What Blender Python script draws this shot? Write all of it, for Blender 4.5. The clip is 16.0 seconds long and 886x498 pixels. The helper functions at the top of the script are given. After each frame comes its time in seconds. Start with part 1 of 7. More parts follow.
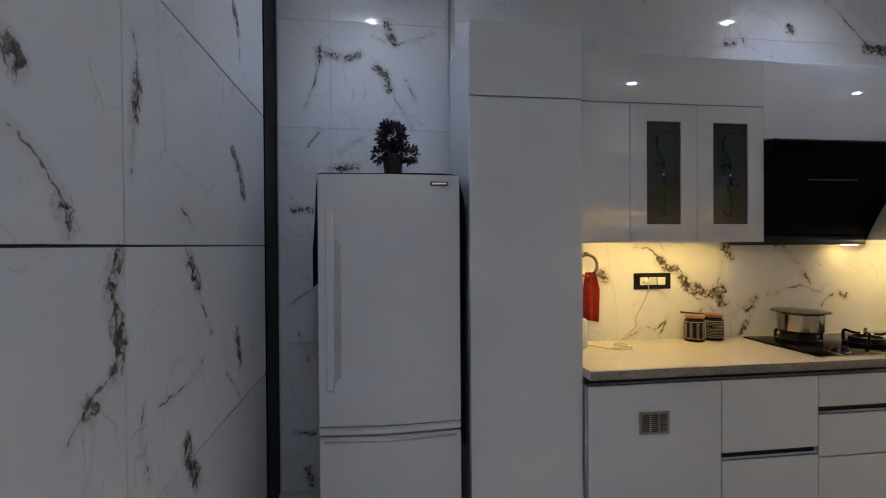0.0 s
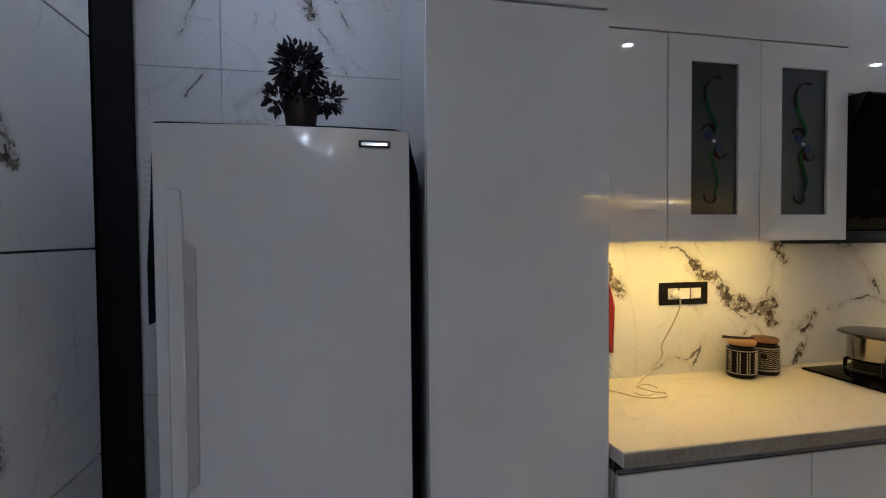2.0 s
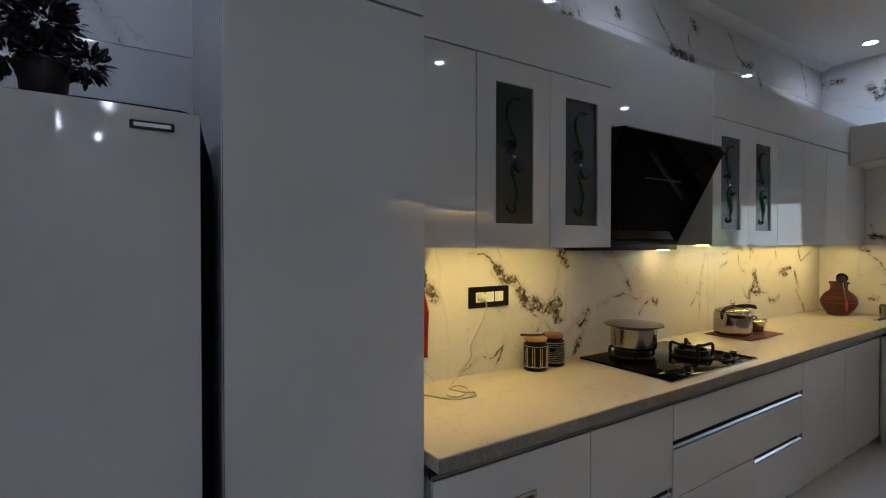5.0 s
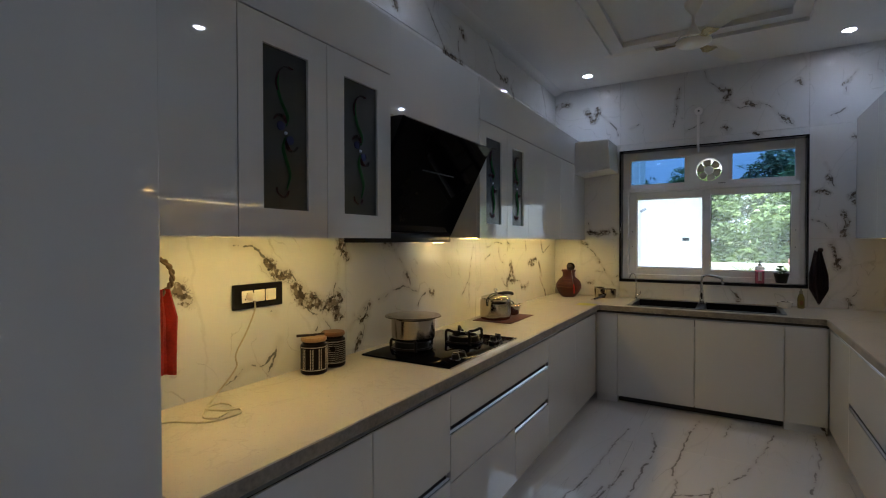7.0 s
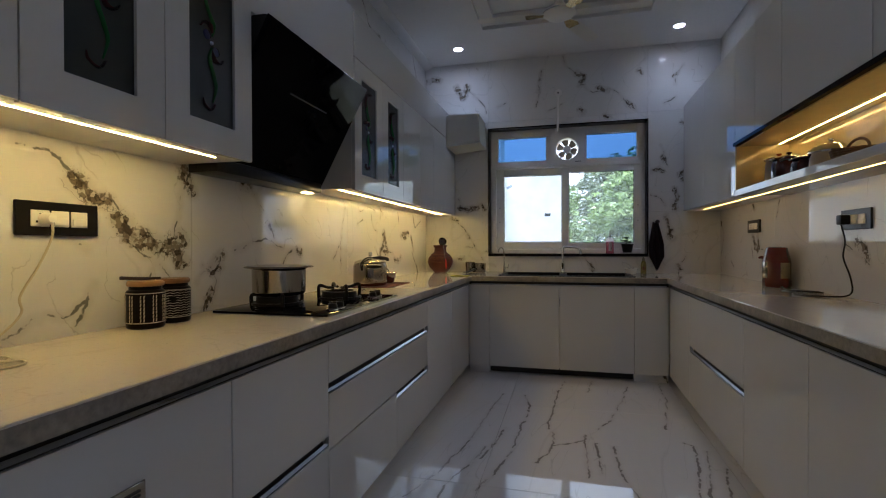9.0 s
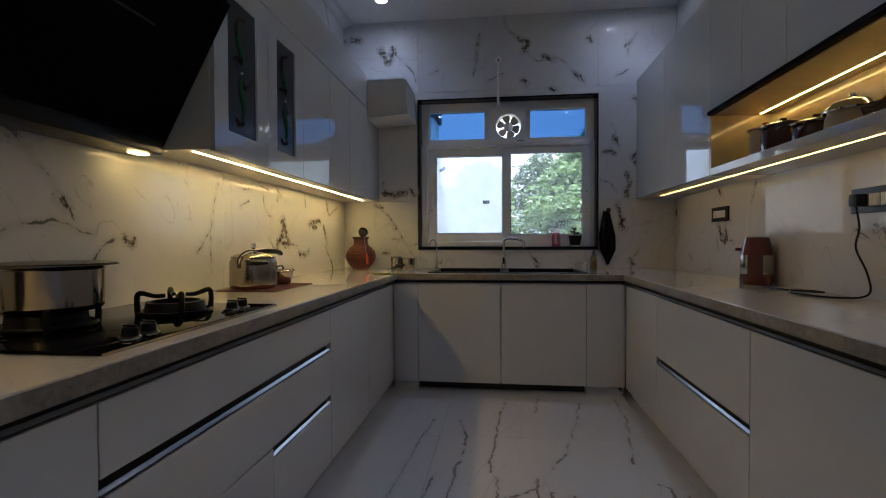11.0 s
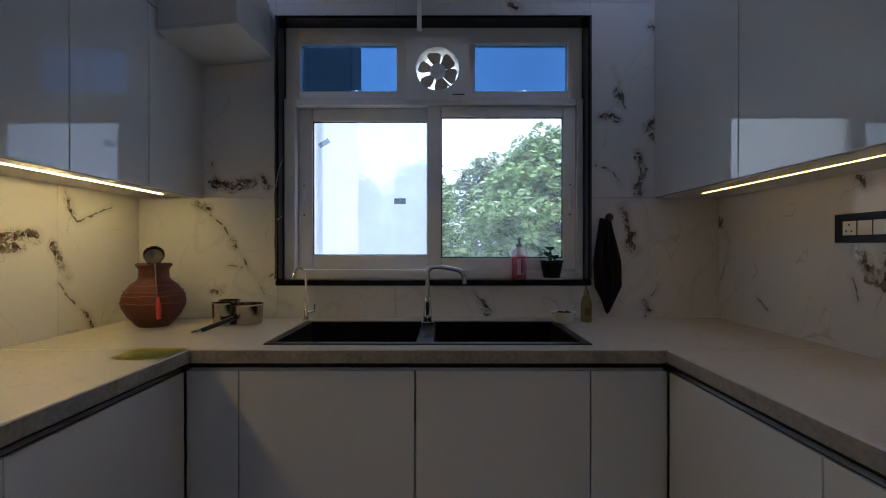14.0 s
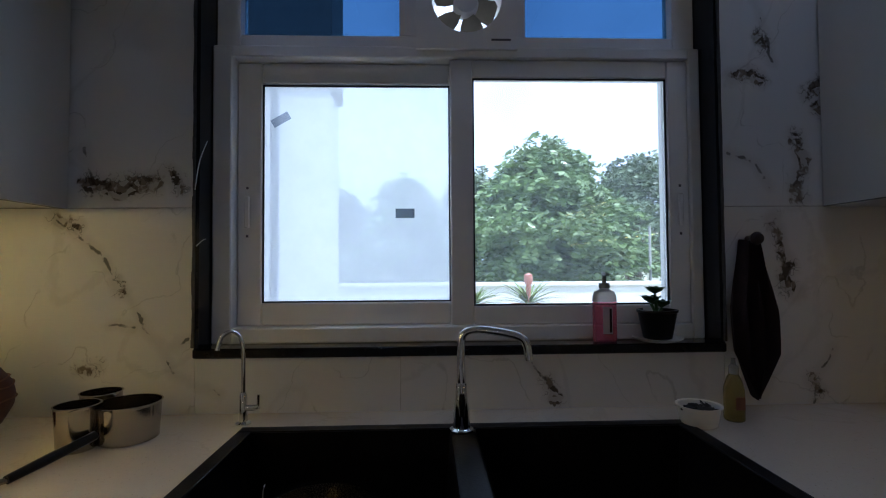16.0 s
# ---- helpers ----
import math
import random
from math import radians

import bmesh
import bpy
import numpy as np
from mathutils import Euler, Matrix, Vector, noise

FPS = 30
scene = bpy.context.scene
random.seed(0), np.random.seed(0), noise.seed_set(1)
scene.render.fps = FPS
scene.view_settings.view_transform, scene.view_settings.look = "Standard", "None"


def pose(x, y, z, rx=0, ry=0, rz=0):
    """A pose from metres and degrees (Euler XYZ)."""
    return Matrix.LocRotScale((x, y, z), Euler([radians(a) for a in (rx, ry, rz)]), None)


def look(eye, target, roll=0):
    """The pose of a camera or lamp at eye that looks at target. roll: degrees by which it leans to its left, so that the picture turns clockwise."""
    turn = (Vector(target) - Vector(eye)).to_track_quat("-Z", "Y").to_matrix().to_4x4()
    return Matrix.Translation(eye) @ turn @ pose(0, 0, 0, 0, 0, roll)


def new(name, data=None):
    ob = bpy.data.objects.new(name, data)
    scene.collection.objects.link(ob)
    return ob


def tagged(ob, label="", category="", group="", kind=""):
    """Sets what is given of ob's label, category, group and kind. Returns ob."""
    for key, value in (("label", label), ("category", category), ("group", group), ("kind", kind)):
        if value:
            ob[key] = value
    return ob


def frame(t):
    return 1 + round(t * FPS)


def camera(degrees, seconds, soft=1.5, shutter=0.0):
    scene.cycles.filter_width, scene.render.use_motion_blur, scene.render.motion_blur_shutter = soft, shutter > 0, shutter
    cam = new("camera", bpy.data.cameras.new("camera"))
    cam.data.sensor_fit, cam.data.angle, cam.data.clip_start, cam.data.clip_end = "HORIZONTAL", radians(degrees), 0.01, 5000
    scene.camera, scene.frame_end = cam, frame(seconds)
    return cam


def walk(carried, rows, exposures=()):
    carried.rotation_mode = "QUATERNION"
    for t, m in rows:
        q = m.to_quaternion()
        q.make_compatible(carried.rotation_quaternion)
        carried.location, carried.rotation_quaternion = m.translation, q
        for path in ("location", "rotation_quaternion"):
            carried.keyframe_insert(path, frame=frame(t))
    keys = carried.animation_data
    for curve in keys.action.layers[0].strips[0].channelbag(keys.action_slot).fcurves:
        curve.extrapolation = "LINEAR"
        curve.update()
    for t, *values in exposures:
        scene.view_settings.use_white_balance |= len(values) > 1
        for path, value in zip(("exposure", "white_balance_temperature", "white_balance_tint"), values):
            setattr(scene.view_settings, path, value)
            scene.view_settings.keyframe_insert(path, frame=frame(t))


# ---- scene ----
cam = camera(85.6, 16.0, soft=1.1)
PATH = [
    (0, (0.023, 0.118, 1.44), (0.296, 2.099, 1.423), -0.4),
    (0.5, (0.047, 0.35, 1.459), (0.37, 2.324, 1.421), -0.5),
    (1, (0.098, 0.603, 1.469), (0.466, 2.568, 1.418), -0.5),
    (1.5, (0.162, 0.841, 1.467), (0.562, 2.8, 1.414), -0.4),
    (2, (0.221, 0.978, 1.475), (0.625, 2.936, 1.418), -0.5),
    (2.5, (0.254, 1.044, 1.458), (0.674, 2.999, 1.415), -0.2),
    (3, (0.27, 1.072, 1.456), (0.747, 3.014, 1.430), 0.1),
    (5.5, (0.256, 1.051, 1.469), (1.528, 2.594, 1.442), -0.2),
    (6, (0.282, 1.063, 1.463), (1.712, 2.462, 1.440), -0.5),
    (6.5, (0.323, 1.094, 1.459), (1.905, 2.317, 1.429), -0.4),
    (7, (0.390, 1.161, 1.431), (2.104, 2.191, 1.399), -0.1),
    (7.5, (0.419, 1.200, 1.392), (2.231, 2.043, 1.353), 0.0),
    (8, (0.438, 1.253, 1.338), (2.315, 1.940, 1.295), 0.3),
    (8.5, (0.487, 1.318, 1.247), (2.404, 1.888, 1.211), 0.1),
    (9, (0.578, 1.349, 1.133), (2.515, 1.848, 1.119), -0.2),
    (11.5, (1.599, 1.41, 1.1), (3.59, 1.595, 1.068), -0.1),
    (12, (1.906, 1.391, 1.103), (3.901, 1.534, 1.083), -0.1),
    (12.5, (2.222, 1.356, 1.132), (4.218, 1.474, 1.111), -0.1),
    (13, (2.528, 1.32, 1.154), (4.525, 1.411, 1.136), -0.2),
    (13.5, (2.846, 1.286, 1.183), (4.846, 1.345, 1.166), -0.2),
    (14, (3.154, 1.308, 1.206), (5.154, 1.312, 1.201), -0.0),
    (14.5, (3.428, 1.332, 1.238), (5.427, 1.307, 1.245), -0.2),
    (15, (3.665, 1.369, 1.281), (5.664, 1.328, 1.28), -0.3),
    (15.5, (3.907, 1.404, 1.278), (5.906, 1.364, 1.318), -0.4),
    (16, (4.102, 1.467, 1.285), (6.1, 1.399, 1.347), -0.4),
]
EXPOSURES = [(0.0, 1.78, 6050, 16), (3.0, 1.72, 6050, 15), (5.5, 1.14, 5900, 14), (7.0, 0.98, 5950, 14), (9.0, 0.90, 5750, 17), (12.0, 0.56, 5480, 19), (14.0, 0.45, 5300, 20), (16.0, 0.13, 5200, 18)]
walk(cam, [(t, look(eye, target, roll)) for t, eye, target, roll in PATH], exposures=EXPOSURES)

# ---- sky, sun ----
world = bpy.data.worlds.new("sky")
scene.world = world
world.use_nodes = True
wn = world.node_tree
sky = wn.nodes.new("ShaderNodeTexSky")
sky.sky_type = 'NISHITA'
sky.sun_disc = False
sky.sun_elevation = radians(64)
sky.sun_rotation = radians(236)
sky.air_density = 1.0
sky.ozone_density = 0.6
sky.dust_density = 4.0
# thin bright cloud over the whole sky
tex = wn.nodes.new("ShaderNodeTexNoise")
tex.inputs["Scale"].default_value = 2.2
tex.inputs["Detail"].default_value = 5
veil = wn.nodes.new("ShaderNodeMapRange")
veil.inputs[1].default_value, veil.inputs[2].default_value = 0.3, 0.62
veil.inputs[3].default_value, veil.inputs[4].default_value = 0.45, 0.95
cloud_mix = wn.nodes.new("ShaderNodeMix")
cloud_mix.data_type = 'RGBA'
cloud_mix.inputs[7].default_value = (11.5, 12.7, 13.9, 1)
wn.links.new(tex.outputs[0], veil.inputs[0])
wn.links.new(veil.outputs[0], cloud_mix.inputs[0])
wn.links.new(sky.outputs[0], cloud_mix.inputs[6])
wn.links.new(cloud_mix.outputs[2], wn.nodes["Background"].inputs[0])
wn.nodes["Background"].inputs[1].default_value = 0.15
sun_data = bpy.data.lights.new("sun", 'SUN')
sun_data.energy, sun_data.angle, sun_data.color = 5.0, radians(0.6), (1.0, 0.95, 0.86)
sun = new("sun", sun_data)
sun.matrix_world = look((0, 0, 20), (3.63, 2.45, 20 - 8.99))


# ---- materials ----
def nodes_of(name):
    m = bpy.data.materials.new(name)
    m.use_nodes = True
    nt = m.node_tree
    return m, nt, nt.nodes["Principled BSDF"]


def plain(name, col, rough=0.5, metal=0.0, noise_amt=0.12, scale=30.0, bump=0.0, bump_scale=200.0, coat=0.0, ior=1.5, trans=0.0):
    """A painted, moulded or cast surface: colour with two scales of variation, and a fine relief."""
    m, nt, b = nodes_of(name)
    b.inputs["Roughness"].default_value = rough
    b.inputs["Metallic"].default_value = metal
    b.inputs["IOR"].default_value = ior
    b.inputs["Coat Weight"].default_value = coat
    b.inputs["Coat Roughness"].default_value = 0.03
    b.inputs["Transmission Weight"].default_value = trans
    geo = nt.nodes.new("ShaderNodeNewGeometry")
    n1 = nt.nodes.new("ShaderNodeTexNoise")
    n1.inputs["Scale"].default_value = scale
    n1.inputs["Detail"].default_value = 5
    n2 = nt.nodes.new("ShaderNodeTexNoise")
    n2.inputs["Scale"].default_value = scale * 0.12
    n2.inputs["Detail"].default_value = 3
    for n in (n1, n2):
        nt.links.new(geo.outputs["Position"], n.inputs["Vector"])
    add = nt.nodes.new("ShaderNodeMath")
    add.operation = 'ADD'
    nt.links.new(n1.outputs[0], add.inputs[0])
    nt.links.new(n2.outputs[0], add.inputs[1])
    mp = nt.nodes.new("ShaderNodeMapRange")
    mp.inputs[1].default_value, mp.inputs[2].default_value = 0.6, 1.4
    nt.links.new(add.outputs[0], mp.inputs[0])
    mix = nt.nodes.new("ShaderNodeMix")
    mix.data_type = 'RGBA'
    mix.inputs[6].default_value = (*[c * (1 - noise_amt) for c in col], 1)
    mix.inputs[7].default_value = (*[min(1, c * (1 + noise_amt)) for c in col], 1)
    nt.links.new(mp.outputs[0], mix.inputs[0])
    nt.links.new(mix.outputs[2], b.inputs["Base Color"])
    rr = nt.nodes.new("ShaderNodeMapRange")
    rr.inputs[3].default_value, rr.inputs[4].default_value = rough * 0.8, min(1, rough * 1.25)
    nt.links.new(n1.outputs[0], rr.inputs[0])
    nt.links.new(rr.outputs[0], b.inputs["Roughness"])
    if bump:
        bn = nt.nodes.new("ShaderNodeTexNoise")
        bn.inputs["Scale"].default_value = bump_scale
        bn.inputs["Detail"].default_value = 3
        nt.links.new(geo.outputs["Position"], bn.inputs["Vector"])
        bp = nt.nodes.new("ShaderNodeBump")
        bp.inputs["Strength"].default_value = bump
        bp.inputs["Distance"].default_value = 0.002
        nt.links.new(bn.outputs[0], bp.inputs["Height"])
        nt.links.new(bp.outputs[0], b.inputs["Normal"])
    return m


def glow(name, col, strength):
    m, nt, b = nodes_of(name)
    b.inputs["Base Color"].default_value = (0.8, 0.8, 0.8, 1)
    b.inputs["Emission Color"].default_value = (*col, 1)
    b.inputs["Emission Strength"].default_value = strength
    return m


def mathn(nt, op, a, b=None, c=None, clamp=False):
    n = nt.nodes.new("ShaderNodeMath")
    n.operation = op
    n.use_clamp = clamp
    for i, v in enumerate((a, b, c)):
        if v is None:
            continue
        if isinstance(v, (int, float)):
            n.inputs[i].default_value = v
        else:
            nt.links.new(v, n.inputs[i])
    return n.outputs[0]


def smooth(nt, v, lo, hi, to0=0.0, to1=1.0):
    n = nt.nodes.new("ShaderNodeMapRange")
    n.interpolation_type = 'SMOOTHSTEP'
    n.inputs[1].default_value, n.inputs[2].default_value = lo, hi
    n.inputs[3].default_value, n.inputs[4].default_value = to0, to1
    nt.links.new(v, n.inputs[0])
    return n.outputs[0]


def noise_tex(nt, vec, scale, detail=4, rough=0.5, dist=0.0):
    n = nt.nodes.new("ShaderNodeTexNoise")
    n.inputs["Scale"].default_value = scale
    n.inputs["Detail"].default_value = detail
    n.inputs["Roughness"].default_value = rough
    n.inputs["Distortion"].default_value = dist
    nt.links.new(vec, n.inputs["Vector"])
    return n


def mixc(nt, fac, a, b):
    n = nt.nodes.new("ShaderNodeMix")
    n.data_type = 'RGBA'
    for i, v in ((0, fac), (6, a), (7, b)):
        if isinstance(v, tuple):
            n.inputs[i].default_value = (*v, 1)
        elif isinstance(v, (int, float)):
            n.inputs[i].default_value = v
        else:
            nt.links.new(v, n.inputs[i])
    return n.outputs[2]


def vein_distance(nt, vec, veins):
    """Distance from vec to the nearest hairline, and to the nearest wide vein's rim; None where there is none."""
    found = {0: None, 1: None}
    for half, pts in veins:
        for a, b in zip(pts, pts[1:]):
            run = Vector(b) - Vector(a)
            rel = nt.nodes.new("ShaderNodeVectorMath")
            rel.operation = 'SUBTRACT'
            nt.links.new(vec, rel.inputs[0])
            rel.inputs[1].default_value = a
            dot = nt.nodes.new("ShaderNodeVectorMath")
            dot.operation = 'DOT_PRODUCT'
            nt.links.new(rel.outputs[0], dot.inputs[0])
            dot.inputs[1].default_value = run / max(run.length_squared, 1e-9)
            along = mathn(nt, 'MULTIPLY', dot.outputs["Value"], 1.0, clamp=True)
            foot = nt.nodes.new("ShaderNodeVectorMath")
            foot.operation = 'SCALE'
            foot.inputs[0].default_value = run
            nt.links.new(along, foot.inputs["Scale"])
            gap = nt.nodes.new("ShaderNodeVectorMath")
            gap.operation = 'DISTANCE'
            nt.links.new(rel.outputs[0], gap.inputs[0])
            nt.links.new(foot.outputs[0], gap.inputs[1])
            d = mathn(nt, 'SUBTRACT', gap.outputs["Value"], half) if half else gap.outputs["Value"]
            k = 1 if half else 0
            found[k] = d if found[k] is None else mathn(nt, 'MINIMUM', found[k], d)
    return found[0], found[1]


def marble(name, base, rough, vein_dark, vein_brown, wall=True, patch_lo=0.49, lines=1.0, shift=7.3, veins=None):
    """Polished veined tile: long slanting veins, angular brown-grey shards gathered along some of them, faint grey clouds.
    veins: runs of points with a half width (0 for a hairline) that the tile's print follows in place of the chance ones."""
    m, nt, b = nodes_of(name)
    geo = nt.nodes.new("ShaderNodeNewGeometry")
    info = nt.nodes.new("ShaderNodeObjectInfo")
    rnd_out = info.outputs["Random"]
    sep = nt.nodes.new("ShaderNodeSeparateXYZ")
    nt.links.new(geo.outputs["Position"], sep.inputs[0])
    com = nt.nodes.new("ShaderNodeCombineXYZ")
    if wall:
        flip = mathn(nt, 'SUBTRACT', mathn(nt, 'MULTIPLY', mathn(nt, 'GREATER_THAN', rnd_out, 0.35), 2.0), 1.0)
        u = mathn(nt, 'MULTIPLY', mathn(nt, 'ADD', sep.outputs[0], sep.outputs[1]), flip)
        z = sep.outputs[2]
        along = mathn(nt, 'ADD', mathn(nt, 'MULTIPLY', z, 0.84 * 0.78), mathn(nt, 'MULTIPLY', u, -0.54 * 0.78))
        across = mathn(nt, 'ADD', mathn(nt, 'MULTIPLY', z, 0.54 * 1.2), mathn(nt, 'MULTIPLY', u, 0.84 * 1.2))
    else:
        along = mathn(nt, 'ADD', mathn(nt, 'MULTIPLY', sep.outputs[0], 0.30), mathn(nt, 'MULTIPLY', sep.outputs[1], 0.06))
        across = mathn(nt, 'ADD', mathn(nt, 'MULTIPLY', sep.outputs[1], 2.3), mathn(nt, 'MULTIPLY', sep.outputs[0], 0.22))
    nt.links.new(mathn(nt, 'MULTIPLY_ADD', rnd_out, shift, along), com.inputs[0])
    nt.links.new(mathn(nt, 'MULTIPLY_ADD', rnd_out, shift * 1.7, across), com.inputs[1])
    nt.links.new(mathn(nt, 'MULTIPLY', rnd_out, shift * 2.4), com.inputs[2])
    v = com.outputs[0]

    def warped(src, scale, detail, amount):
        w = noise_tex(nt, src, scale, detail, 0.6)
        ws = nt.nodes.new("ShaderNodeVectorMath")
        ws.operation = 'MULTIPLY_ADD'
        ws.inputs[1].default_value = (amount, amount, amount)
        mid_ = nt.nodes.new("ShaderNodeVectorMath")
        mid_.operation = 'SUBTRACT'
        mid_.inputs[1].default_value = (0.5, 0.5, 0.5)
        nt.links.new(w.outputs["Color"], mid_.inputs[0])
        nt.links.new(mid_.outputs[0], ws.inputs[0])
        nt.links.new(src, ws.inputs[2])
        return ws.outputs[0]

    wv = warped(v, 5.0, 5, 0.11 if wall else 0.05)
    sv = warped(v, 20.0, 2, 0.016)
    ridge = mathn(nt, 'ABSOLUTE', mathn(nt, 'SUBTRACT', noise_tex(nt, wv, 1.3, 1, 0.4).outputs[0], 0.5))
    mask = noise_tex(nt, v, 2.6, 2, 0.5).outputs[0]
    mid = noise_tex(nt, v, 9, 3, 0.6).outputs[0]
    fine = noise_tex(nt, v, 26, 4, 0.65).outputs[0]
    rline = mathn(nt, 'MULTIPLY_ADD', mathn(nt, 'SUBTRACT', fine, 0.5), 0.014, ridge)
    rzone = mathn(nt, 'MULTIPLY_ADD', mathn(nt, 'SUBTRACT', mid, 0.5), 0.09, ridge)
    thin = mathn(nt, 'MULTIPLY', smooth(nt, rline, 0.001, 0.0075, 1, 0), smooth(nt, mask, 0.36, 0.50, 0.15, 1))
    ridge2 = mathn(nt, 'ABSOLUTE', mathn(nt, 'SUBTRACT', noise_tex(nt, wv, 2.9, 2, 0.5).outputs[0], 0.5))
    thin2 = mathn(nt, 'MULTIPLY', smooth(nt, ridge2, 0.0005, 0.005, 0.30, 0), smooth(nt, mid, 0.42, 0.56))
    vor = nt.nodes.new("ShaderNodeTexVoronoi")
    vor.feature = 'DISTANCE_TO_EDGE'
    vc = nt.nodes.new("ShaderNodeTexVoronoi")
    for n in (vor, vc):
        n.inputs["Scale"].default_value = 40
        nt.links.new(sv, n.inputs["Vector"])
    bw = nt.nodes.new("ShaderNodeRGBToBW")
    nt.links.new(vc.outputs["Color"], bw.inputs[0])
    zone = mathn(nt, 'MULTIPLY', smooth(nt, rzone, 0.016, 0.024, 1, 0), smooth(nt, mask, patch_lo, patch_lo + 0.05))
    crack = mathn(nt, 'MULTIPLY', smooth(nt, vor.outputs["Distance"], 0.015, 0.05, 1, 0), mathn(nt, 'MULTIPLY', zone, smooth(nt, fine, 0.42, 0.58)))
    shard = mathn(nt, 'MULTIPLY', smooth(nt, bw.outputs[0], 0.46, 0.48), mathn(nt, 'MULTIPLY', zone, smooth(nt, fine, 0.3, 0.6, 0.55, 1)))
    deep = mathn(nt, 'MULTIPLY', smooth(nt, bw.outputs[0], 0.62, 0.65), zone)
    soft = None
    if veins is not None:
        thin = mathn(nt, 'MULTIPLY', thin, 0.12)
        zone = mathn(nt, 'MULTIPLY', zone, 0.0)
        line, blot = vein_distance(nt, warped(warped(geo.outputs["Position"], 9.0, 4, 0.055), 45.0, 2, 0.008), veins)
        if line is not None:
            wide = 1.0 if wall else 1.5
            pen = mathn(nt, 'MULTIPLY_ADD', mathn(nt, 'SUBTRACT', mid, 0.5), -0.012, mathn(nt, 'MULTIPLY_ADD', mathn(nt, 'SUBTRACT', fine, 0.5), 0.005, line))
            thin = mathn(nt, 'MAXIMUM', thin, mathn(nt, 'MULTIPLY', smooth(nt, pen, 0.0018 * wide, 0.0056 * wide, 1, 0), smooth(nt, mid, 0.36, 0.55, 0.45, 1)))
            soft = smooth(nt, line, 0.004, 0.03, 0.26, 0)
        if blot is None:
            shard, deep, crack = (mathn(nt, 'MULTIPLY', q, 0.0) for q in (shard, deep, crack))
        else:
            pos = warped(geo.outputs["Position"], 30.0, 3, 0.02)
            grain = noise_tex(nt, pos, 26, 5, 0.62).outputs[0]
            clump = noise_tex(nt, pos, 13, 3, 0.6).outputs[0]
            edge = mathn(nt, 'MULTIPLY_ADD', mathn(nt, 'SUBTRACT', clump, 0.5), 0.075, mathn(nt, 'MULTIPLY_ADD', mathn(nt, 'SUBTRACT', grain, 0.5), 0.05, blot))
            zone = smooth(nt, edge, -0.007, 0.004, 1, 0)
            flake = nt.nodes.new("ShaderNodeTexVoronoi")
            flake.inputs["Scale"].default_value = 52
            nt.links.new(pos, flake.inputs["Vector"])
            tone = nt.nodes.new("ShaderNodeRGBToBW")
            nt.links.new(flake.outputs["Color"], tone.inputs[0])
            mix_ = mathn(nt, 'MULTIPLY_ADD', grain, 0.7, mathn(nt, 'MULTIPLY', tone.outputs[0], 0.6))
            shard = mathn(nt, 'MULTIPLY', smooth(nt, mix_, 0.50, 0.60, 0.25, 0.95), zone)
            deep = mathn(nt, 'MULTIPLY', smooth(nt, mix_, 0.66, 0.82), zone)
            split = mathn(nt, 'ABSOLUTE', mathn(nt, 'SUBTRACT', clump, 0.5))
            crack = mathn(nt, 'MULTIPLY', smooth(nt, split, 0.003, 0.013, 0.75, 0), smooth(nt, blot, 0.0, 0.03, 1, 0))
            cloudy = smooth(nt, blot, -0.002, 0.03, 0.42, 0)
            soft = cloudy if soft is None else mathn(nt, 'MAXIMUM', soft, cloudy)
    cloud = smooth(nt, noise_tex(nt, wv, 0.9, 4, 0.6).outputs[0], 0.35, 0.75)
    col = mixc(nt, mathn(nt, 'MULTIPLY', cloud, 0.35), base, tuple(c * 0.86 for c in base))
    halo = mathn(nt, 'MULTIPLY', smooth(nt, rzone, 0.0, 0.05, 0.34, 0), smooth(nt, mask, 0.42, 0.56))
    if veins is not None:
        halo = mathn(nt, 'MULTIPLY', halo, 0.2) if soft is None else soft
    col = mixc(nt, halo, col, tuple(0.45 * c + 0.55 * d for c, d in zip(base, vein_brown)))
    col = mixc(nt, mathn(nt, 'MULTIPLY', shard, 0.8 if veins is None else 0.92), col, vein_brown)
    col = mixc(nt, mathn(nt, 'MULTIPLY', deep, 0.5 if veins is None else 0.72), col, vein_dark)
    lin = mathn(nt, 'MAXIMUM', mathn(nt, 'MAXIMUM', thin, thin2), crack)
    col = mixc(nt, mathn(nt, 'MULTIPLY', lin, (0.85 if veins is None else 0.74) * lines), col, vein_dark)
    nt.links.new(col, b.inputs["Base Color"])
    nt.links.new(smooth(nt, fine, 0.3, 0.8, rough * 0.8, rough * 1.6), b.inputs["Roughness"])
    b.inputs["IOR"].default_value = 1.5 if not wall else 1.29
    wav = noise_tex(nt, geo.outputs["Position"], 6, 2, 0.5)
    bp = nt.nodes.new("ShaderNodeBump")
    bp.inputs["Strength"].default_value = 0.012
    bp.inputs["Distance"].default_value = 0.01
    nt.links.new(wav.outputs[0], bp.inputs["Height"])
    nt.links.new(bp.outputs[0], b.inputs["Normal"])
    return m


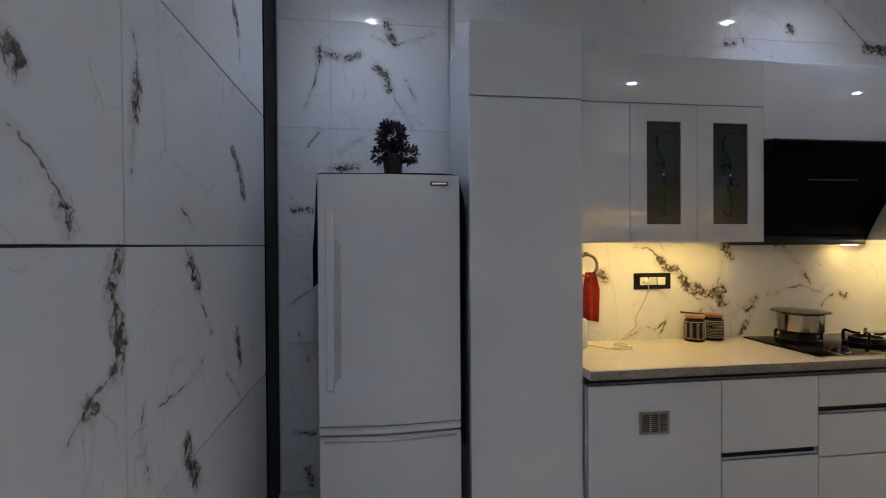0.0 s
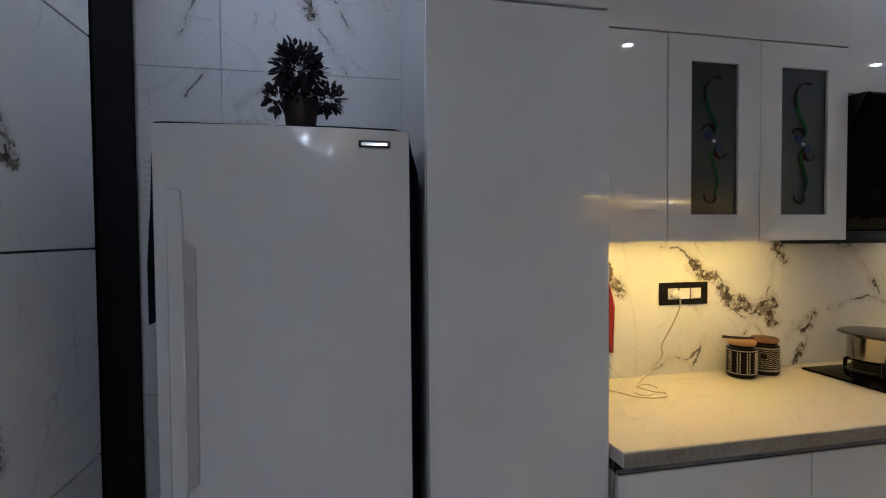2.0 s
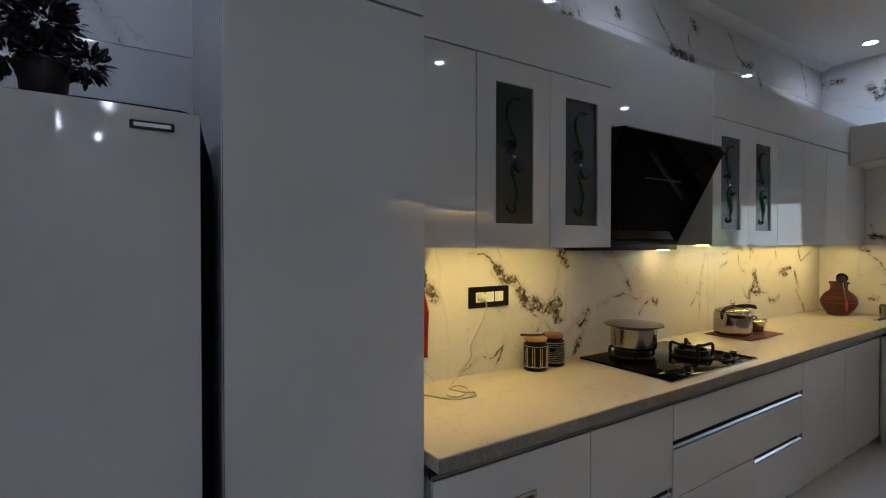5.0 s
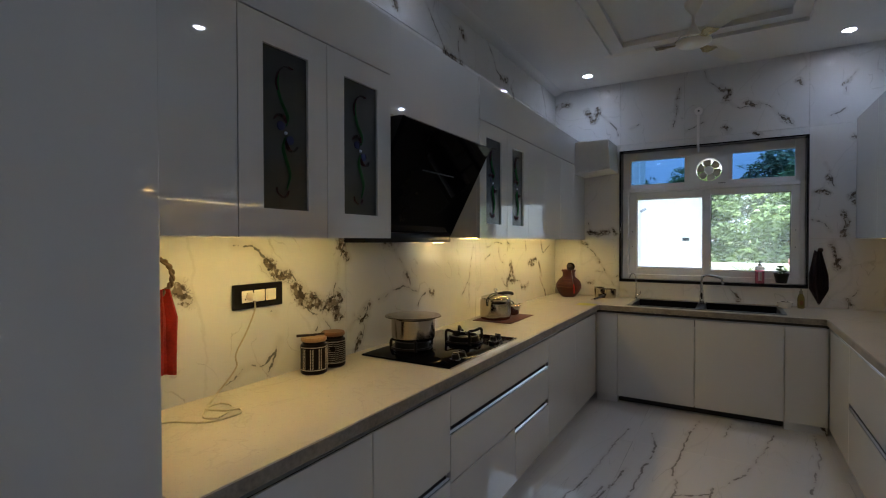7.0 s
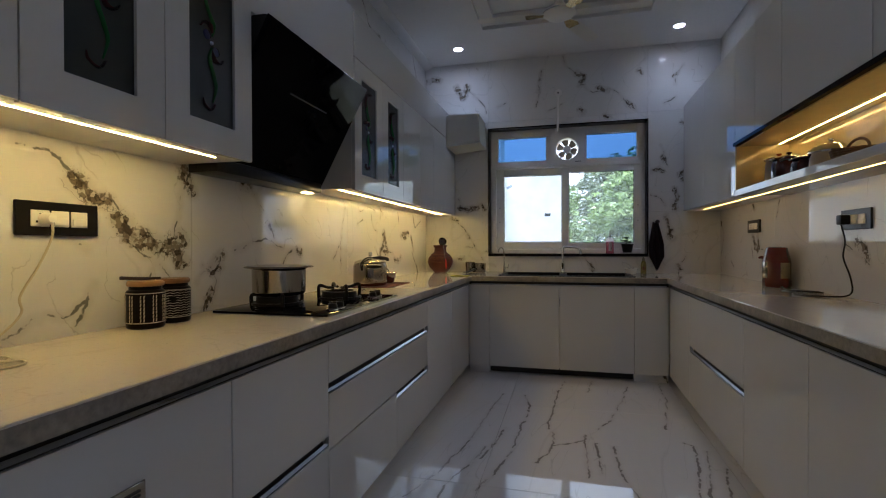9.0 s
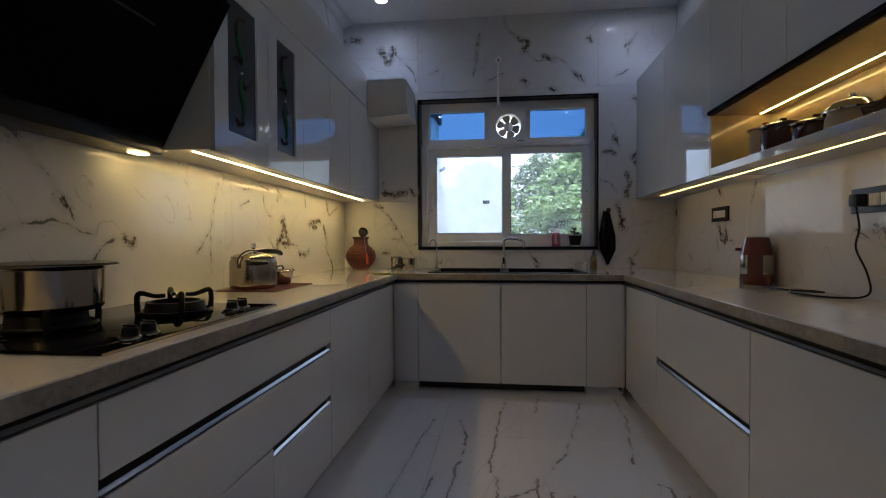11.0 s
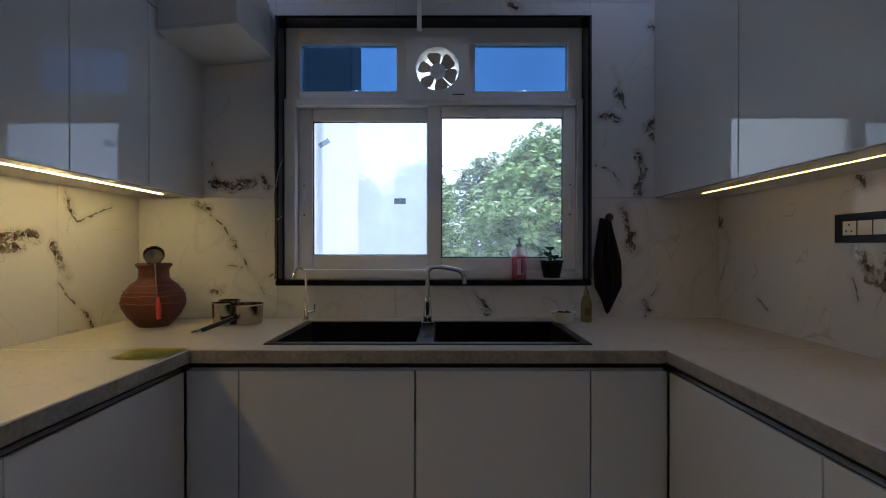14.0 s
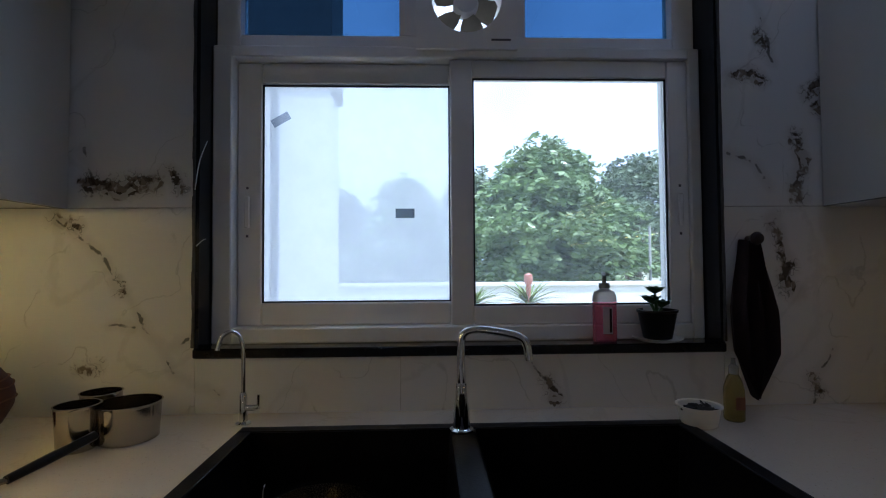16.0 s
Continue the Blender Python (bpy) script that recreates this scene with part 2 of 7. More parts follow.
def lacquer(name, col, rough=0.012):
    """High-gloss acrylic front with a slightly wavy sheen and faint smudges."""
    m, nt, b = nodes_of(name)
    geo = nt.nodes.new("ShaderNodeNewGeometry")
    info = nt.nodes.new("ShaderNodeObjectInfo")
    big = noise_tex(nt, geo.outputs["Position"], 1.8, 4, 0.6).outputs[0]
    k = mathn(nt, 'MULTIPLY_ADD', info.outputs["Random"], 0.25, mathn(nt, 'MULTIPLY', big, 0.75))
    nt.links.new(mixc(nt, k, tuple(c * 0.95 for c in col), tuple(min(1, c * 1.04) for c in col)), b.inputs["Base Color"])
    sm = noise_tex(nt, geo.outputs["Position"], 9, 6, 0.65).outputs[0]
    nt.links.new(smooth(nt, sm, 0.35, 0.75, rough * 0.7, rough * 2.0), b.inputs["Roughness"])
    wav = noise_tex(nt, geo.outputs["Position"], 7, 2, 0.5)
    bp = nt.nodes.new("ShaderNodeBump")
    bp.inputs["Strength"].default_value = 0.022
    bp.inputs["Distance"].default_value = 0.008
    nt.links.new(wav.outputs[0], bp.inputs["Height"])
    nt.links.new(bp.outputs[0], b.inputs["Normal"])
    b.inputs["IOR"].default_value = 1.7
    return m


def brushed(name, col, rough, stretch=(1, 1, 60)):
    """Brushed or drawn metal."""
    m, nt, b = nodes_of(name)
    b.inputs["Metallic"].default_value = 1.0
    tc = nt.nodes.new("ShaderNodeTexCoord")
    sc = nt.nodes.new("ShaderNodeVectorMath")
    sc.operation = 'MULTIPLY'
    sc.inputs[1].default_value = stretch
    nt.links.new(tc.outputs["Object"], sc.inputs[0])
    n = noise_tex(nt, sc.outputs[0], 6, 5, 0.6).outputs[0]
    st = noise_tex(nt, tc.outputs["Object"], 14, 4, 0.6).outputs[0]
    nt.links.new(mixc(nt, st, tuple(c * 0.9 for c in col), col), b.inputs["Base Color"])
    nt.links.new(smooth(nt, n, 0.3, 0.7, rough * 0.9, rough * 1.15), b.inputs["Roughness"])
    return m


def pane_glass(name, tint, haze=0.0, haze_col=(0.8, 0.9, 1.0)):
    """A flat pane: clear or film-tinted, with a little dust that scatters the light."""
    m, nt, b = nodes_of(name)
    nt.nodes.remove(b)
    out = nt.nodes["Material Output"]
    tr = nt.nodes.new("ShaderNodeBsdfTransparent")
    tr.inputs[0].default_value = (*tint, 1)
    gl = nt.nodes.new("ShaderNodeBsdfGlossy")
    gl.inputs["Roughness"].default_value = 0.015
    fr = nt.nodes.new("ShaderNodeFresnel")
    fr.inputs[0].default_value = 1.45
    mx = nt.nodes.new("ShaderNodeMixShader")
    nt.links.new(fr.outputs[0], mx.inputs[0])
    nt.links.new(tr.outputs[0], mx.inputs[1])
    nt.links.new(gl.outputs[0], mx.inputs[2])
    last = mx.outputs[0]
    if haze:
        geo = nt.nodes.new("ShaderNodeNewGeometry")
        tl = nt.nodes.new("ShaderNodeBsdfTranslucent")
        tl.inputs[0].default_value = (*haze_col, 1)
        dirt = noise_tex(nt, geo.outputs["Position"], 5, 5, 0.6).outputs[0]
        hz = nt.nodes.new("ShaderNodeMixShader")
        nt.links.new(smooth(nt, dirt, 0.25, 0.8, haze * 0.93, haze * 1.06), hz.inputs[0])
        nt.links.new(last, hz.inputs[1])
        nt.links.new(tl.outputs[0], hz.inputs[2])
        last = hz.outputs[0]
    nt.links.new(last, out.inputs[0])
    return m


def quartz(name, col):
    m, nt, b = nodes_of(name)
    geo = nt.nodes.new("ShaderNodeNewGeometry")
    sp = noise_tex(nt, geo.outputs["Position"], 160, 3, 0.7).outputs[0]
    cl = noise_tex(nt, geo.outputs["Position"], 3, 5, 0.6).outputs[0]
    ve = mathn(nt, 'ABSOLUTE', mathn(nt, 'SUBTRACT', noise_tex(nt, geo.outputs["Position"], 2.2, 5, 0.6, 0.8).outputs[0], 0.5))
    c = mixc(nt, cl, tuple(x * 0.9 for x in col), col)
    c = mixc(nt, smooth(nt, sp, 0.62, 0.72, 0, 0.45), c, (0.24, 0.21, 0.17))
    c = mixc(nt, smooth(nt, sp, 0.28, 0.36, 0.3, 0), c, (0.8, 0.78, 0.74))
    c = mixc(nt, smooth(nt, ve, 0.0, 0.012, 0.22, 0), c, (0.38, 0.34, 0.28))
    nt.links.new(c, b.inputs["Base Color"])
    nt.links.new(smooth(nt, cl, 0.3, 0.7, 0.03, 0.075), b.inputs["Roughness"])
    return m


TILE_BASE, TILE_DARK, TILE_BROWN = (0.64, 0.64, 0.635), (0.026, 0.021, 0.017), (0.15, 0.115, 0.082)
FLOOR_BASE, FLOOR_DARK, FLOOR_BROWN = (0.70, 0.69, 0.68), (0.06, 0.043, 0.03), (0.30, 0.24, 0.19)
M_TILE = marble("polished_wall_tile", TILE_BASE, 0.010, TILE_DARK, TILE_BROWN, patch_lo=0.415)
M_FLOOR = marble("polished_floor_tile", FLOOR_BASE, 0.012, FLOOR_DARK, FLOOR_BROWN, False, patch_lo=0.70, lines=0.9)
M_GROUT = plain("grout", (0.10, 0.095, 0.09), 0.9, bump=0.3)
M_PALE_GROUT = plain("pale_grout", (0.50, 0.49, 0.47), 0.9, bump=0.3)
M_PLASTER = plain("ceiling_plaster", (0.66, 0.65, 0.63), 0.75, noise_amt=0.03, bump=0.1)
M_WHITE = lacquer("white_gloss_acrylic", (0.60, 0.60, 0.585))
M_CARCASS = plain("white_laminate", (0.58, 0.57, 0.54), 0.35, noise_amt=0.04)
M_COUNTER = quartz("speckled_quartz", (0.63, 0.58, 0.49))
M_ALU = brushed("brushed_aluminium", (0.42, 0.43, 0.46), 0.3, (1, 40, 40))
# near-black of dark parts; also paints the shade inside gaps and openings
M_DARK = plain("dark_parts_and_shade", (0.015, 0.015, 0.016), 0.5)
M_BLACKSTONE = plain("black_granite", (0.008, 0.008, 0.009), 0.14, noise_amt=0.5, scale=220, bump=0.05, ior=1.33)
M_RAWSTONE = plain("rough_granite_edge", (0.05, 0.047, 0.045), 0.7, noise_amt=0.7, scale=90, bump=0.8, bump_scale=120)
M_BLACKGLASS = plain("black_glass", (0.003, 0.003, 0.004), 0.03, noise_amt=0.2, ior=1.10)
M_BLACKPL = plain("black_plastic", (0.007, 0.007, 0.0075), 0.3, bump=0.1, ior=1.3)
M_IRON = plain("cast_iron", (0.007, 0.007, 0.007), 0.38, bump=0.4, ior=1.25)
M_STEEL = brushed("stainless_steel", (0.42, 0.38, 0.325), 0.15)
M_CHROME = brushed("chrome", (0.78, 0.79, 0.82), 0.06, (1, 1, 1))
M_UPVC = plain("window_frame_plastic", (0.80, 0.79, 0.78), 0.4, noise_amt=0.06, scale=12)
M_FRIDGE = plain("fridge_enamel", (0.60, 0.595, 0.59), 0.045, noise_amt=0.025, scale=8, bump=0.03, bump_scale=160)
M_PLATE = plain("switch_plastic", (0.78, 0.76, 0.70), 0.3, noise_amt=0.03)
M_CLEAR = pane_glass("clear_glass", (0.93, 0.96, 0.97), 0.055, (0.86, 0.95, 1.0))
M_HAZY = pane_glass("dusty_film_glass", (0.90, 0.95, 1.0), 0.50, (0.92, 0.96, 1.0))
M_TINT = pane_glass("blue_film_glass", (0.20, 0.31, 0.44))
M_LED = glow("warm_led", (1.0, 0.67, 0.19), 64.0)
M_LED_DIM = glow("dim_warm_led", (1.0, 0.60, 0.14), 11.0)
M_LED_NICHE = glow("niche_led", (1.0, 0.68, 0.20), 15.0)
M_DOWN = glow("cool_downlight", (0.80, 0.87, 1.0), 45.0)


# ---- building helpers ----
def bx(bm, x0, y0, z0, x1, y1, z1, bev=0.0, seg=1):
    r = bmesh.ops.create_cube(bm, size=1.0)
    vs = r["verts"]
    for v in vs:
        v.co = Vector(((x0 + x1) / 2 + v.co.x * (x1 - x0), (y0 + y1) / 2 + v.co.y * (y1 - y0), (z0 + z1) / 2 + v.co.z * (z1 - z0)))
    if bev:
        es = list({e for v in vs for e in v.link_edges})
        bmesh.ops.bevel(bm, geom=es, offset=bev, segments=seg, affect='EDGES', profile=0.5)
    return bm


def box(x0, y0, z0, x1, y1, z1, bev=0.0, seg=1):
    return bx(bmesh.new(), x0, y0, z0, x1, y1, z1, bev, seg)


def lathe(bm, profile, c=(0, 0, 0), seg=32, axis='Z'):
    """Turn a profile of (radius, height) about an axis through c."""
    rings = []
    for r, h in profile:
        ring = []
        for i in range(seg):
            a = 2 * math.pi * i / seg
            p = (r * math.cos(a), r * math.sin(a), h)
            if axis == 'X':
                p = (h, p[0], p[1])
            elif axis == 'Y':
                p = (p[0], h, -p[1])
            ring.append(bm.verts.new(Vector(c) + Vector(p)))
        rings.append(ring)
    for a, b in zip(rings, rings[1:]):
        for i in range(seg):
            j = (i + 1) % seg
            bm.faces.new((a[i], a[j], b[j], b[i]))
    if profile[0][0] > 1e-5:
        bm.faces.new(list(reversed(rings[0])))
    if profile[-1][0] > 1e-5:
        bm.faces.new(rings[-1])
    return bm


def tube(bm, pts, r, seg=10, flat=1.0):
    """A round bar along a smoothed line of points; r may be one radius or one for each point."""
    pts = [Vector(p) for p in pts]
    n = len(pts)
    rs = r if isinstance(r, (list, tuple)) else [r] * n
    fine, rad = [], []
    steps = 6 if n > 2 else 1
    for i in range(n - 1):
        p0, p1, p2, p3 = pts[max(i - 1, 0)], pts[i], pts[i + 1], pts[min(i + 2, n - 1)]
        for s in range(steps):
            u = s / steps
            fine.append(0.5 * ((2 * p1) + (p2 - p0) * u + (2 * p0 - 5 * p1 + 4 * p2 - p3) * u * u + (3 * p1 - p0 - 3 * p2 + p3) * u ** 3))
            rad.append(rs[i] * (1 - u) + rs[i + 1] * u)
    fine.append(pts[-1])
    rad.append(rs[-1])
    up = Vector((0, 0, 1))
    d0 = (fine[1] - fine[0]).normalized()
    if abs(d0.dot(up)) > 0.9:
        up = Vector((1, 0, 0))
    prev = None
    rings = []
    for i, p in enumerate(fine):
        d = (fine[min(i + 1, len(fine) - 1)] - fine[max(i - 1, 0)]).normalized()
        side = d.cross(up)
        if side.length < 1e-4:
            side = prev
        side.normalize()
        if prev is not None and side.dot(prev) < 0:
            side = -side
        prev = side
        nn = side.cross(d).normalized()
        rings.append([bm.verts.new(p + (side * math.cos(2 * math.pi * k / seg) + nn * flat * math.sin(2 * math.pi * k / seg)) * rad[i]) for k in range(seg)])
    for a, b in zip(rings, rings[1:]):
        for k in range(seg):
            j = (k + 1) % seg
            bm.faces.new((a[k], a[j], b[j], b[k]))
    bm.faces.new(list(reversed(rings[0])))
    bm.faces.new(rings[-1])
    return bm


def prism(bm, outline, lo, hi, axis='Y'):
    """Push an outline of (a, b) from lo to hi along an axis: 'X' takes (y, z), 'Y' (x, z), 'Z' (x, y)."""
    def at(p, h):
        a, b = p
        return {'X': (h, a, b), 'Y': (a, h, b), 'Z': (a, b, h)}[axis]
    l0 = [bm.verts.new(at(p, lo)) for p in outline]
    l1 = [bm.verts.new(at(p, hi)) for p in outline]
    n = len(outline)
    fs = [bm.faces.new(l0), bm.faces.new(list(reversed(l1)))]
    for i in range(n):
        j = (i + 1) % n
        fs.append(bm.faces.new((l0[j], l0[i], l1[i], l1[j])))
    bmesh.ops.recalc_face_normals(bm, faces=fs)
    return bm


def finish(name, bm, material, origin=(0, 0, 0), smooth_angle=38):
    bmesh.ops.recalc_face_normals(bm, faces=bm.faces[:])
    bm.transform(Matrix.Translation(-Vector(origin)))
    me = bpy.data.meshes.new(name)
    bm.to_mesh(me)
    bm.free()
    for mm in (material if isinstance(material, (list, tuple)) else [material]):
        me.materials.append(mm)
    me.polygons.foreach_set("use_smooth", [True] * len(me.polygons))
    me.set_sharp_from_angle(angle=radians(smooth_angle))
    return new(name, me)


BASE = {}


def thing(name, base, label, category, group=""):
    """A thing made of parts: an Empty at its base."""
    e = new(name)
    e.empty_display_size = 0.05
    e.location = base
    BASE[e.name] = Vector(base)
    return tagged(e, label, category, group)


def solid(name, bm, material, base, label, category, group="", kind=""):
    """A thing of one mesh, in world coordinates, with its origin at its base."""
    o = finish(name, bm, material, base)
    o.location = base
    BASE[o.name] = Vector(base)
    return tagged(o, label, category, group, kind)


def part(name, bm, material, parent, label=""):
    """One mesh, given in world coordinates, under a thing or a part."""
    o = finish(name, bm, material, BASE[parent.name])
    o.parent = parent
    BASE[o.name] = BASE[parent.name]
    return tagged(o, label)


def structure(name, bm, material, label="", category=""):
    o = finish(name, bm, material)
    BASE[o.name] = Vector((0, 0, 0))
    return tagged(o, label, category, "", "structure")


# ---- the room ----
X_W, X_E = -0.55, 5.49      # tiled west wall, window wall
Y_N, Y_S = 2.80, -0.03      # hob wall, far counter wall
Z_C = 3.03                  # ceiling
TOP = 0.865                 # worktop

floor = structure("floor", box(-0.9, -5.6, -0.25, 5.7, 3.4, -0.012), M_PALE_GROUT, "glossy white marble-look tiled kitchen floor", "floor")
wall_north = structure("wall_north", box(0.47, Y_N + 0.012, 0, X_E + 0.25, Y_N + 0.6, 3.2), M_PALE_GROUT, "polished white veined tile wall behind the hob", "wall")
wall_alcove = structure("wall_alcove", box(-0.9, 3.0 + 0.012, 0, 0.468, 3.4, 3.2), M_PALE_GROUT, "polished veined tile wall behind the fridge", "wall")
wall_west = structure("wall_west", box(-0.9, -5.6, 0, X_W - 0.012, 3.01, 3.2), M_GROUT, "polished veined tile wall with dark joints", "wall")
wall_south = structure("wall_south", box(1.0, Y_S - 0.3, 0, X_E + 0.25, Y_S - 0.012, 3.2), M_PALE_GROUT, "polished white veined tile wall over the worktop", "wall")
# two unseen walls, added to close off the space behind the camera's start
wall_back = structure("wall_back", box(-0.9, -5.8, 0, 2.3, -5.6, 3.2), M_PLASTER, "unseen off-white plastered wall added to close the room", "wall")
wall_passage = structure("wall_passage", box(2.1, -5.6, 0, 2.3, Y_S - 0.302, 3.2), M_PLASTER, "unseen off-white plastered wall added to close the room", "wall")
# window wall, with its opening
WY0, WY1, WZ0, WZ1 = 0.594, 2.126, 1.033, 2.337
bm = bmesh.new()
bx(bm, X_E + 0.012, WY1, 0, X_E + 0.24, Y_N + 0.012, 3.2)
bx(bm, X_E + 0.012, Y_S - 0.012, 0, X_E + 0.24, WY0, 3.2)
bx(bm, X_E + 0.012, WY0, 0, X_E + 0.24, WY1, WZ0)
bx(bm, X_E + 0.012, WY0, WZ1, X_E + 0.24, WY1, 3.2)
wall_east = structure("wall_east", bm, M_PALE_GROUT, "polished white veined tile wall round the window", "wall")

# ceiling with a shallow stepped tray and a cornice
bm = bmesh.new()
TX0, TX1, TY0, TY1 = 1.3, 4.76, 0.68, 2.06
for x0, y0, x1, y1 in ((-0.9, -5.8, TX0, 3.4), (TX1, -0.4, 5.75, 3.4), (TX0, TY1, TX1, 3.4), (TX0, -0.4, TX1, TY0), (TX0, -5.8, 2.4, -0.4)):
    bx(bm, x0, y0, Z_C, x1, y1, Z_C + 0.045)
w = 0.11
for x0, y0, x1, y1 in ((TX0, TY0, TX0 + w, TY1), (TX1 - w, TY0, TX1, TY1), (TX0 + w, TY1 - w, TX1 - w, TY1), (TX0 + w, TY0, TX1 - w, TY0 + w)):
    bx(bm, x0, y0, Z_C + 0.03, x1, y1, Z_C + 0.09)
bx(bm, TX0, TY0, Z_C + 0.075, TX1, TY1, Z_C + 0.2)
bx(bm, -0.9, -5.8, Z_C + 0.2, 5.75, 3.4, Z_C + 0.3)
structure("ceiling", bm, M_PLASTER, "white plaster ceiling with a shallow stepped tray", "ceiling")
bm = bmesh.new()
prof = [(Y_N - 0.001, Z_C), (Y_N - 0.001, Z_C - 0.035), (Y_N - 0.03, Z_C - 0.03), (Y_N - 0.075, Z_C - 0.012), (Y_N - 0.085, Z_C)]
prism(bm, prof, 0.5, X_E - 0.01, 'X')
structure("trim", bm, M_PLASTER, "white plaster cornice along the ceiling", "cornice")

# ---- downlights ----
def downlight(x, y, wide, dim=1.0):
    d = thing("ceiling_downlight", (x, y, Z_C), "round recessed ceiling downlight giving cool white light", "downlight", "ceiling downlights")
    bm = bmesh.new()
    lathe(bm, [(0.040, -0.001), (0.052, -0.001), (0.055, -0.006), (0.050, -0.010), (0.043, -0.008), (0.040, -0.002)], (x, y, Z_C), 28)
    part("trim_ring", bm, M_PLASTER, d)
    bm = bmesh.new()
    lathe(bm, [(0.0, -0.003), (0.041, -0.003), (0.041, -0.0015), (0.0, -0.0015)], (x, y, Z_C), 28)
    part("lens", bm, M_DOWN, d, "glowing cool white lens")
    if wide:
        ld = bpy.data.lights.new("downlight_beam", 'POINT')
        ld.energy, ld.color, ld.shadow_soft_size = PASSAGE_W, (0.82, 0.89, 1.0), 0.03
    else:
        ld = bpy.data.lights.new("downlight_beam", 'SPOT')
        ld.energy, ld.color, ld.spot_size, ld.spot_blend, ld.shadow_soft_size = DOWN_W * dim, (0.55, 0.70, 1.0), radians(125), 0.75, 0.03
    lo = new("downlight_beam", ld)
    lo.location = (x, y, Z_C - (0.05 if wide else 0.02))


DOWN_W, PASSAGE_W = 2.0, 2.1
# (2.53, 0.40) and (0.86, -5.1) are unseen, added to brighten fronts and floor
for x, y, wide in ((0.0, 2.45, 0), (2.53, 2.34, 0), (5.10, 2.355, 0), (5.10, 0.40, 0), (2.53, 0.40, 0), (0.0, 0.35, 0), (0.0, -2.15, 1), (0.0, -4.3, 1), (0.86, -0.92, 1), (0.86, -3.06, 1), (0.86, -5.1, 1)):
    downlight(x, y, wide, 0.35 if y == 0.35 else 1.0)


# ---- fitted cabinets ----
def slab_y(x0, x1, z0, z1, y, out):
    """A front 18 mm thick whose face lies at y and looks along out (-1 or 1)."""
    g = 0.0018
    return box(x0 + g, min(y, y - out * 0.018), z0 + g, x1 - g, max(y, y - out * 0.018), z1 - g, 0.0015)


F_N, F_S, F_E = 2.195, 0.54, 4.79     # faces of the base fronts
D_T, D_B = 0.785, 0.066               # top and foot of the fronts


def channel_y(x0, x1, zc, y, out, h=0.030, lip=False):
    """Recessed finger channel: an aluminium trough along x, coloured near-black for its shade."""
    bm = bmesh.new()
    b = y - out * 0.024
    f = y - out * 0.003
    if lip:
        prism(bm, [(y - out * 0.002, zc - h / 2 + 0.003), (y - out * 0.010, zc - h / 2 + 0.011), (y - out * 0.010, zc - h / 2 + 0.0035)], x0, x1, 'X')
        return bm
    bx(bm, x0, min(b, b - out * 0.003), zc - h / 2, x1, max(b, b - out * 0.003), zc + h / 2)
    bx(bm, x0, min(y - out * 0.001, b), zc - h / 2, x1, max(y - out * 0.001, b), zc - h / 2 + 0.003)
    return bm


def base_unit(x0, x1, fronts, yface, out, label, plinth_mat, ywall):
    """One base cabinet along x. fronts: (x0, x1, z0, z1, kind)."""
    c = thing("base_cabinet", ((x0 + x1) / 2, (yface + ywall) / 2, 0), label, "cabinet", "base cabinets")
    inner = yface - out * 0.020
    bm = bmesh.new()
    bx(bm, x0 + 0.001, min(inner - out * 0.012, ywall), D_B + 0.004, x1 - 0.001, max(inner - out * 0.012, ywall), D_T)
    part("body", bm, M_CARCASS, c)
    bm = bmesh.new()
    p = yface - out * 0.05
    bx(bm, x0, min(p, p - out * 0.015), 0.0, x1, max(p, p - out * 0.015), D_B)
    part("plinth", bm, plinth_mat, c)
    for a, b, z0, z1, kind in fronts:
        o = part("drawer_front" if kind.startswith("drawer") else "door", slab_y(a, b, z0, z1, yface, out), M_WHITE, c)
        if kind.endswith("grip"):
            part("handle", channel_y(a + 0.002, b - 0.002, z1 + 0.017, yface, out, lip=True), M_ALU, o, "bright aluminium lip of the finger channel")
            part("finger_channel", channel_y(a + 0.002, b - 0.002, z1 + 0.017, yface, out), M_DARK, o, "recessed finger channel painted dark for its shade")
    return c


PL = M_TILE
vent_cab = base_unit(0.975, 1.648, [(0.975, 1.648, D_B, D_T, "door")], F_N, -1, "white gloss base cabinet with a small louvred vent in its door", PL, Y_N)
base_unit(1.648, 2.172, [(1.648, 2.172, 0.432, D_T, "drawer"), (1.648, 2.172, D_B, 0.396, "drawer_grip")], F_N, -1, "white gloss two-drawer base cabinet under the worktop", PL, Y_N)
base_unit(2.172, 3.47, [(2.172, 3.47, 0.626, D_T, "drawer"), (2.172, 3.47, 0.380, 0.590, "drawer_grip"), (2.172, 2.90, D_B, 0.378, "drawer"), (2.90, 3.47, D_B, 0.343, "drawer_grip")], F_N, -1, "wide white gloss drawer cabinet under the hob", PL, Y_N)
base_unit(3.47, 4.115, [(3.47, 4.115, D_B, D_T, "door")], F_N, -1, "white gloss base cabinet with a plain door", PL, Y_N)
base_unit(4.115, F_E - 0.004, [(4.115, F_E - 0.004, D_B, D_T, "door")], F_N, -1, "white gloss corner base cabinet", PL, Y_N)
base_unit(4.125, F_E - 0.004, [(4.125, F_E - 0.004, D_B, D_T, "door")], F_S, 1, "white gloss corner base cabinet", PL, Y_S)
base_unit(3.11, 4.125, [(3.11, 4.125, 0.447, D_T, "drawer"), (3.11, 4.125, D_B, 0.411, "drawer_grip")], F_S, 1, "white gloss two-drawer base cabinet", PL, Y_S)
base_unit(2.49, 3.11, [(2.49, 3.11, D_B, D_T, "door")], F_S, 1, "white gloss base cabinet with a plain door", PL, Y_S)
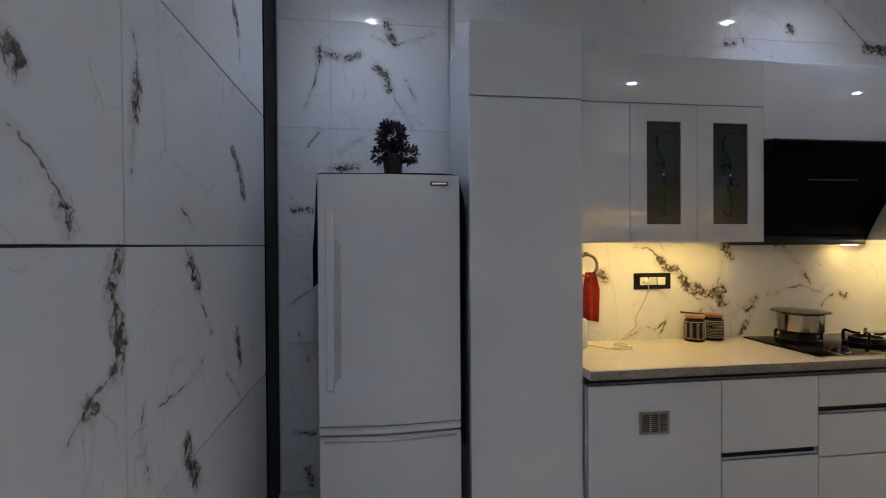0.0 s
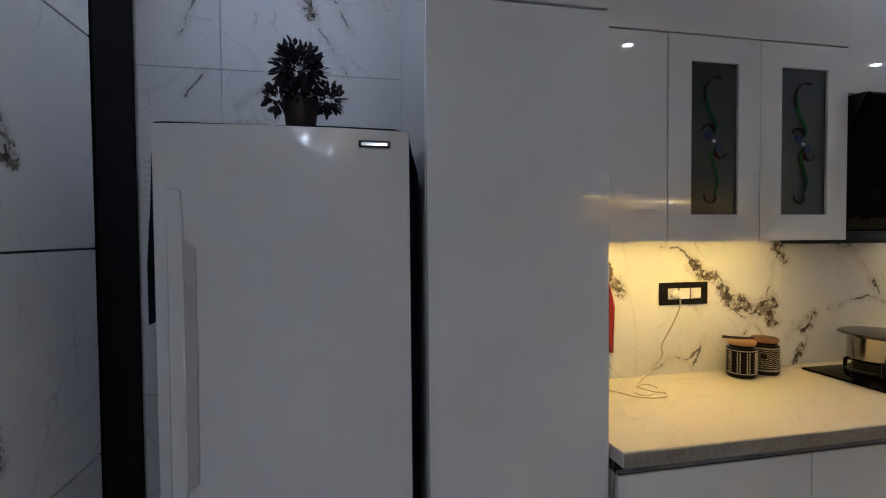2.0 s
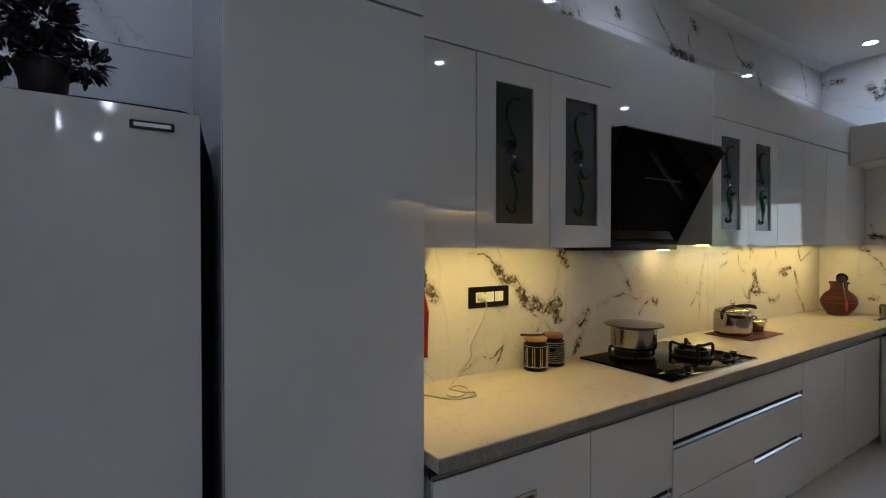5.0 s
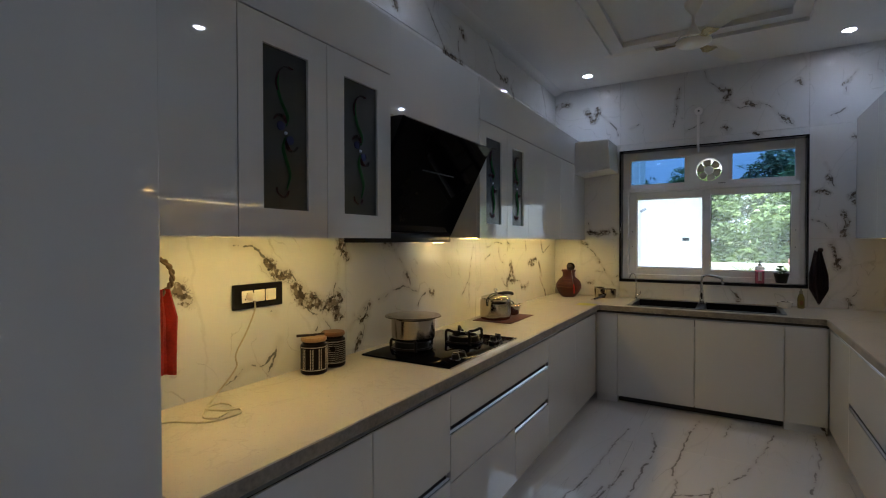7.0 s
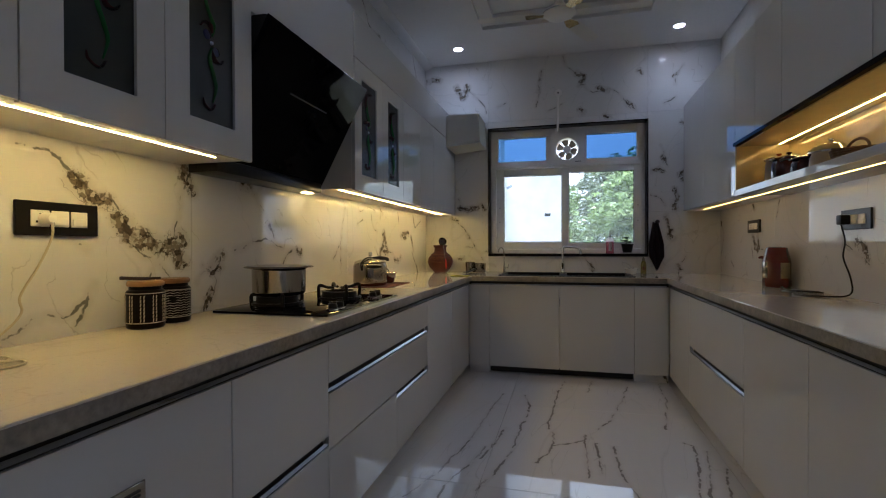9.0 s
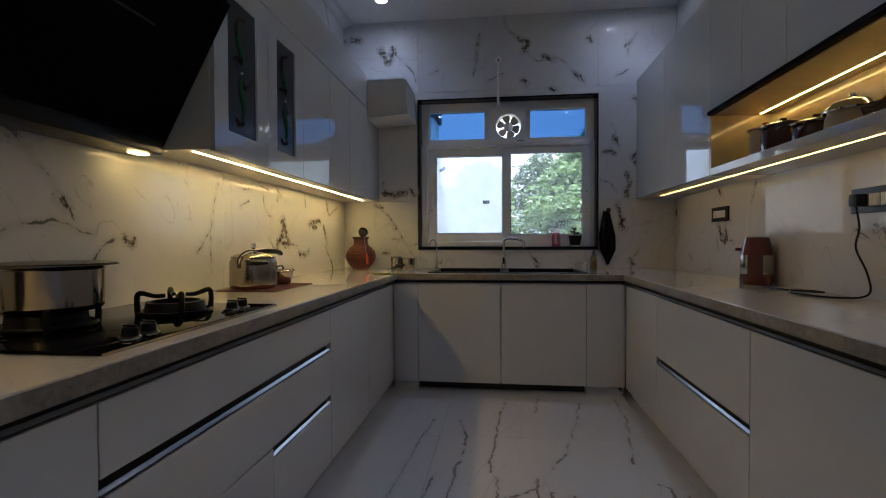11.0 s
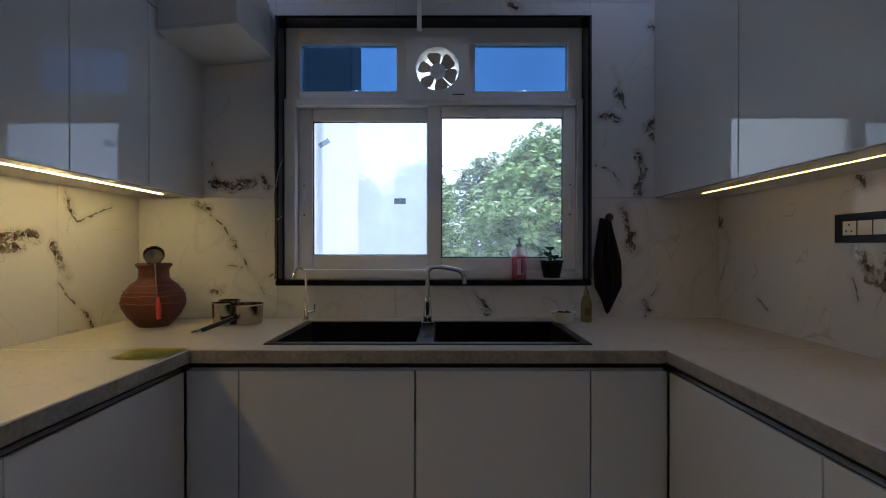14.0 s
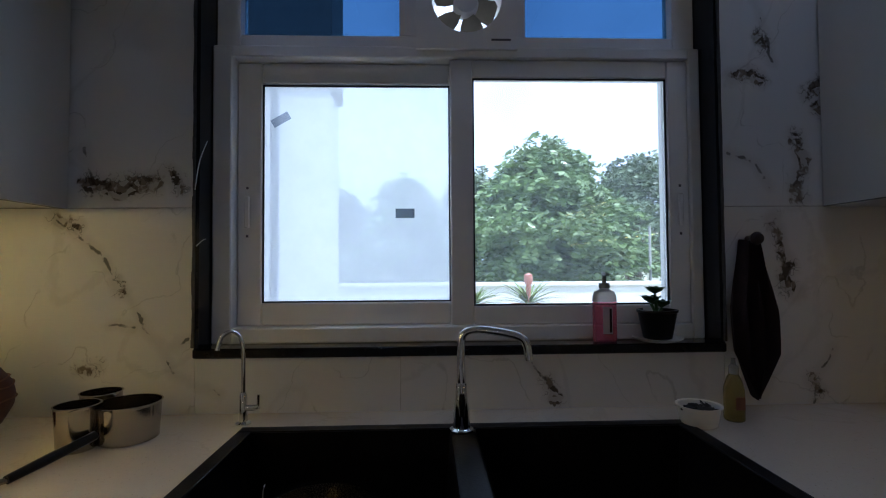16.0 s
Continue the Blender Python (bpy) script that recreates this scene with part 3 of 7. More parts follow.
base_unit(1.90, 2.49, [(1.90, 2.49, D_B, D_T, "door")], F_S, 1, "white gloss base cabinet with a plain door", PL, Y_S)
base_unit(1.33, 1.90, [(1.33, 1.90, D_B, D_T, "door")], F_S, 1, "white gloss base cabinet with a plain door", PL, Y_S)

# sink run, across the window wall
sink_cab = thing("sink_cabinet", (5.1, 1.37, 0), "white gloss cabinet under the sink with two doors", "cabinet", "base cabinets")
part("body", box(F_E + 0.032, F_S + 0.002, 0.07, X_E, F_N - 0.002, 0.60), M_CARCASS, sink_cab)
for y0, y1 in ((0.805, 1.407), (1.407, 2.013)):
    part("door", box(F_E, y0 + 0.003, D_B, F_E + 0.018, y1 - 0.003, D_T, 0.0015), M_WHITE, sink_cab)
for y0, y1 in ((F_S + 0.003, 0.805), (2.013, F_N - 0.003)):
    part("filler_panel", box(F_E + 0.001, y0 + 0.001, D_B, F_E + 0.018, y1 - 0.001, D_T, 0.001), M_WHITE, sink_cab)
    part("plinth", box(F_E + 0.03, y0, 0, F_E + 0.045, y1, D_B), M_TILE, sink_cab)
# near-black board paints the shade of the toe space under the doors
part("toe_board", box(F_E + 0.09, 0.806, 0, F_E + 0.10, 2.012, 0.07), M_DARK, sink_cab, "recessed toe board painted dark for the shade there")

# finger channels under the worktop, their shade painted in near-black
for x0, y, out in ((0.975, F_N, -1), (1.33, F_S, 1)):
    c = solid("worktop_channel", channel_y(x0, F_E - 0.02, 0.803, y, out, 0.034), M_DARK, (3, y, 0.79), "long finger channel, painted dark for its shade, with an aluminium lip under the worktop", "handle", "worktop channels")
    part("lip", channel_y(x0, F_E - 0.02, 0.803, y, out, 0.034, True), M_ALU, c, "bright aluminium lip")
c = solid("worktop_channel", box(F_E + 0.024, F_S, 0.786, F_E + 0.028, F_N, 0.82), M_DARK, (F_E, 1.37, 0.79), "long finger channel, painted dark for its shade, with an aluminium lip under the worktop", "handle", "worktop channels")
part("lip", box(F_E + 0.003, F_S + 0.02, 0.786, F_E + 0.006, F_N - 0.02, 0.795), M_ALU, c, "bright aluminium lip")

# worktop
SX0, SX1, SY0, SY1 = 4.838, 5.352, 0.795, 1.935
top = thing("worktop", (3.2, 1.37, 0.82), "speckled cream quartz worktop on three sides of the kitchen", "worktop")
part("slab", box(0.972, 2.163, 0.82, 4.752, Y_N - 0.001, TOP, 0.003), M_COUNTER, top)
# the cross slab has a cut-out for the sink
bm = bmesh.new()
ys, xs = [Y_S + 0.001, SY0, SY1, Y_N - 0.001], [4.7535, SX0, SX1, X_E - 0.001]
for zz in (0.82, TOP):
    g = [[bm.verts.new((x, y, zz)) for x in xs] for y in ys]
    for j in range(3):
        for i in range(3):
            if (i, j) != (1, 1):
                bm.faces.new((g[j][i], g[j][i + 1], g[j + 1][i + 1], g[j + 1][i]))
    if zz == 0.82:
        low = g
ring_o = [(0, 0), (0, 1), (0, 2), (0, 3), (1, 3), (2, 3), (3, 3), (3, 2), (3, 1), (3, 0), (2, 0), (1, 0)]
for ring in (ring_o, [(1, 1), (1, 2), (2, 2), (2, 1)]):
    for (a, b), (c, d) in zip(ring, ring[1:] + ring[:1]):
        bm.faces.new((low[a][b], low[c][d], g[c][d], g[a][b]))
part("slab", bm, M_COUNTER, top)
part("slab", box(1.32, Y_S + 0.001, 0.82, 4.752, 0.562, TOP, 0.003), M_COUNTER, top)

# rough cut front edges; the darker tone also paints their weaker light
M_EDGE = plain("shaded_cut_quartz", (0.25, 0.22, 0.175), 0.6, noise_amt=0.4, scale=70, bump=0.6, bump_scale=140)
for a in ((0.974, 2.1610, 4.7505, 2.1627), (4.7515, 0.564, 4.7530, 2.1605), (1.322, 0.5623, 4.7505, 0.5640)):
    part("cut_edge", box(a[0], a[1], 0.8215, a[2], a[3], TOP - 0.004), M_EDGE, top, "rough cut front edge, darkened for the weaker light on it")

# tall cabinet beside the fridge
tall = thing("tall_cabinet", (0.71, 2.5, 0), "tall white gloss cabinet standing between fridge and worktop", "cabinet")
part("body", box(0.436, 2.248, 0.0, 0.967, Y_N - 0.002, 2.448, 0.001), M_WHITE, tall)
part("door", box(0.437, 2.227, 0.02, 0.966, 2.245, 2.106, 0.0015), M_WHITE, tall)
part("loft_door", box(0.437, 2.227, 2.113, 0.966, 2.245, 2.448, 0.0015), M_WHITE, tall)

# hob-side wall cabinets
U_F, U_B, U_D, U_T = 2.48, 1.452, 2.18, 2.437
M_FROST = plain("frosted_dark_glass", (0.028, 0.032, 0.028), 0.24, noise_amt=0.12, scale=10)
M_GREEN = plain("green_glass_paint", (0.018, 0.10, 0.028), 0.15)
M_BLUE = plain("blue_glass_paint", (0.012, 0.016, 0.06), 0.15)
M_MAROON = plain("dark_red_glass_paint", (0.035, 0.012, 0.014), 0.2)
M_GEM = plain("pale_glass_gem", (0.5, 0.55, 0.6), 0.06)


def swirl(door, xc, zc, y):
    """Painted swirl on the glass: green S curves, dark hooks, blue drops and a small gem."""
    def cv(pts, r):
        return tube(bmesh.new(), [(xc + a, y, zc + b) for a, b in pts], [1.35 * k for k in r], 8, 0.25)
    part("swirl", cv([(-0.025, 0.12), (-0.04, 0.16), (-0.03, 0.20), (0.0, 0.225), (0.028, 0.222)], [0.0030, 0.0060, 0.0075, 0.0060, 0.0105]), M_MAROON, door)
    part("swirl", cv([(-0.028, 0.20), (-0.034, 0.15), (-0.018, 0.10), (0.008, 0.055), (0.004, 0.02)], [0.0030, 0.0075, 0.0075, 0.0090, 0.0045]), M_GREEN, door)
    part("swirl", cv([(-0.05, 0.035), (-0.035, 0.052), (-0.012, 0.05), (0.004, 0.03)], [0.0060, 0.0120, 0.0120, 0.0045]), M_MAROON, door)
    part("swirl", cv([(0.0, -0.03), (0.012, -0.06), (0.035, -0.062), (0.052, -0.045)], [0.0045, 0.0120, 0.0120, 0.0060]), M_MAROON, door)
    part("swirl", cv([(0.0, -0.02), (-0.012, -0.06), (0.006, -0.11), (0.018, -0.15), (0.006, -0.20)], [0.0045, 0.0090, 0.0090, 0.0075, 0.0030]), M_GREEN, door)
    part("swirl", cv([(0.012, -0.205), (-0.006, -0.228), (-0.034, -0.215), (-0.038, -0.195)], [0.0060, 0.0090, 0.0060, 0.0030]), M_MAROON, door)
    for a, b in ((-0.018, 0.018), (0.022, -0.026)):
        bm = bmesh.new()
        lathe(bm, [(0.0, -0.002), (0.010, -0.003), (0.016, -0.0015), (0.017, 0.002)], (xc + a, y, zc + b), 16, 'Y')
        part("swirl_drop", bm, M_BLUE, door)
    bm = bmesh.new()
    lathe(bm, [(0.0, -0.006), (0.005, -0.005), (0.007, 0.001)], (xc + 0.002, y, zc - 0.004), 10, 'Y')
    part("gem", bm, M_GEM, door)


def upper_unit(x0, x1, glazed, label):
    c = thing("wall_cabinet", ((x0 + x1) / 2, 2.64, U_B), label, "cabinet", "wall cabinets over the hob side")
    if glazed:
        for n, a in zip(("side_panel", "side_panel", "bottom_panel", "top_panel", "back_panel"), ((x0 + 0.001, U_F + 0.02, U_B, x0 + 0.017, Y_N - 0.002, U_D), (x1 - 0.017, U_F + 0.02, U_B, x1 - 0.001, Y_N - 0.002, U_D), (x0 + 0.017, U_F + 0.02, U_B, x1 - 0.017, Y_N - 0.002, U_B + 0.018), (x0 + 0.017, U_F + 0.02, U_D - 0.016, x1 - 0.017, Y_N - 0.002, U_D), (x0 + 0.017, Y_N - 0.01, U_B + 0.018, x1 - 0.017, Y_N - 0.002, U_D - 0.016))):
            part(n, box(*a), M_CARCASS, c)
        s, g = 0.093, 0.0013
        xa, xb, za, zb = x0 + g, x1 - g, U_B - 0.007, U_D - g
        bm = bmesh.new()
        for a in ((xa, za, xa + s, zb), (xb - s, za, xb, zb), (xa + s, za, xb - s, za + 0.097), (xa + s, zb - 0.09, xb - s, zb)):
            bx(bm, a[0], U_F, a[1], a[2], U_F + 0.019, a[3])
        d = part("door", bm, M_WHITE, c)
        part("glass", box(xa + s, U_F + 0.010, za + 0.097, xb - s, U_F + 0.015, zb - 0.09), M_FROST, d, "dark frosted glass with a painted swirl")
        swirl(d, (x0 + x1) / 2, (za + zb) / 2, U_F + 0.0095)
    else:
        part("body", box(x0 + 0.001, U_F + 0.02, U_B, x1 - 0.001, Y_N - 0.002, U_D), M_CARCASS, c)
        part("door", slab_y(x0, x1, U_B - 0.007, U_D, U_F, -1), M_WHITE, c)
    return c


for x0, x1, g in ((0.973, 1.345, 0), (1.345, 1.730, 1), (1.730, 2.128, 1), (3.022, 3.442, 1), (3.442, 3.842, 1), (3.842, 4.252, 0), (4.252, 4.65, 0), (4.65, 5.055, 0), (5.055, X_E - 0.003, 0)):
    upper_unit(x0, x1, g, "white gloss wall cabinet with a swirl-painted dark glass door" if g else "white gloss wall cabinet with a plain door")
for x0, x1, z0, y in ((0.973, 2.128, 2.184, U_F), (2.131, 3.019, 2.01, U_F + 0.004), (3.022, X_E - 0.003, 2.184, U_F)):
    c = thing("loft_cabinet", ((x0 + x1) / 2, 2.64, z0), "white gloss panelled loft cabinet over the wall cabinets", "cabinet", "loft cabinets")
    part("body", box(x0 + 0.001, U_F + 0.024, z0, x1 - 0.001, Y_N - 0.002, U_T), M_CARCASS, c)
    part("door", box(x0, y, z0, x1, y + 0.018, U_T, 0.0015), M_WHITE, c)

# boxed-in corner by the window
housing = thing("boxed_housing", (5.3, 2.3, 2.09), "plain white boxed housing fixed beside the window", "boxing")
bm = bmesh.new()
prism(bm, [(U_F - 0.003, 2.101), (U_F - 0.003, 2.40), (2.16, 2.40), (2.146, 2.131)], 5.10, X_E - 0.002, 'X')
bmesh.ops.bevel(bm, geom=bm.edges[:], offset=0.004, segments=1, affect='EDGES')
part("body", bm, M_CARCASS, housing)
bm = bmesh.new()
prism(bm, [(U_F - 0.003, 2.09), (U_F - 0.003, 2.0995), (2.146, 2.1295), (2.145, 2.12)], 5.10, X_E - 0.002, 'X')
part("bottom_panel", bm, M_CARCASS, housing)

# far-side wall cabinets and lit niche
R_F = 0.284


def south_upper(x0, x1, z0, z1, label):
    c = thing("wall_cabinet", ((x0 + x1) / 2, 0.12, z0), label, "cabinet", "wall cabinets over the far worktop")
    part("body", box(x0 + 0.001, Y_S + 0.002, z0, x1 - 0.001, R_F - 0.02, z1), M_CARCASS, c)
    part("door", slab_y(x0, x1, z0, z1, R_F, 1), M_WHITE, c)
    return c


U_S = 1.448
south_upper(4.822, X_E - 0.003, U_S, 2.43, "white gloss corner wall cabinet by the window")
south_upper(4.075, 4.822, U_S, 2.43, "white gloss wall cabinet with a plain door")
for x0, x1 in ((3.735, 4.075), (3.38, 3.735), (2.63, 3.38), (1.95, 2.63), (1.33, 1.95)):
    south_upper(x0, x1, 1.795, 2.43, "white gloss wall cabinet above the lit niche")
M_NICHE = plain("tan_laminate", (0.54, 0.42, 0.21), 0.07, noise_amt=0.08, scale=14)
niche = thing("lit_niche", (2.7, 0.12, U_S), "open wall niche lit by a warm strip, holding serving pots", "shelf")
NX0, NX1 = 1.33, 4.075
part("bottom_board", box(NX0, Y_S + 0.002, U_S, NX1 - 0.002, R_F, U_S + 0.038, 0.001), M_WHITE, niche)
part("back_board", box(NX0, Y_S + 0.002, U_S + 0.04, NX1 - 0.002, Y_S + 0.012, 1.765), M_NICHE, niche)
part("side_board", box(NX1 - 0.02, Y_S + 0.014, U_S + 0.04, NX1 - 0.002, R_F, 1.765), M_NICHE, niche)
part("side_board", box(NX0, Y_S + 0.014, U_S + 0.04, NX0 + 0.018, R_F, 1.765), M_NICHE, niche)
part("top_board", box(NX0, Y_S + 0.002, 1.767, NX1 - 0.002, R_F - 0.02, 1.785), M_NICHE, niche)
part("edge_strip", box(NX0, R_F - 0.018, 1.770, NX1 + 0.004, R_F + 0.012, 1.793, 0.002), M_BLACKGLASS, niche, "black edge strip over the niche")

# light strips
def led(x0, x1, y, z, label, glowing, half=0.004):
    t = thing("light_strip", ((x0 + x1) / 2, y, z), label, "light strip", "warm light strips")
    part("channel", box(x0, y - 0.006, z - 0.0014, x1, y + 0.006, z - 0.0004), M_CARCASS, t)
    part("diffuser", box(x0 + 0.002, y - half, z - 0.0026, x1 - 0.002, y + half, z - 0.0015), glowing, t, "glowing warm white diffuser")


led(0.99, 2.03, 2.560, U_B, "glowing warm light strip under the wall cabinets", M_LED, 0.0034)
led(3.05, 5.33, 2.590, U_B, "glowing warm light strip under the wall cabinets", M_LED, 0.0034)
led(2.05, 5.27, 0.165, U_S, "glowing warm light strip under the niche", M_LED_DIM, 0.0022)
led(2.05, 4.04, 0.045, 1.767, "glowing warm light strip in the niche ceiling", M_LED_NICHE)

# inclined black cooker hood
hood = thing("cooker_hood", (2.57, 2.6, 1.46), "inclined black glass cooker hood on the wall", "cooker hood")
bm = bmesh.new()
prism(bm, [(2.40, 1.985), (2.42, 2.0), (2.70, 1.475), (2.685, 1.455)], 2.140, 3.012, 'X')
bmesh.ops.bevel(bm, geom=bm.edges[:], offset=0.002, segments=1, affect='EDGES')
part("glass_panel", bm, M_BLACKGLASS, hood)
bm = bmesh.new()
prism(bm, [(2.425, 1.998), (2.70, 1.48), (Y_N - 0.003, 1.48), (Y_N - 0.003, 2.003), (2.44, 2.003)], 2.150, 2.985, 'X')
part("casing", bm, M_BLACKPL, hood)
part("sump", box(2.16, 2.66, 1.425, 2.98, Y_N - 0.003, 1.478, 0.006, 2), M_BLACKPL, hood)
part("control_bar", box(2.42, 2.50, 1.79, 2.74, 2.507, 1.796), M_DARK, hood)
part("hood_lamp", box(2.90, 2.70, 1.4215, 2.96, 2.74, 1.4245), M_LED_NICHE, hood, "small glowing hood lamp")


# ---- window ----
GX = 5.60                    # plane of the frame's inner face
window = thing("window_1", (GX, 1.37, WZ0), "white plastic sliding window with a tinted transom over it", "window")
window["kind"] = "structure"
# dark stone reveal lining
bm = bmesh.new()
bx(bm, X_E - 0.006, WY1 - 0.012, WZ0, X_E + 0.23, WY1, WZ1)
bx(bm, X_E - 0.006, WY0, WZ0, X_E + 0.23, WY0 + 0.012, WZ1)
bx(bm, X_E - 0.006, WY0 + 0.012, WZ1 - 0.012, X_E + 0.23, WY1 - 0.012, WZ1)
part("reveal", bm, M_BLACKSTONE, window, "black granite lining of the opening")
bm = bmesh.new()
bx(bm, X_E - 0.010, WY0 - 0.004, WZ0 - 0.012, X_E + 0.23, WY1 + 0.004, WZ0 + 0.016, 0.004)
part("window_sill", bm, M_BLACKSTONE, window, "black granite sill")
bm = bmesh.new()
for i in range(60):
    z = WZ0 + 0.02 + i * (WZ1 - WZ0 - 0.02) / 60
    for y in (WY1 - 0.002, WY0 - 0.004):
        j = 0.0012 + 0.0008 * math.sin(i * 0.7 + y) + random.uniform(0, 0.0009)
        bx(bm, X_E - 0.009 - j, y, z, X_E - 0.004, y + 0.006 + j, z + (WZ1 - WZ0) / 60)
part("rough_edge", bm, M_RAWSTONE, window, "rough chipped stone edge")

FY0, FY1 = WY0 + 0.012, WY1 - 0.012
def bars(rects, x0, x1, bev=0.003):
    bm = bmesh.new()
    for y0, z0, y1, z1 in rects:
        bx(bm, x0, y0, z0, x1, y1, z1, bev)
    return bm


FZ0, FZ1, TZ, TB = WZ0 + 0.016, WZ1 - 0.012, 1.957, 2.002
# frame: a proud sliding part below, a set-back transom above
part("window_frame", bars([(FY1 - 0.058, FZ0, FY1 - 0.001, TZ), (FY0 + 0.001, FZ0, FY0 + 0.036, TZ), (FY0 + 0.036, FZ0, FY1 - 0.058, 1.096), (FY0 + 0.036, 1.922, FY1 - 0.058, TZ)], GX - 0.04, GX + 0.05, 0.004), M_UPVC, window)
part("transom_frame", bars([(2.040, TZ + 0.002, FY1 - 0.001, FZ1), (FY0 + 0.001, TZ + 0.002, 0.678, FZ1), (0.678, 2.246, 2.040, FZ1), (0.678, TZ + 0.002, 2.040, TB)], GX - 0.012, GX + 0.05), M_UPVC, window)
part("transom_mullion", bars([(1.495, TB, 1.549, 2.246), (1.150, TB, 1.188, 2.246)], GX - 0.010, GX + 0.05), M_UPVC, window)
def sash(y0, y1, z0, z1, x, wl, wr, wb, wt):
    return part("sash", bars([(y0, z0, y0 + wr, z1), (y1 - wl, z0, y1, z1), (y0 + wr, z0, y1 - wl, z0 + wb), (y0 + wr, z1 - wt, y1 - wl, z1)], x, x + 0.030, 0.004), M_UPVC, window)


sl = sash(1.325, FY1 - 0.058, 1.097, 1.921, GX + 0.006, 0.076, 0.066, 0.070, 0.068)
sr = sash(FY0 + 0.036, 1.392, 1.097, 1.921, GX - 0.029, 0.070, 0.066, 0.058, 0.056)
p1 = part("pane", box(GX + 0.019, 1.390, 1.166, GX + 0.023, FY1 - 0.133, 1.854), M_HAZY, sl, "dusty pane with a pale film")
p2 = part("pane", box(GX - 0.016, FY0 + 0.101, 1.154, GX - 0.012, 1.323, 1.866), M_CLEAR, sr)
for y0, y1 in ((1.549, 2.040), (0.678, 1.150)):
    p = part("pane", box(GX + 0.022, y0, TB - 0.001, GX + 0.026, y1, 2.247), M_TINT, window, "blue film-tinted pane")
    p.visible_shadow = False
for p in (p1, p2):
    p.visible_shadow = False
# outer track rail seen through the left pane
part("outer_track", bars([(1.95, 1.10, 1.975, 1.92), (0.66, 1.10, 0.68, 1.92), (0.68, 1.895, 1.95, 1.92)], GX + 0.062, GX + 0.09), M_UPVC, window)

for y0, y1, z0, z1, x, s_ in ((1.391, FY1 - 0.134, 1.167, 1.853, GX + 0.012, sl), (FY0 + 0.102, 1.322, 1.155, 1.865, GX - 0.022, sr)):
    part("gasket", bars([(y0, z0, y0 + 0.005, z1), (y1 - 0.005, z0, y1, z1), (y0 + 0.005, z0, y1 - 0.005, z0 + 0.005), (y0 + 0.005, z1 - 0.005, y1 - 0.005, z1)], x, x + 0.005, 0.0), M_BLACKPL, s_, "black rubber seal")


# ---- fridge alcove ----
fridge = thing("fridge", (0.085, 2.56, 0), "tall white two-door fridge with bowed doors", "fridge")
FX0, FX1 = -0.224, 0.386
part("body", box(FX0 + 0.006, 2.295, 0.03, FX1 - 0.006, 2.93, 1.735, 0.008, 2), M_FRIDGE, fridge)
for fx in (FX0 + 0.05, FX1 - 0.05):
    bm = bmesh.new()
    lathe(bm, [(0.02, 0.0), (0.022, 0.01), (0.018, 0.032)], (fx, 2.35, 0), 12)
    part("foot", bm, M_BLACKPL, fridge)


def bowed(z0, z1):
    """A door whose face bows gently outwards."""
    n = 14
    front = [(FX0 + (FX1 - FX0) * i / n, 2.238 - 0.022 * math.sin(math.pi * i / n)) for i in range(n + 1)]
    bm = bmesh.new()
    prism(bm, front + [(FX1, 2.288), (FX0, 2.288)], z0, z1, 'Z')
    rim = [e for e in bm.edges if abs(e.verts[0].co.z - e.verts[1].co.z) < 1e-6 and max(v.co.y for v in e.verts) < 2.27]
    bmesh.ops.bevel(bm, geom=rim, offset=0.006, segments=2, affect='EDGES')
    return bm


du = part("upper_door", bowed(0.640, 1.748), M_FRIDGE, fridge)
dl = part("lower_door", bowed(0.045, 0.592), M_FRIDGE, fridge)
part("rail", bowed(0.603, 0.634), M_FRIDGE, fridge)
bm = bmesh.new()
prism(bm, [(-0.193, 0.80), (-0.160, 0.80), (-0.157, 0.86), (-0.157, 1.52), (-0.162, 1.585), (-0.190, 1.592)], 2.2155, 2.236, 'Y')
bmesh.ops.bevel(bm, geom=bm.edges[:], offset=0.003, segments=1, affect='EDGES')
part("handle", bm, M_FRIDGE, du, "moulded vertical grip")
# grey for the shade painted beside the grip and along the lower groove
M_GRIP_SHADE = plain("grip_shade_grey", (0.40, 0.39, 0.38), 0.4)
bm = bmesh.new()
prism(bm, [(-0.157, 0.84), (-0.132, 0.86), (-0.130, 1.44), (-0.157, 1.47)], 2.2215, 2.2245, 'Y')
part("grip_shade", bm, M_GRIP_SHADE, du, "grey strip painting the shade beside the grip")
M_LOGO = plain("grey_badge", (0.10, 0.10, 0.11), 0.3, 0.6)
badge = part("badge", box(0.256, 2.2195, 1.699, 0.336, 2.2275, 1.717, 0.002), M_BLACKPL, du, "small dark badge")
part("badge_mark", box(0.263, 2.2185, 1.704, 0.329, 2.2194, 1.712), M_CHROME, badge, "pale worn mark")
# thin grey strip paints the shade of the lower door's finger groove
bm = bmesh.new()
prism(bm, [(FX0 + 0.02, 0.576), (FX0 + 0.3, 0.566), (FX1 - 0.02, 0.578), (FX1 - 0.02, 0.583), (FX0 + 0.3, 0.573), (FX0 + 0.02, 0.581)], 2.2135, 2.23, 'Y')
part("groove_shade", bm, M_GRIP_SHADE, dl, "grey strip painting the shade of the finger groove")

fridge.location.y += 0.025
fridge.scale = (1.03, 1.0, 1.004)

# navy cover draped over the fridge; right fall lengthened to paint the gap's shade
M_NAVY = plain("navy_cloth", (0.012, 0.016, 0.05), 0.9, noise_amt=0.4, scale=60, bump=0.6, bump_scale=300)
M_SEQUIN = plain("silver_trim", (0.55, 0.56, 0.6), 0.3, 0.8)


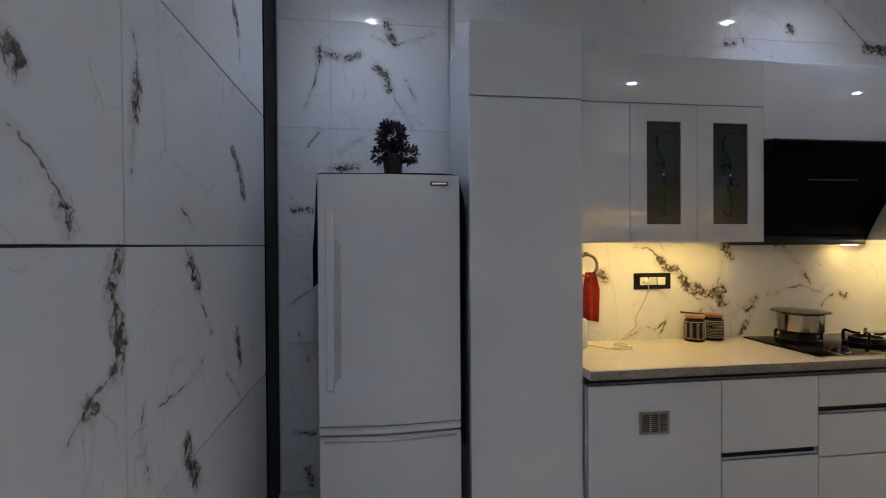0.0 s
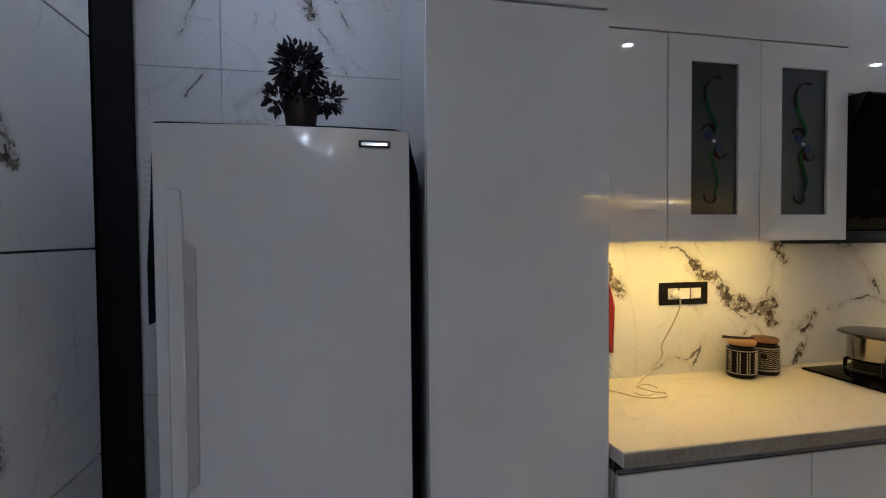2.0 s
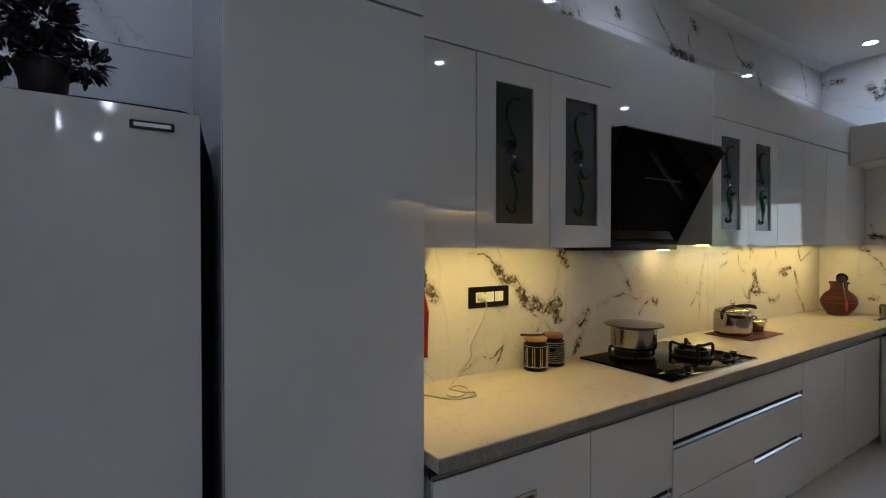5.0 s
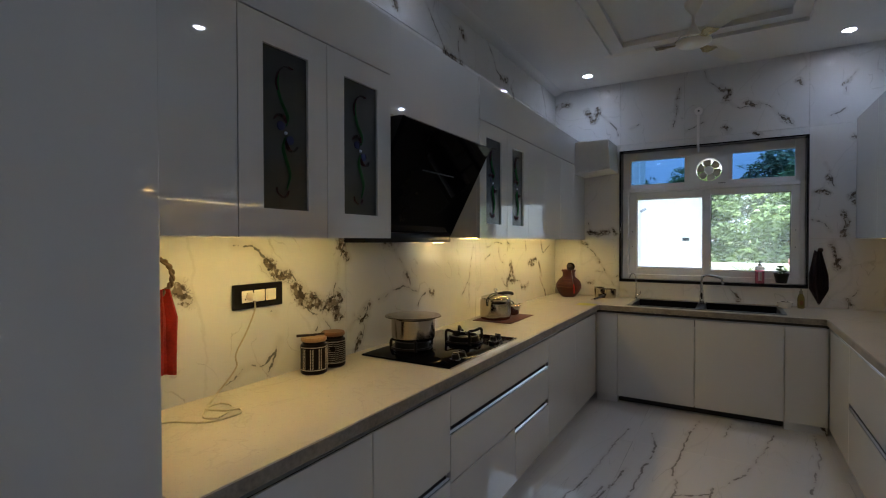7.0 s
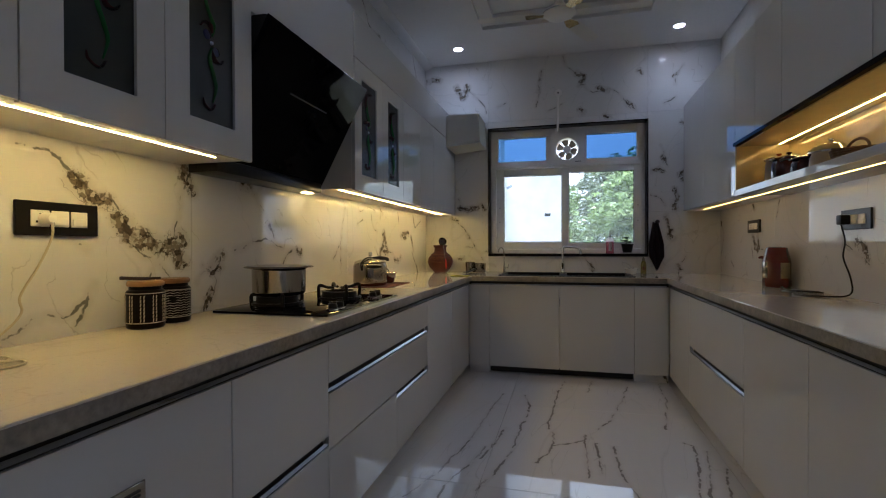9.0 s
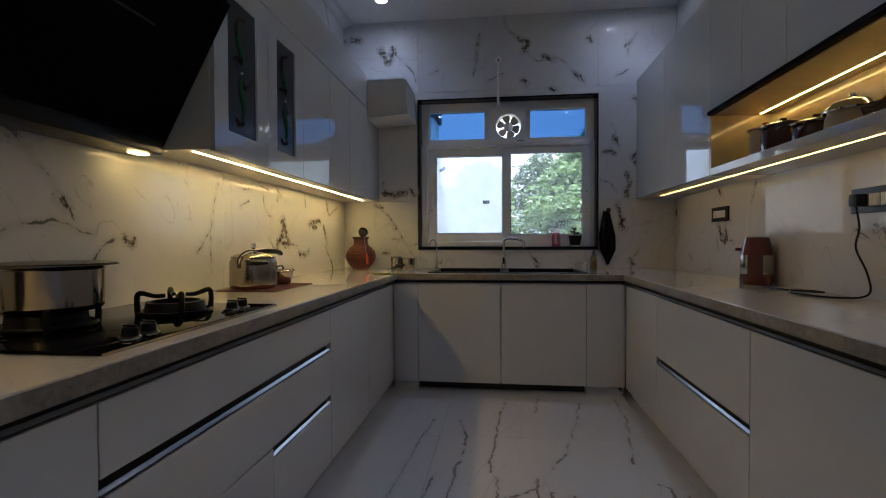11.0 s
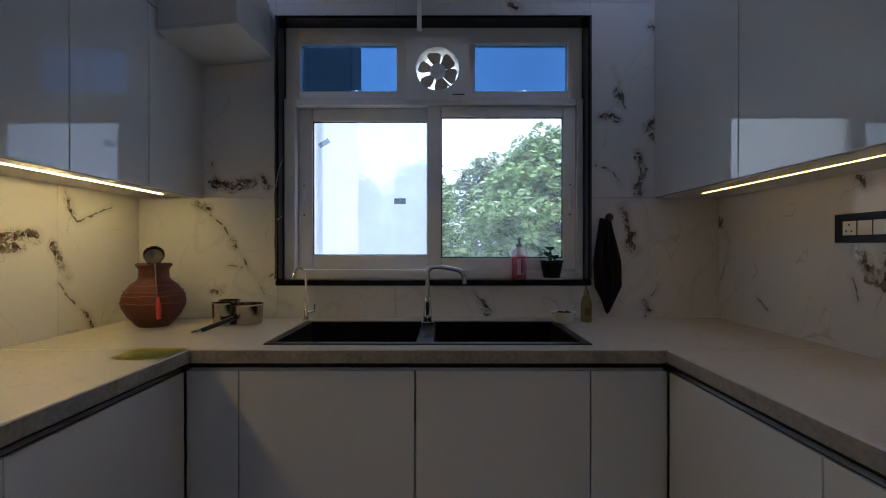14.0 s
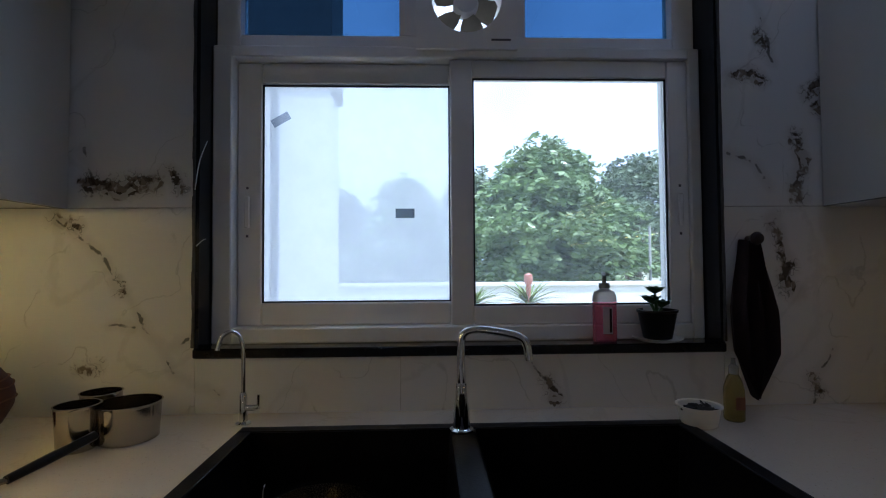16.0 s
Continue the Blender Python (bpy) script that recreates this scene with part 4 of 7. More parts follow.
def drape(xs, zs, y0, y1, n=16, amp=0.006):
    """A hanging cloth given by a section in x and z, rippled along y, with some thickness."""
    bm = bmesh.new()
    rows = []
    for j in range(n + 1):
        y = y0 + (y1 - y0) * j / n
        rows.append([bm.verts.new((x + amp * math.sin(j * 1.3 + k), y, z + 0.5 * amp * math.sin(j * 0.9 + 2 * k))) for k, (x, z) in enumerate(zip(xs, zs))])
    for a, b in zip(rows, rows[1:]):
        for i in range(len(xs) - 1):
            bm.faces.new((a[i], a[i + 1], b[i + 1], b[i]))
    bmesh.ops.solidify(bm, geom=bm.faces[:], thickness=0.005)
    return bm


cover = thing("fridge_cover", (0.085, 2.6, 1.75), "navy cloth cover with silver trim draped over the fridge, lengthened to darken the gap", "cloth cover")
part("cloth", drape([-0.258, -0.262, -0.252, -0.243, -0.232, -0.20, 0.0, 0.2, 0.355, 0.385, 0.400, 0.412, 0.424, 0.425, 0.420, 0.420], [1.25, 1.40, 1.55, 1.68, 1.752, 1.757, 1.757, 1.757, 1.757, 1.752, 1.735, 1.69, 1.64, 1.55, 1.1, 0.5], 2.262, 2.90, amp=0.004), M_NAVY, cover)
bm = bmesh.new()
for i in range(22):
    bx(bm, -0.272, 2.296, 1.30 + i * 0.017, -0.264 + 0.004 * math.sin(i), 2.304, 1.308 + i * 0.017)
part("trim", bm, M_SEQUIN, cover, "silver sequin edging")
cover.location.y += 0.025
cover.location.z += 0.008


def leaf_shape(bm, base, direction, up, length, width, bend=0.25):
    """A pointed leaf of six faces, folded a little along its rib."""
    d = Vector(direction).normalized()
    s = d.cross(Vector(up))
    if s.length < 1e-3:
        s = d.cross(Vector((1, 0, 0.1)))
    s.normalize()
    n = s.cross(d)
    base = Vector(base)
    prev = None
    for t, w in ((0.0, 0.12), (0.4, 1.0), (0.75, 0.7), (1.0, 0.03)):
        c = base + d * (length * t) - n * (bend * length * t * t)
        row = [bm.verts.new(c - s * (w * width / 2) + n * 0.12 * width * w), bm.verts.new(c), bm.verts.new(c + s * (w * width / 2) + n * 0.12 * width * w)]
        if prev:
            bm.faces.new((prev[0], prev[1], row[1], row[0]))
            bm.faces.new((prev[1], prev[2], row[2], row[1]))
        prev = row


M_PURPLE = plain("dark_purple_leaf", (0.030, 0.018, 0.028), 0.6, noise_amt=0.5, scale=40)
M_DARKPOT = plain("dark_brown_pot", (0.03, 0.016, 0.014), 0.4)
rnd = random.Random(4)
plant = thing("potted_plant", (0.102, 2.42, 1.762), "dark purple artificial plant in a small brown pot on the fridge", "plant")
bm = bmesh.new()
lathe(bm, [(0.040, 0), (0.044, 0.004), (0.056, 0.102), (0.059, 0.104), (0.059, 0.112), (0.052, 0.112), (0.050, 0.096), (0.0, 0.094)], (0.102, 2.42, 1.762), 18)
part("pot", bm, M_DARKPOT, plant)
bm = bmesh.new()
tube(bm, [(0.102, 2.42, 1.83), (0.113, 2.42, 1.90), (0.100, 2.42, 1.97)], 0.008, 6)
for cx, cz in ((0.03, 1.87), (0.20, 1.865)):
    tube(bm, [(0.102, 2.42, 1.83), ((0.102 + cx) / 2, 2.42, 1.85), (cx, 2.42, cz)], 0.005, 6)
part("stem", bm, M_PURPLE, plant)
bm = bmesh.new()
for cx, cy, cz, r, n in ((0.100, 2.42, 1.975, 0.080, 620), (0.035, 2.41, 1.875, 0.045, 130), (0.192, 2.41, 1.878, 0.048, 140), (0.102, 2.38, 1.885, 0.045, 90)):
    for i in range(n):
        v = Vector((rnd.gauss(0, 1), rnd.gauss(0, 1), rnd.gauss(0, 1))).normalized()
        p = Vector((cx, cy, cz)) + Vector((v.x * r, v.y * r, v.z * r * 0.95)) * rnd.uniform(0.3, 1.0)
        leaf_shape(bm, p, v + Vector((0, 0, 0.2)), (rnd.gauss(0, 1), rnd.gauss(0, 1), 1), rnd.uniform(0.020, 0.032), rnd.uniform(0.011, 0.016))
part("foliage", bm, M_PURPLE, plant)
plant.location.y += 0.025
plant.location.z += 0.009
plant.scale = (0.9, 0.9, 0.9)

# ---- hob side ----
# louvred vent in the first door
vent_door = [o for o in vent_cab.children if o.name.startswith("door")][0]
vent = part("vent", box(1.226, F_N - 0.006, 0.548, 1.377, F_N - 0.0005, 0.654, 0.0015), M_STEEL, vent_door, "brushed steel louvred vent")
# raised dark bars paint the shade of the vent's slots
for k in range(3):
    for j in range(9):
        x = 1.240 + k * 0.044
        part("louvre", box(x, F_N - 0.0085, 0.562 + j * 0.0092, x + 0.034, F_N - 0.0058, 0.5665 + j * 0.0092), M_DARK, vent_door)


def switch_plate(x0, x1, z0, z1, y, out, plug_at=None, label=""):
    """Black plate with white modules: one socket and two switches."""
    s = thing("switch_plate", ((x0 + x1) / 2, y, z0), label, "switch plate", "switch plates")
    def by(a, b, d0, d1, c, d, bev=0.0):
        q = sorted((y + out * d0, y + out * d1))
        return box(a, q[0], c, b, q[1], d, bev)
    part("plate", by(x0, x1, 0.0005, 0.010, z0, z1, 0.002), M_BLACKPL, s)
    w = (x1 - x0)
    mw = w * 0.215
    for k in range(3):
        a = x0 + w * 0.155 + k * (mw + w * 0.022)
        m = part("socket" if k == (0 if out < 0 else 2) else "switch", by(a, a + mw, 0.010, 0.0135, z0 + 0.26 * (z1 - z0), z1 - 0.26 * (z1 - z0), 0.0015), M_PLATE, s)
        if m.name.startswith("switch"):
            part("rocker", by(a + mw * 0.1, a + mw * 0.9, 0.0135, 0.0165, z0 + 0.30 * (z1 - z0), z0 + 0.52 * (z1 - z0), 0.001), M_PLATE, m)
        else:
            # small dark blocks stand for the shaded socket openings
            for du_, dv in ((0.5, 0.62), (0.3, 0.40), (0.7, 0.40)):
                c = by(a + mw * du_ - 0.003, a + mw * du_ + 0.003, 0.0135, 0.0140, z0 + dv * (z1 - z0) - 0.003, z0 + dv * (z1 - z0) + 0.003)
                part("socket_hole", c, M_DARK, m)
    return s


switch_plate(1.542, 1.778, 1.166, 1.263, Y_N, -1, label="black switch plate with white socket and switches over the worktop")
switch_plate(4.545, 4.785, 1.222, 1.318, Y_S, 1, label="black switch plate with white switches on the tiled wall")
switch_plate(3.225, 3.475, 1.205, 1.305, Y_S, 1, label="black switch plate with a black plug on the tiled wall")

M_CORD = plain("cream_cord", (0.47, 0.42, 0.31), 0.45)
cord = thing("power_cord", (1.45, 2.7, TOP), "cream power cord plugged in and coiled on the worktop", "power cord")
bm = bmesh.new()
lathe(bm, [(0.016, 0.0), (0.017, 0.02), (0.012, 0.034), (0.0, 0.036)], (1.612, Y_N - 0.0135, 1.214), 14, 'Y')
for v in bm.verts:
    v.co.y = Y_N - 0.0135 - (v.co.y - (Y_N - 0.0135))
part("plug", bm, M_PLATE, cord)
R = 0.0032
bm = bmesh.new()
tube(bm, [(1.612, Y_N - 0.045, 1.20), (1.610, Y_N - 0.046, 1.16), (1.585, Y_N - 0.03, 1.08), (1.545, Y_N - 0.02, 1.00), (1.548, Y_N - 0.02, 0.955), (1.50, Y_N - 0.035, 0.915), (1.40, Y_N - 0.09, 0.88), (1.34, 2.66, TOP + R), (1.30, 2.60, TOP + R), (1.33, 2.565, TOP + R), (1.40, 2.60, TOP + R + 0.006), (1.395, 2.66, TOP + R + 0.008), (1.33, 2.64, TOP + R + 0.012), (1.355, 2.58, TOP + R + 0.01), (1.41, 2.575, TOP + R), (1.375, 2.535, TOP + R), (1.28, 2.56, TOP + R), (1.22, 2.66, TOP + R), (1.14, 2.67, TOP + R), (1.05, 2.66, TOP + R), (0.99, 2.66, TOP + R)], R, 8)
part("cable", bm, M_CORD, cord)

ring = thing("towel_ring", (1.235, Y_N - 0.03, 1.25), "twisted brown towel ring on the wall", "towel ring")
M_BRONZE = plain("antique_bronze", (0.20, 0.14, 0.09), 0.4, 0.5, noise_amt=0.5, scale=80)
for ph in (0, math.pi):
    bm = bmesh.new()
    tube(bm, [(1.225 + (0.062 + 0.005 * math.cos(9 * a + ph)) * math.sin(a), Y_N - 0.03 + 0.005 * math.sin(9 * a + ph), 1.315 + (0.062 + 0.005 * math.cos(9 * a + ph)) * math.cos(a)) for a in [2 * math.pi * i / 40 for i in range(41)]], 0.005, 8)
    part("twisted_bar", bm, M_BRONZE, ring)
part("mount", box(1.213, Y_N - 0.03, 1.368, 1.237, Y_N - 0.001, 1.392, 0.004), M_BRONZE, ring)
M_RED = plain("red_terry", (0.46, 0.035, 0.022), 0.95, noise_amt=0.3, scale=120, bump=1.0, bump_scale=500)
bm = bmesh.new()
rows = []
for k in range(15):
    z = 1.275 - k * 0.0195
    rows.append([bm.verts.new((1.235 + (-0.045 + 0.107 * i / 10) * (0.55 + 0.45 * min(1, k / 5)), Y_N - 0.040 - 0.012 * math.sin(i * 1.5 + 0.1 * k), z - 0.02 * (i / 10 if k > 12 else 0))) for i in range(11)])
for a, b in zip(rows, rows[1:]):
    for i in range(10):
        bm.faces.new((a[i], a[i + 1], b[i + 1], b[i]))
bmesh.ops.solidify(bm, geom=bm.faces[:], thickness=0.012)
ring.location.x += 0.012
towel = solid("hand_towel", bm, M_RED, (1.235, Y_N - 0.04, 1.0), "red terry hand towel hanging from the ring", "towel")
towel.location.x += 0.012
bm = bmesh.new()
bx(bm, 1.065, 2.60, TOP, 1.165, 2.70, TOP + 0.165, 0.014, 3)
cont = solid("plastic_device", bm, M_PLATE, (1.115, 2.65, TOP), "white plastic wall-socket device with small holes standing on the worktop", "appliance")
# dark blocks paint the shade of the device's small openings
for j in range(5):
    part("hole", box(1.157, 2.615 + 0.0, TOP + 0.05 + j * 0.02, 1.1655, 2.623, TOP + 0.058 + j * 0.02), M_DARK, cont)

# two striped canisters
M_CANBLACK = plain("black_glaze", (0.006, 0.0045, 0.004), 0.3, ior=1.2)
M_CREAM = plain("cream_slip", (0.46, 0.41, 0.33), 0.5, noise_amt=0.5, scale=120)
M_WOODLID = plain("turned_wood", (0.19, 0.085, 0.034), 0.45, noise_amt=0.35, scale=25)


M_PALELID = plain("pale_turned_wood", (0.28, 0.145, 0.06), 0.42, noise_amt=0.35, scale=25)


def canister(x, y, spoon, striped):
    c = thing("canister", (x, y, TOP), "black striped canister with wooden lid" + (" and a dark spoon" if spoon else ""), "canister", "canisters")
    bm = bmesh.new()
    lathe(bm, [(0.0, 0.0), (0.052, 0.0), (0.056, 0.004), (0.057, 0.018), (0.057, 0.118), (0.054, 0.124), (0.048, 0.127), (0.048, 0.138)], (x, y, TOP), 32)
    part("jar", bm, M_CANBLACK, c)
    if striped:
        for k in range(10):
            a = 2 * math.pi * k / 10
            bm = bmesh.new()
            for j in range(7):
                s = 0.0042 if j % 2 else 0.003
                for sd in (-1, 1):
                    aa = a + sd * 0.085
                    px, py = x + 0.0574 * math.cos(aa), y + 0.0574 * math.sin(aa)
                    tube(bm, [(px, py, TOP + 0.024 + j * 0.0125), (x + 0.0574 * math.cos(aa + 0.03), y + 0.0574 * math.sin(aa + 0.03), TOP + 0.034 + j * 0.0125)], 0.0017, 5)
            part("stripe", bm, M_CREAM, c)
    else:
        for k in range(11):
            bm = bmesh.new()
            pts = []
            for i in range(33):
                a = 2 * math.pi * i / 32
                pts.append((x + 0.0574 * math.cos(a), y + 0.0574 * math.sin(a), TOP + 0.024 + k * 0.0088 + 0.003 * (i % 2)))
            tube(bm, pts, 0.0010, 4)
            part("stripe", bm, M_CREAM, c)
        a = math.atan2(-1.3, -1.35)
        bm = bmesh.new()
        for i in range(9):
            t = 2 * math.pi * i / 9
            leaf_shape(bm, (x + 0.060 * math.cos(a), y + 0.060 * math.sin(a), TOP + 0.085), (-math.sin(a) * math.cos(t), math.cos(a) * math.cos(t), math.sin(t)), (math.cos(a), math.sin(a), 0), 0.013, 0.008, 0.0)
        part("flower", bm, M_CANBLACK, c)
    for zz in (0.020, 0.116):
        bm = bmesh.new()
        lathe(bm, [(0.0572, -0.0015), (0.0585, 0.0), (0.0572, 0.0015)], (x, y, TOP + zz), 32)
        part("band", bm, M_CREAM, c)
    bm = bmesh.new()
    lathe(bm, [(0.0, 0.138), (0.052, 0.138), (0.0545, 0.142), (0.0545, 0.150), (0.050, 0.155), (0.0, 0.157)], (x, y, TOP), 32)
    part("lid", bm, M_PALELID if spoon else M_WOODLID, c)
    if spoon:
        bm = bmesh.new()
        tube(bm, [(x - 0.075, y + 0.02, TOP + 0.168), (x, y + 0.005, TOP + 0.162), (x + 0.05, y - 0.01, TOP + 0.161)], [0.006, 0.005, 0.004], 8)
        part("spoon", bm, M_DARKPOT, c)


canister(1.872, 2.705, True, True)
canister(2.005, 2.722, False, False)

# glass hob
HX0, HX1, HY0, HY1 = 2.205, 2.965, 2.215, 2.725
hob = thing("gas_hob", (2.58, 2.47, TOP), "black glass gas hob with cast-iron pan supports", "hob")
part("glass_top", box(HX0, HY0, TOP + 0.001, HX1, HY1, TOP + 0.010, 0.003, 2), M_BLACKGLASS, hob)
part("edge_trim", box(HX0 - 0.002, HY0 - 0.003, TOP + 0.001, HX1 + 0.002, HY0 - 0.0005, TOP + 0.008), M_STEEL, hob)


def burner(x, y, s, tall=1.0):
    z = TOP + 0.010
    bm = bmesh.new()
    lathe(bm, [(0.085 * s, 0.0), (0.085 * s, 0.004), (0.06 * s, 0.007), (0.05 * s, 0.014), (0.05 * s, 0.024), (0.035 * s, 0.030), (0.0, 0.031)], (x, y, z), 28)
    bn = part("burner", bm, M_IRON, hob)
    bm = bmesh.new()
    lathe(bm, [(0.088 * s, 0.0), (0.092 * s, 0.004), (0.086 * s, 0.040), (0.074 * s, 0.042), (0.070 * s, 0.008)], (x, y, z), 28)
    part("skirt", bm, M_IRON, bn)
    for k in range(4):
        a = math.pi / 4 + k * math.pi / 2
        bm = bmesh.new()
        dx, dy = math.cos(a), math.sin(a)
        tube(bm, [(x + dx * 0.105 * s, y + dy * 0.105 * s, z), (x + dx * 0.108 * s, y + dy * 0.108 * s, z + 0.035 * tall), (x + dx * 0.10 * s, y + dy * 0.10 * s, z + 0.050 * tall), (x + dx * 0.06 * s, y + dy * 0.06 * s, z + 0.042 * tall), (x + dx * 0.03 * s, y + dy * 0.03 * s, z + 0.042 * tall)], [0.009, 0.008, 0.008, 0.007, 0.006], 8)
        part("pan_support", bm, M_IRON, bn)
    bm = bmesh.new()
    pts = [(x + 0.105 * s * math.cos(t), y + 0.105 * s * math.sin(t), z + 0.010) for t in [2 * math.pi * i / 24 for i in range(25)]]
    tube(bm, pts, 0.006, 6)
    part("pan_support", bm, M_IRON, bn)


burner(2.44, 2.585, 1.0)
burner(2.71, 2.42, 0.95, 1.4)
for kx, ky in ((2.335, 2.262), (2.395, 2.262), (2.80, 2.285), (2.86, 2.285)):
    bm = bmesh.new()
    lathe(bm, [(0.024, 0.0), (0.024, 0.006), (0.019, 0.008), (0.017, 0.026), (0.013, 0.029), (0.0, 0.029)], (kx, ky, TOP + 0.010), 20)
    bx(bm, kx - 0.003, ky - 0.016, TOP + 0.036, kx + 0.003, ky + 0.016, TOP + 0.044, 0.001)
    part("knob", bm, M_BLACKPL, hob)
    bm = bmesh.new()
    lathe(bm, [(0.0255, 0.0), (0.0255, 0.004), (0.024, 0.005)], (kx, ky, TOP + 0.0102), 20)
    part("knob_ring", bm, M_CHROME, hob)

# cooking pot on the left burner
pot = thing("cooking_pot", (2.44, 2.585, TOP + 0.054), "wide-rimmed stainless steel pot with a flat lid on the hob", "pot")
z0 = TOP + 0.054
bm = bmesh.new()
lathe(bm, [(0.0, 0.0), (0.094, 0.0), (0.104, 0.002), (0.110, 0.007), (0.113, 0.014), (0.1132, 0.017), (0.1145, 0.108), (0.1150, 0.111), (0.120, 0.116), (0.148, 0.121), (0.148, 0.1235), (0.119, 0.119), (0.112, 0.112), (0.111, 0.02), (0.0, 0.004)], (2.455, 2.585, z0), 48)
part("vessel", bm, M_STEEL, pot)
# lid's dark brown colour holds the reflection of the dark ceiling
bm = bmesh.new()
lathe(bm, [(0.0, 0.1255), (0.10, 0.1265), (0.142, 0.1245), (0.144, 0.1265), (0.10, 0.130), (0.0, 0.131)], (2.455, 2.585, z0), 48)
part("lid", bm, brushed("ceiling_dark_steel", (0.20, 0.175, 0.145), 0.3), pot, "steel lid coloured dark for the ceiling it mirrors")

# red mat, pressure cooker, covered bowl
M_MAT = plain("dark_red_mat", (0.09, 0.018, 0.014), 0.8, noise_amt=0.6, scale=28, bump=0.4)
solid("place_mat", box(3.42, 2.445, TOP + 0.0005, 3.868, 2.735, TOP + 0.004, 0.001), M_MAT, (3.62, 2.58, TOP), "dark red patterned mat on the worktop", "mat")
ZM = TOP + 0.0042
cx, cy = 3.555, 2.62
cooker = thing("pressure_cooker", (cx, cy, ZM), "stainless steel pressure cooker with black handles on a red mat", "pressure cooker")
bm = bmesh.new()
lathe(bm, [(0.0, 0.0), (0.088, 0.0), (0.098, 0.004), (0.104, 0.012), (0.1062, 0.022), (0.1064, 0.026), (0.1058, 0.122), (0.1055, 0.126), (0.102, 0.136), (0.098, 0.142), (0.101, 0.146), (0.097, 0.148)], (cx, cy, ZM), 40)
part("vessel", bm, M_STEEL, cooker)
bm = bmesh.new()
lathe(bm, [(0.099, 0.148), (0.095, 0.153), (0.07, 0.163), (0.04, 0.170), (0.014, 0.172), (0.0, 0.172)], (cx, cy, ZM), 40)
ld = part("lid", bm, M_STEEL, cooker)
bm = bmesh.new()
lathe(bm, [(0.006, 0.170), (0.006, 0.186), (0.013, 0.190), (0.014, 0.206), (0.010, 0.212), (0.0, 0.213)], (cx, cy, ZM), 16)
part("weight", bm, M_CHROME, ld, "pressure weight")
bm = bmesh.new()
tube(bm, [(cx - 0.11, cy + 0.01, ZM + 0.10), (cx - 0.112, cy + 0.012, ZM + 0.140), (cx - 0.075, cy, ZM + 0.172), (cx, cy - 0.004, ZM + 0.178), (cx + 0.06, cy - 0.004, ZM + 0.172)], 0.0045, 8)
part("locking_bail", bm, M_BLACKPL, cooker)
bm = bmesh.new()
tube(bm, [(cx + 0.03, cy - 0.01, ZM + 0.172), (cx + 0.10, cy - 0.03, ZM + 0.172), (cx + 0.165, cy - 0.05, ZM + 0.164), (cx + 0.172, cy - 0.052, ZM + 0.150)], [0.009, 0.013, 0.013, 0.010], 10)
part("handle", bm, M_BLACKPL, cooker)
bm = bmesh.new()
a0 = math.atan2(-1.2, -1.6)
pts = [(cx + 0.112 * math.cos(a0 + t), cy + 0.112 * math.sin(a0 + t), ZM + 0.122) for t in (-0.42, -0.2, 0, 0.2, 0.42)]
tube(bm, pts, [0.007, 0.011, 0.012, 0.011, 0.007], 8)
part("helper_handle", bm, M_BLACKPL, cooker)
cooker.scale = (1.05, 1.05, 1.05)
bxx, byy = 3.80, 2.60
bowl = thing("covered_bowl", (bxx, byy, ZM), "small lidded steel bowl on a red mat", "bowl")
bm = bmesh.new()
lathe(bm, [(0.0, 0.0), (0.036, 0.0), (0.046, 0.006), (0.055, 0.03), (0.057, 0.055), (0.064, 0.057), (0.064, 0.059)], (bxx, byy, ZM), 32)
part("vessel", bm, M_STEEL, bowl)
bm = bmesh.new()
lathe(bm, [(0.066, 0.059), (0.062, 0.063), (0.03, 0.068), (0.0, 0.069)], (bxx, byy, ZM), 32)
part("lid", bm, M_STEEL, bowl)
bm = bmesh.new()
tube(bm, [(bxx - 0.035, byy, ZM + 0.066), (bxx - 0.02, byy, ZM + 0.080), (bxx + 0.02, byy, ZM + 0.080), (bxx + 0.035, byy, ZM + 0.066)], 0.004, 8)
part("handle", bm, M_BLACKPL, bowl)
bm = bmesh.new()
tube(bm, [(bxx + 0.06, byy - 0.01, ZM + 0.058), (bxx + 0.10, byy - 0.02, ZM + 0.060)], 0.004, 8)
part("side_handle", bm, M_STEEL, bowl)
bowl.scale = (1.2, 1.2, 1.2)

# earthen water pot in the corner
M_CLAY = plain("red_clay", (0.085, 0.020, 0.013), 0.6, noise_amt=0.3, scale=30, bump=0.3)
M_CLAYLINE = plain("pale_clay_line", (0.17, 0.065, 0.036), 0.7, noise_amt=0.4, scale=60)
mx, my = 5.25, 2.58
mat_ = thing("clay_water_pot", (mx, my, TOP), "round red clay water pot with a steel ladle on its mouth", "water pot")
bm = bmesh.new()
lathe(bm, [(0.000, 0.0), (0.061, 0.0), (0.070, 0.008), (0.102, 0.045), (0.123, 0.085), (0.126, 0.110), (0.120, 0.140), (0.094, 0.178), (0.067, 0.200), (0.060, 0.212), (0.059, 0.245), (0.064, 0.256), (0.071, 0.262), (0.071, 0.270), (0.066, 0.274), (0.057, 0.270), (0.054, 0.245), (0.054, 0.21), (0.000, 0.19)], (mx, my, TOP), 44)
part("vessel", bm, M_CLAY, mat_)
for r, h in ((0.1212, 0.137), (0.1132, 0.154), (0.1267, 0.106), (0.0923, 0.180)):
    bm = bmesh.new()
    tube(bm, [(mx + (r + 0.0005) * math.cos(t), my + (r + 0.0005) * math.sin(t), TOP + h + 0.002 * math.sin(6 * t + h * 90)) for t in [2 * math.pi * i / 36 for i in range(37)]], 0.0018, 5)
    part("painted_line", bm, M_CLAYLINE, mat_)
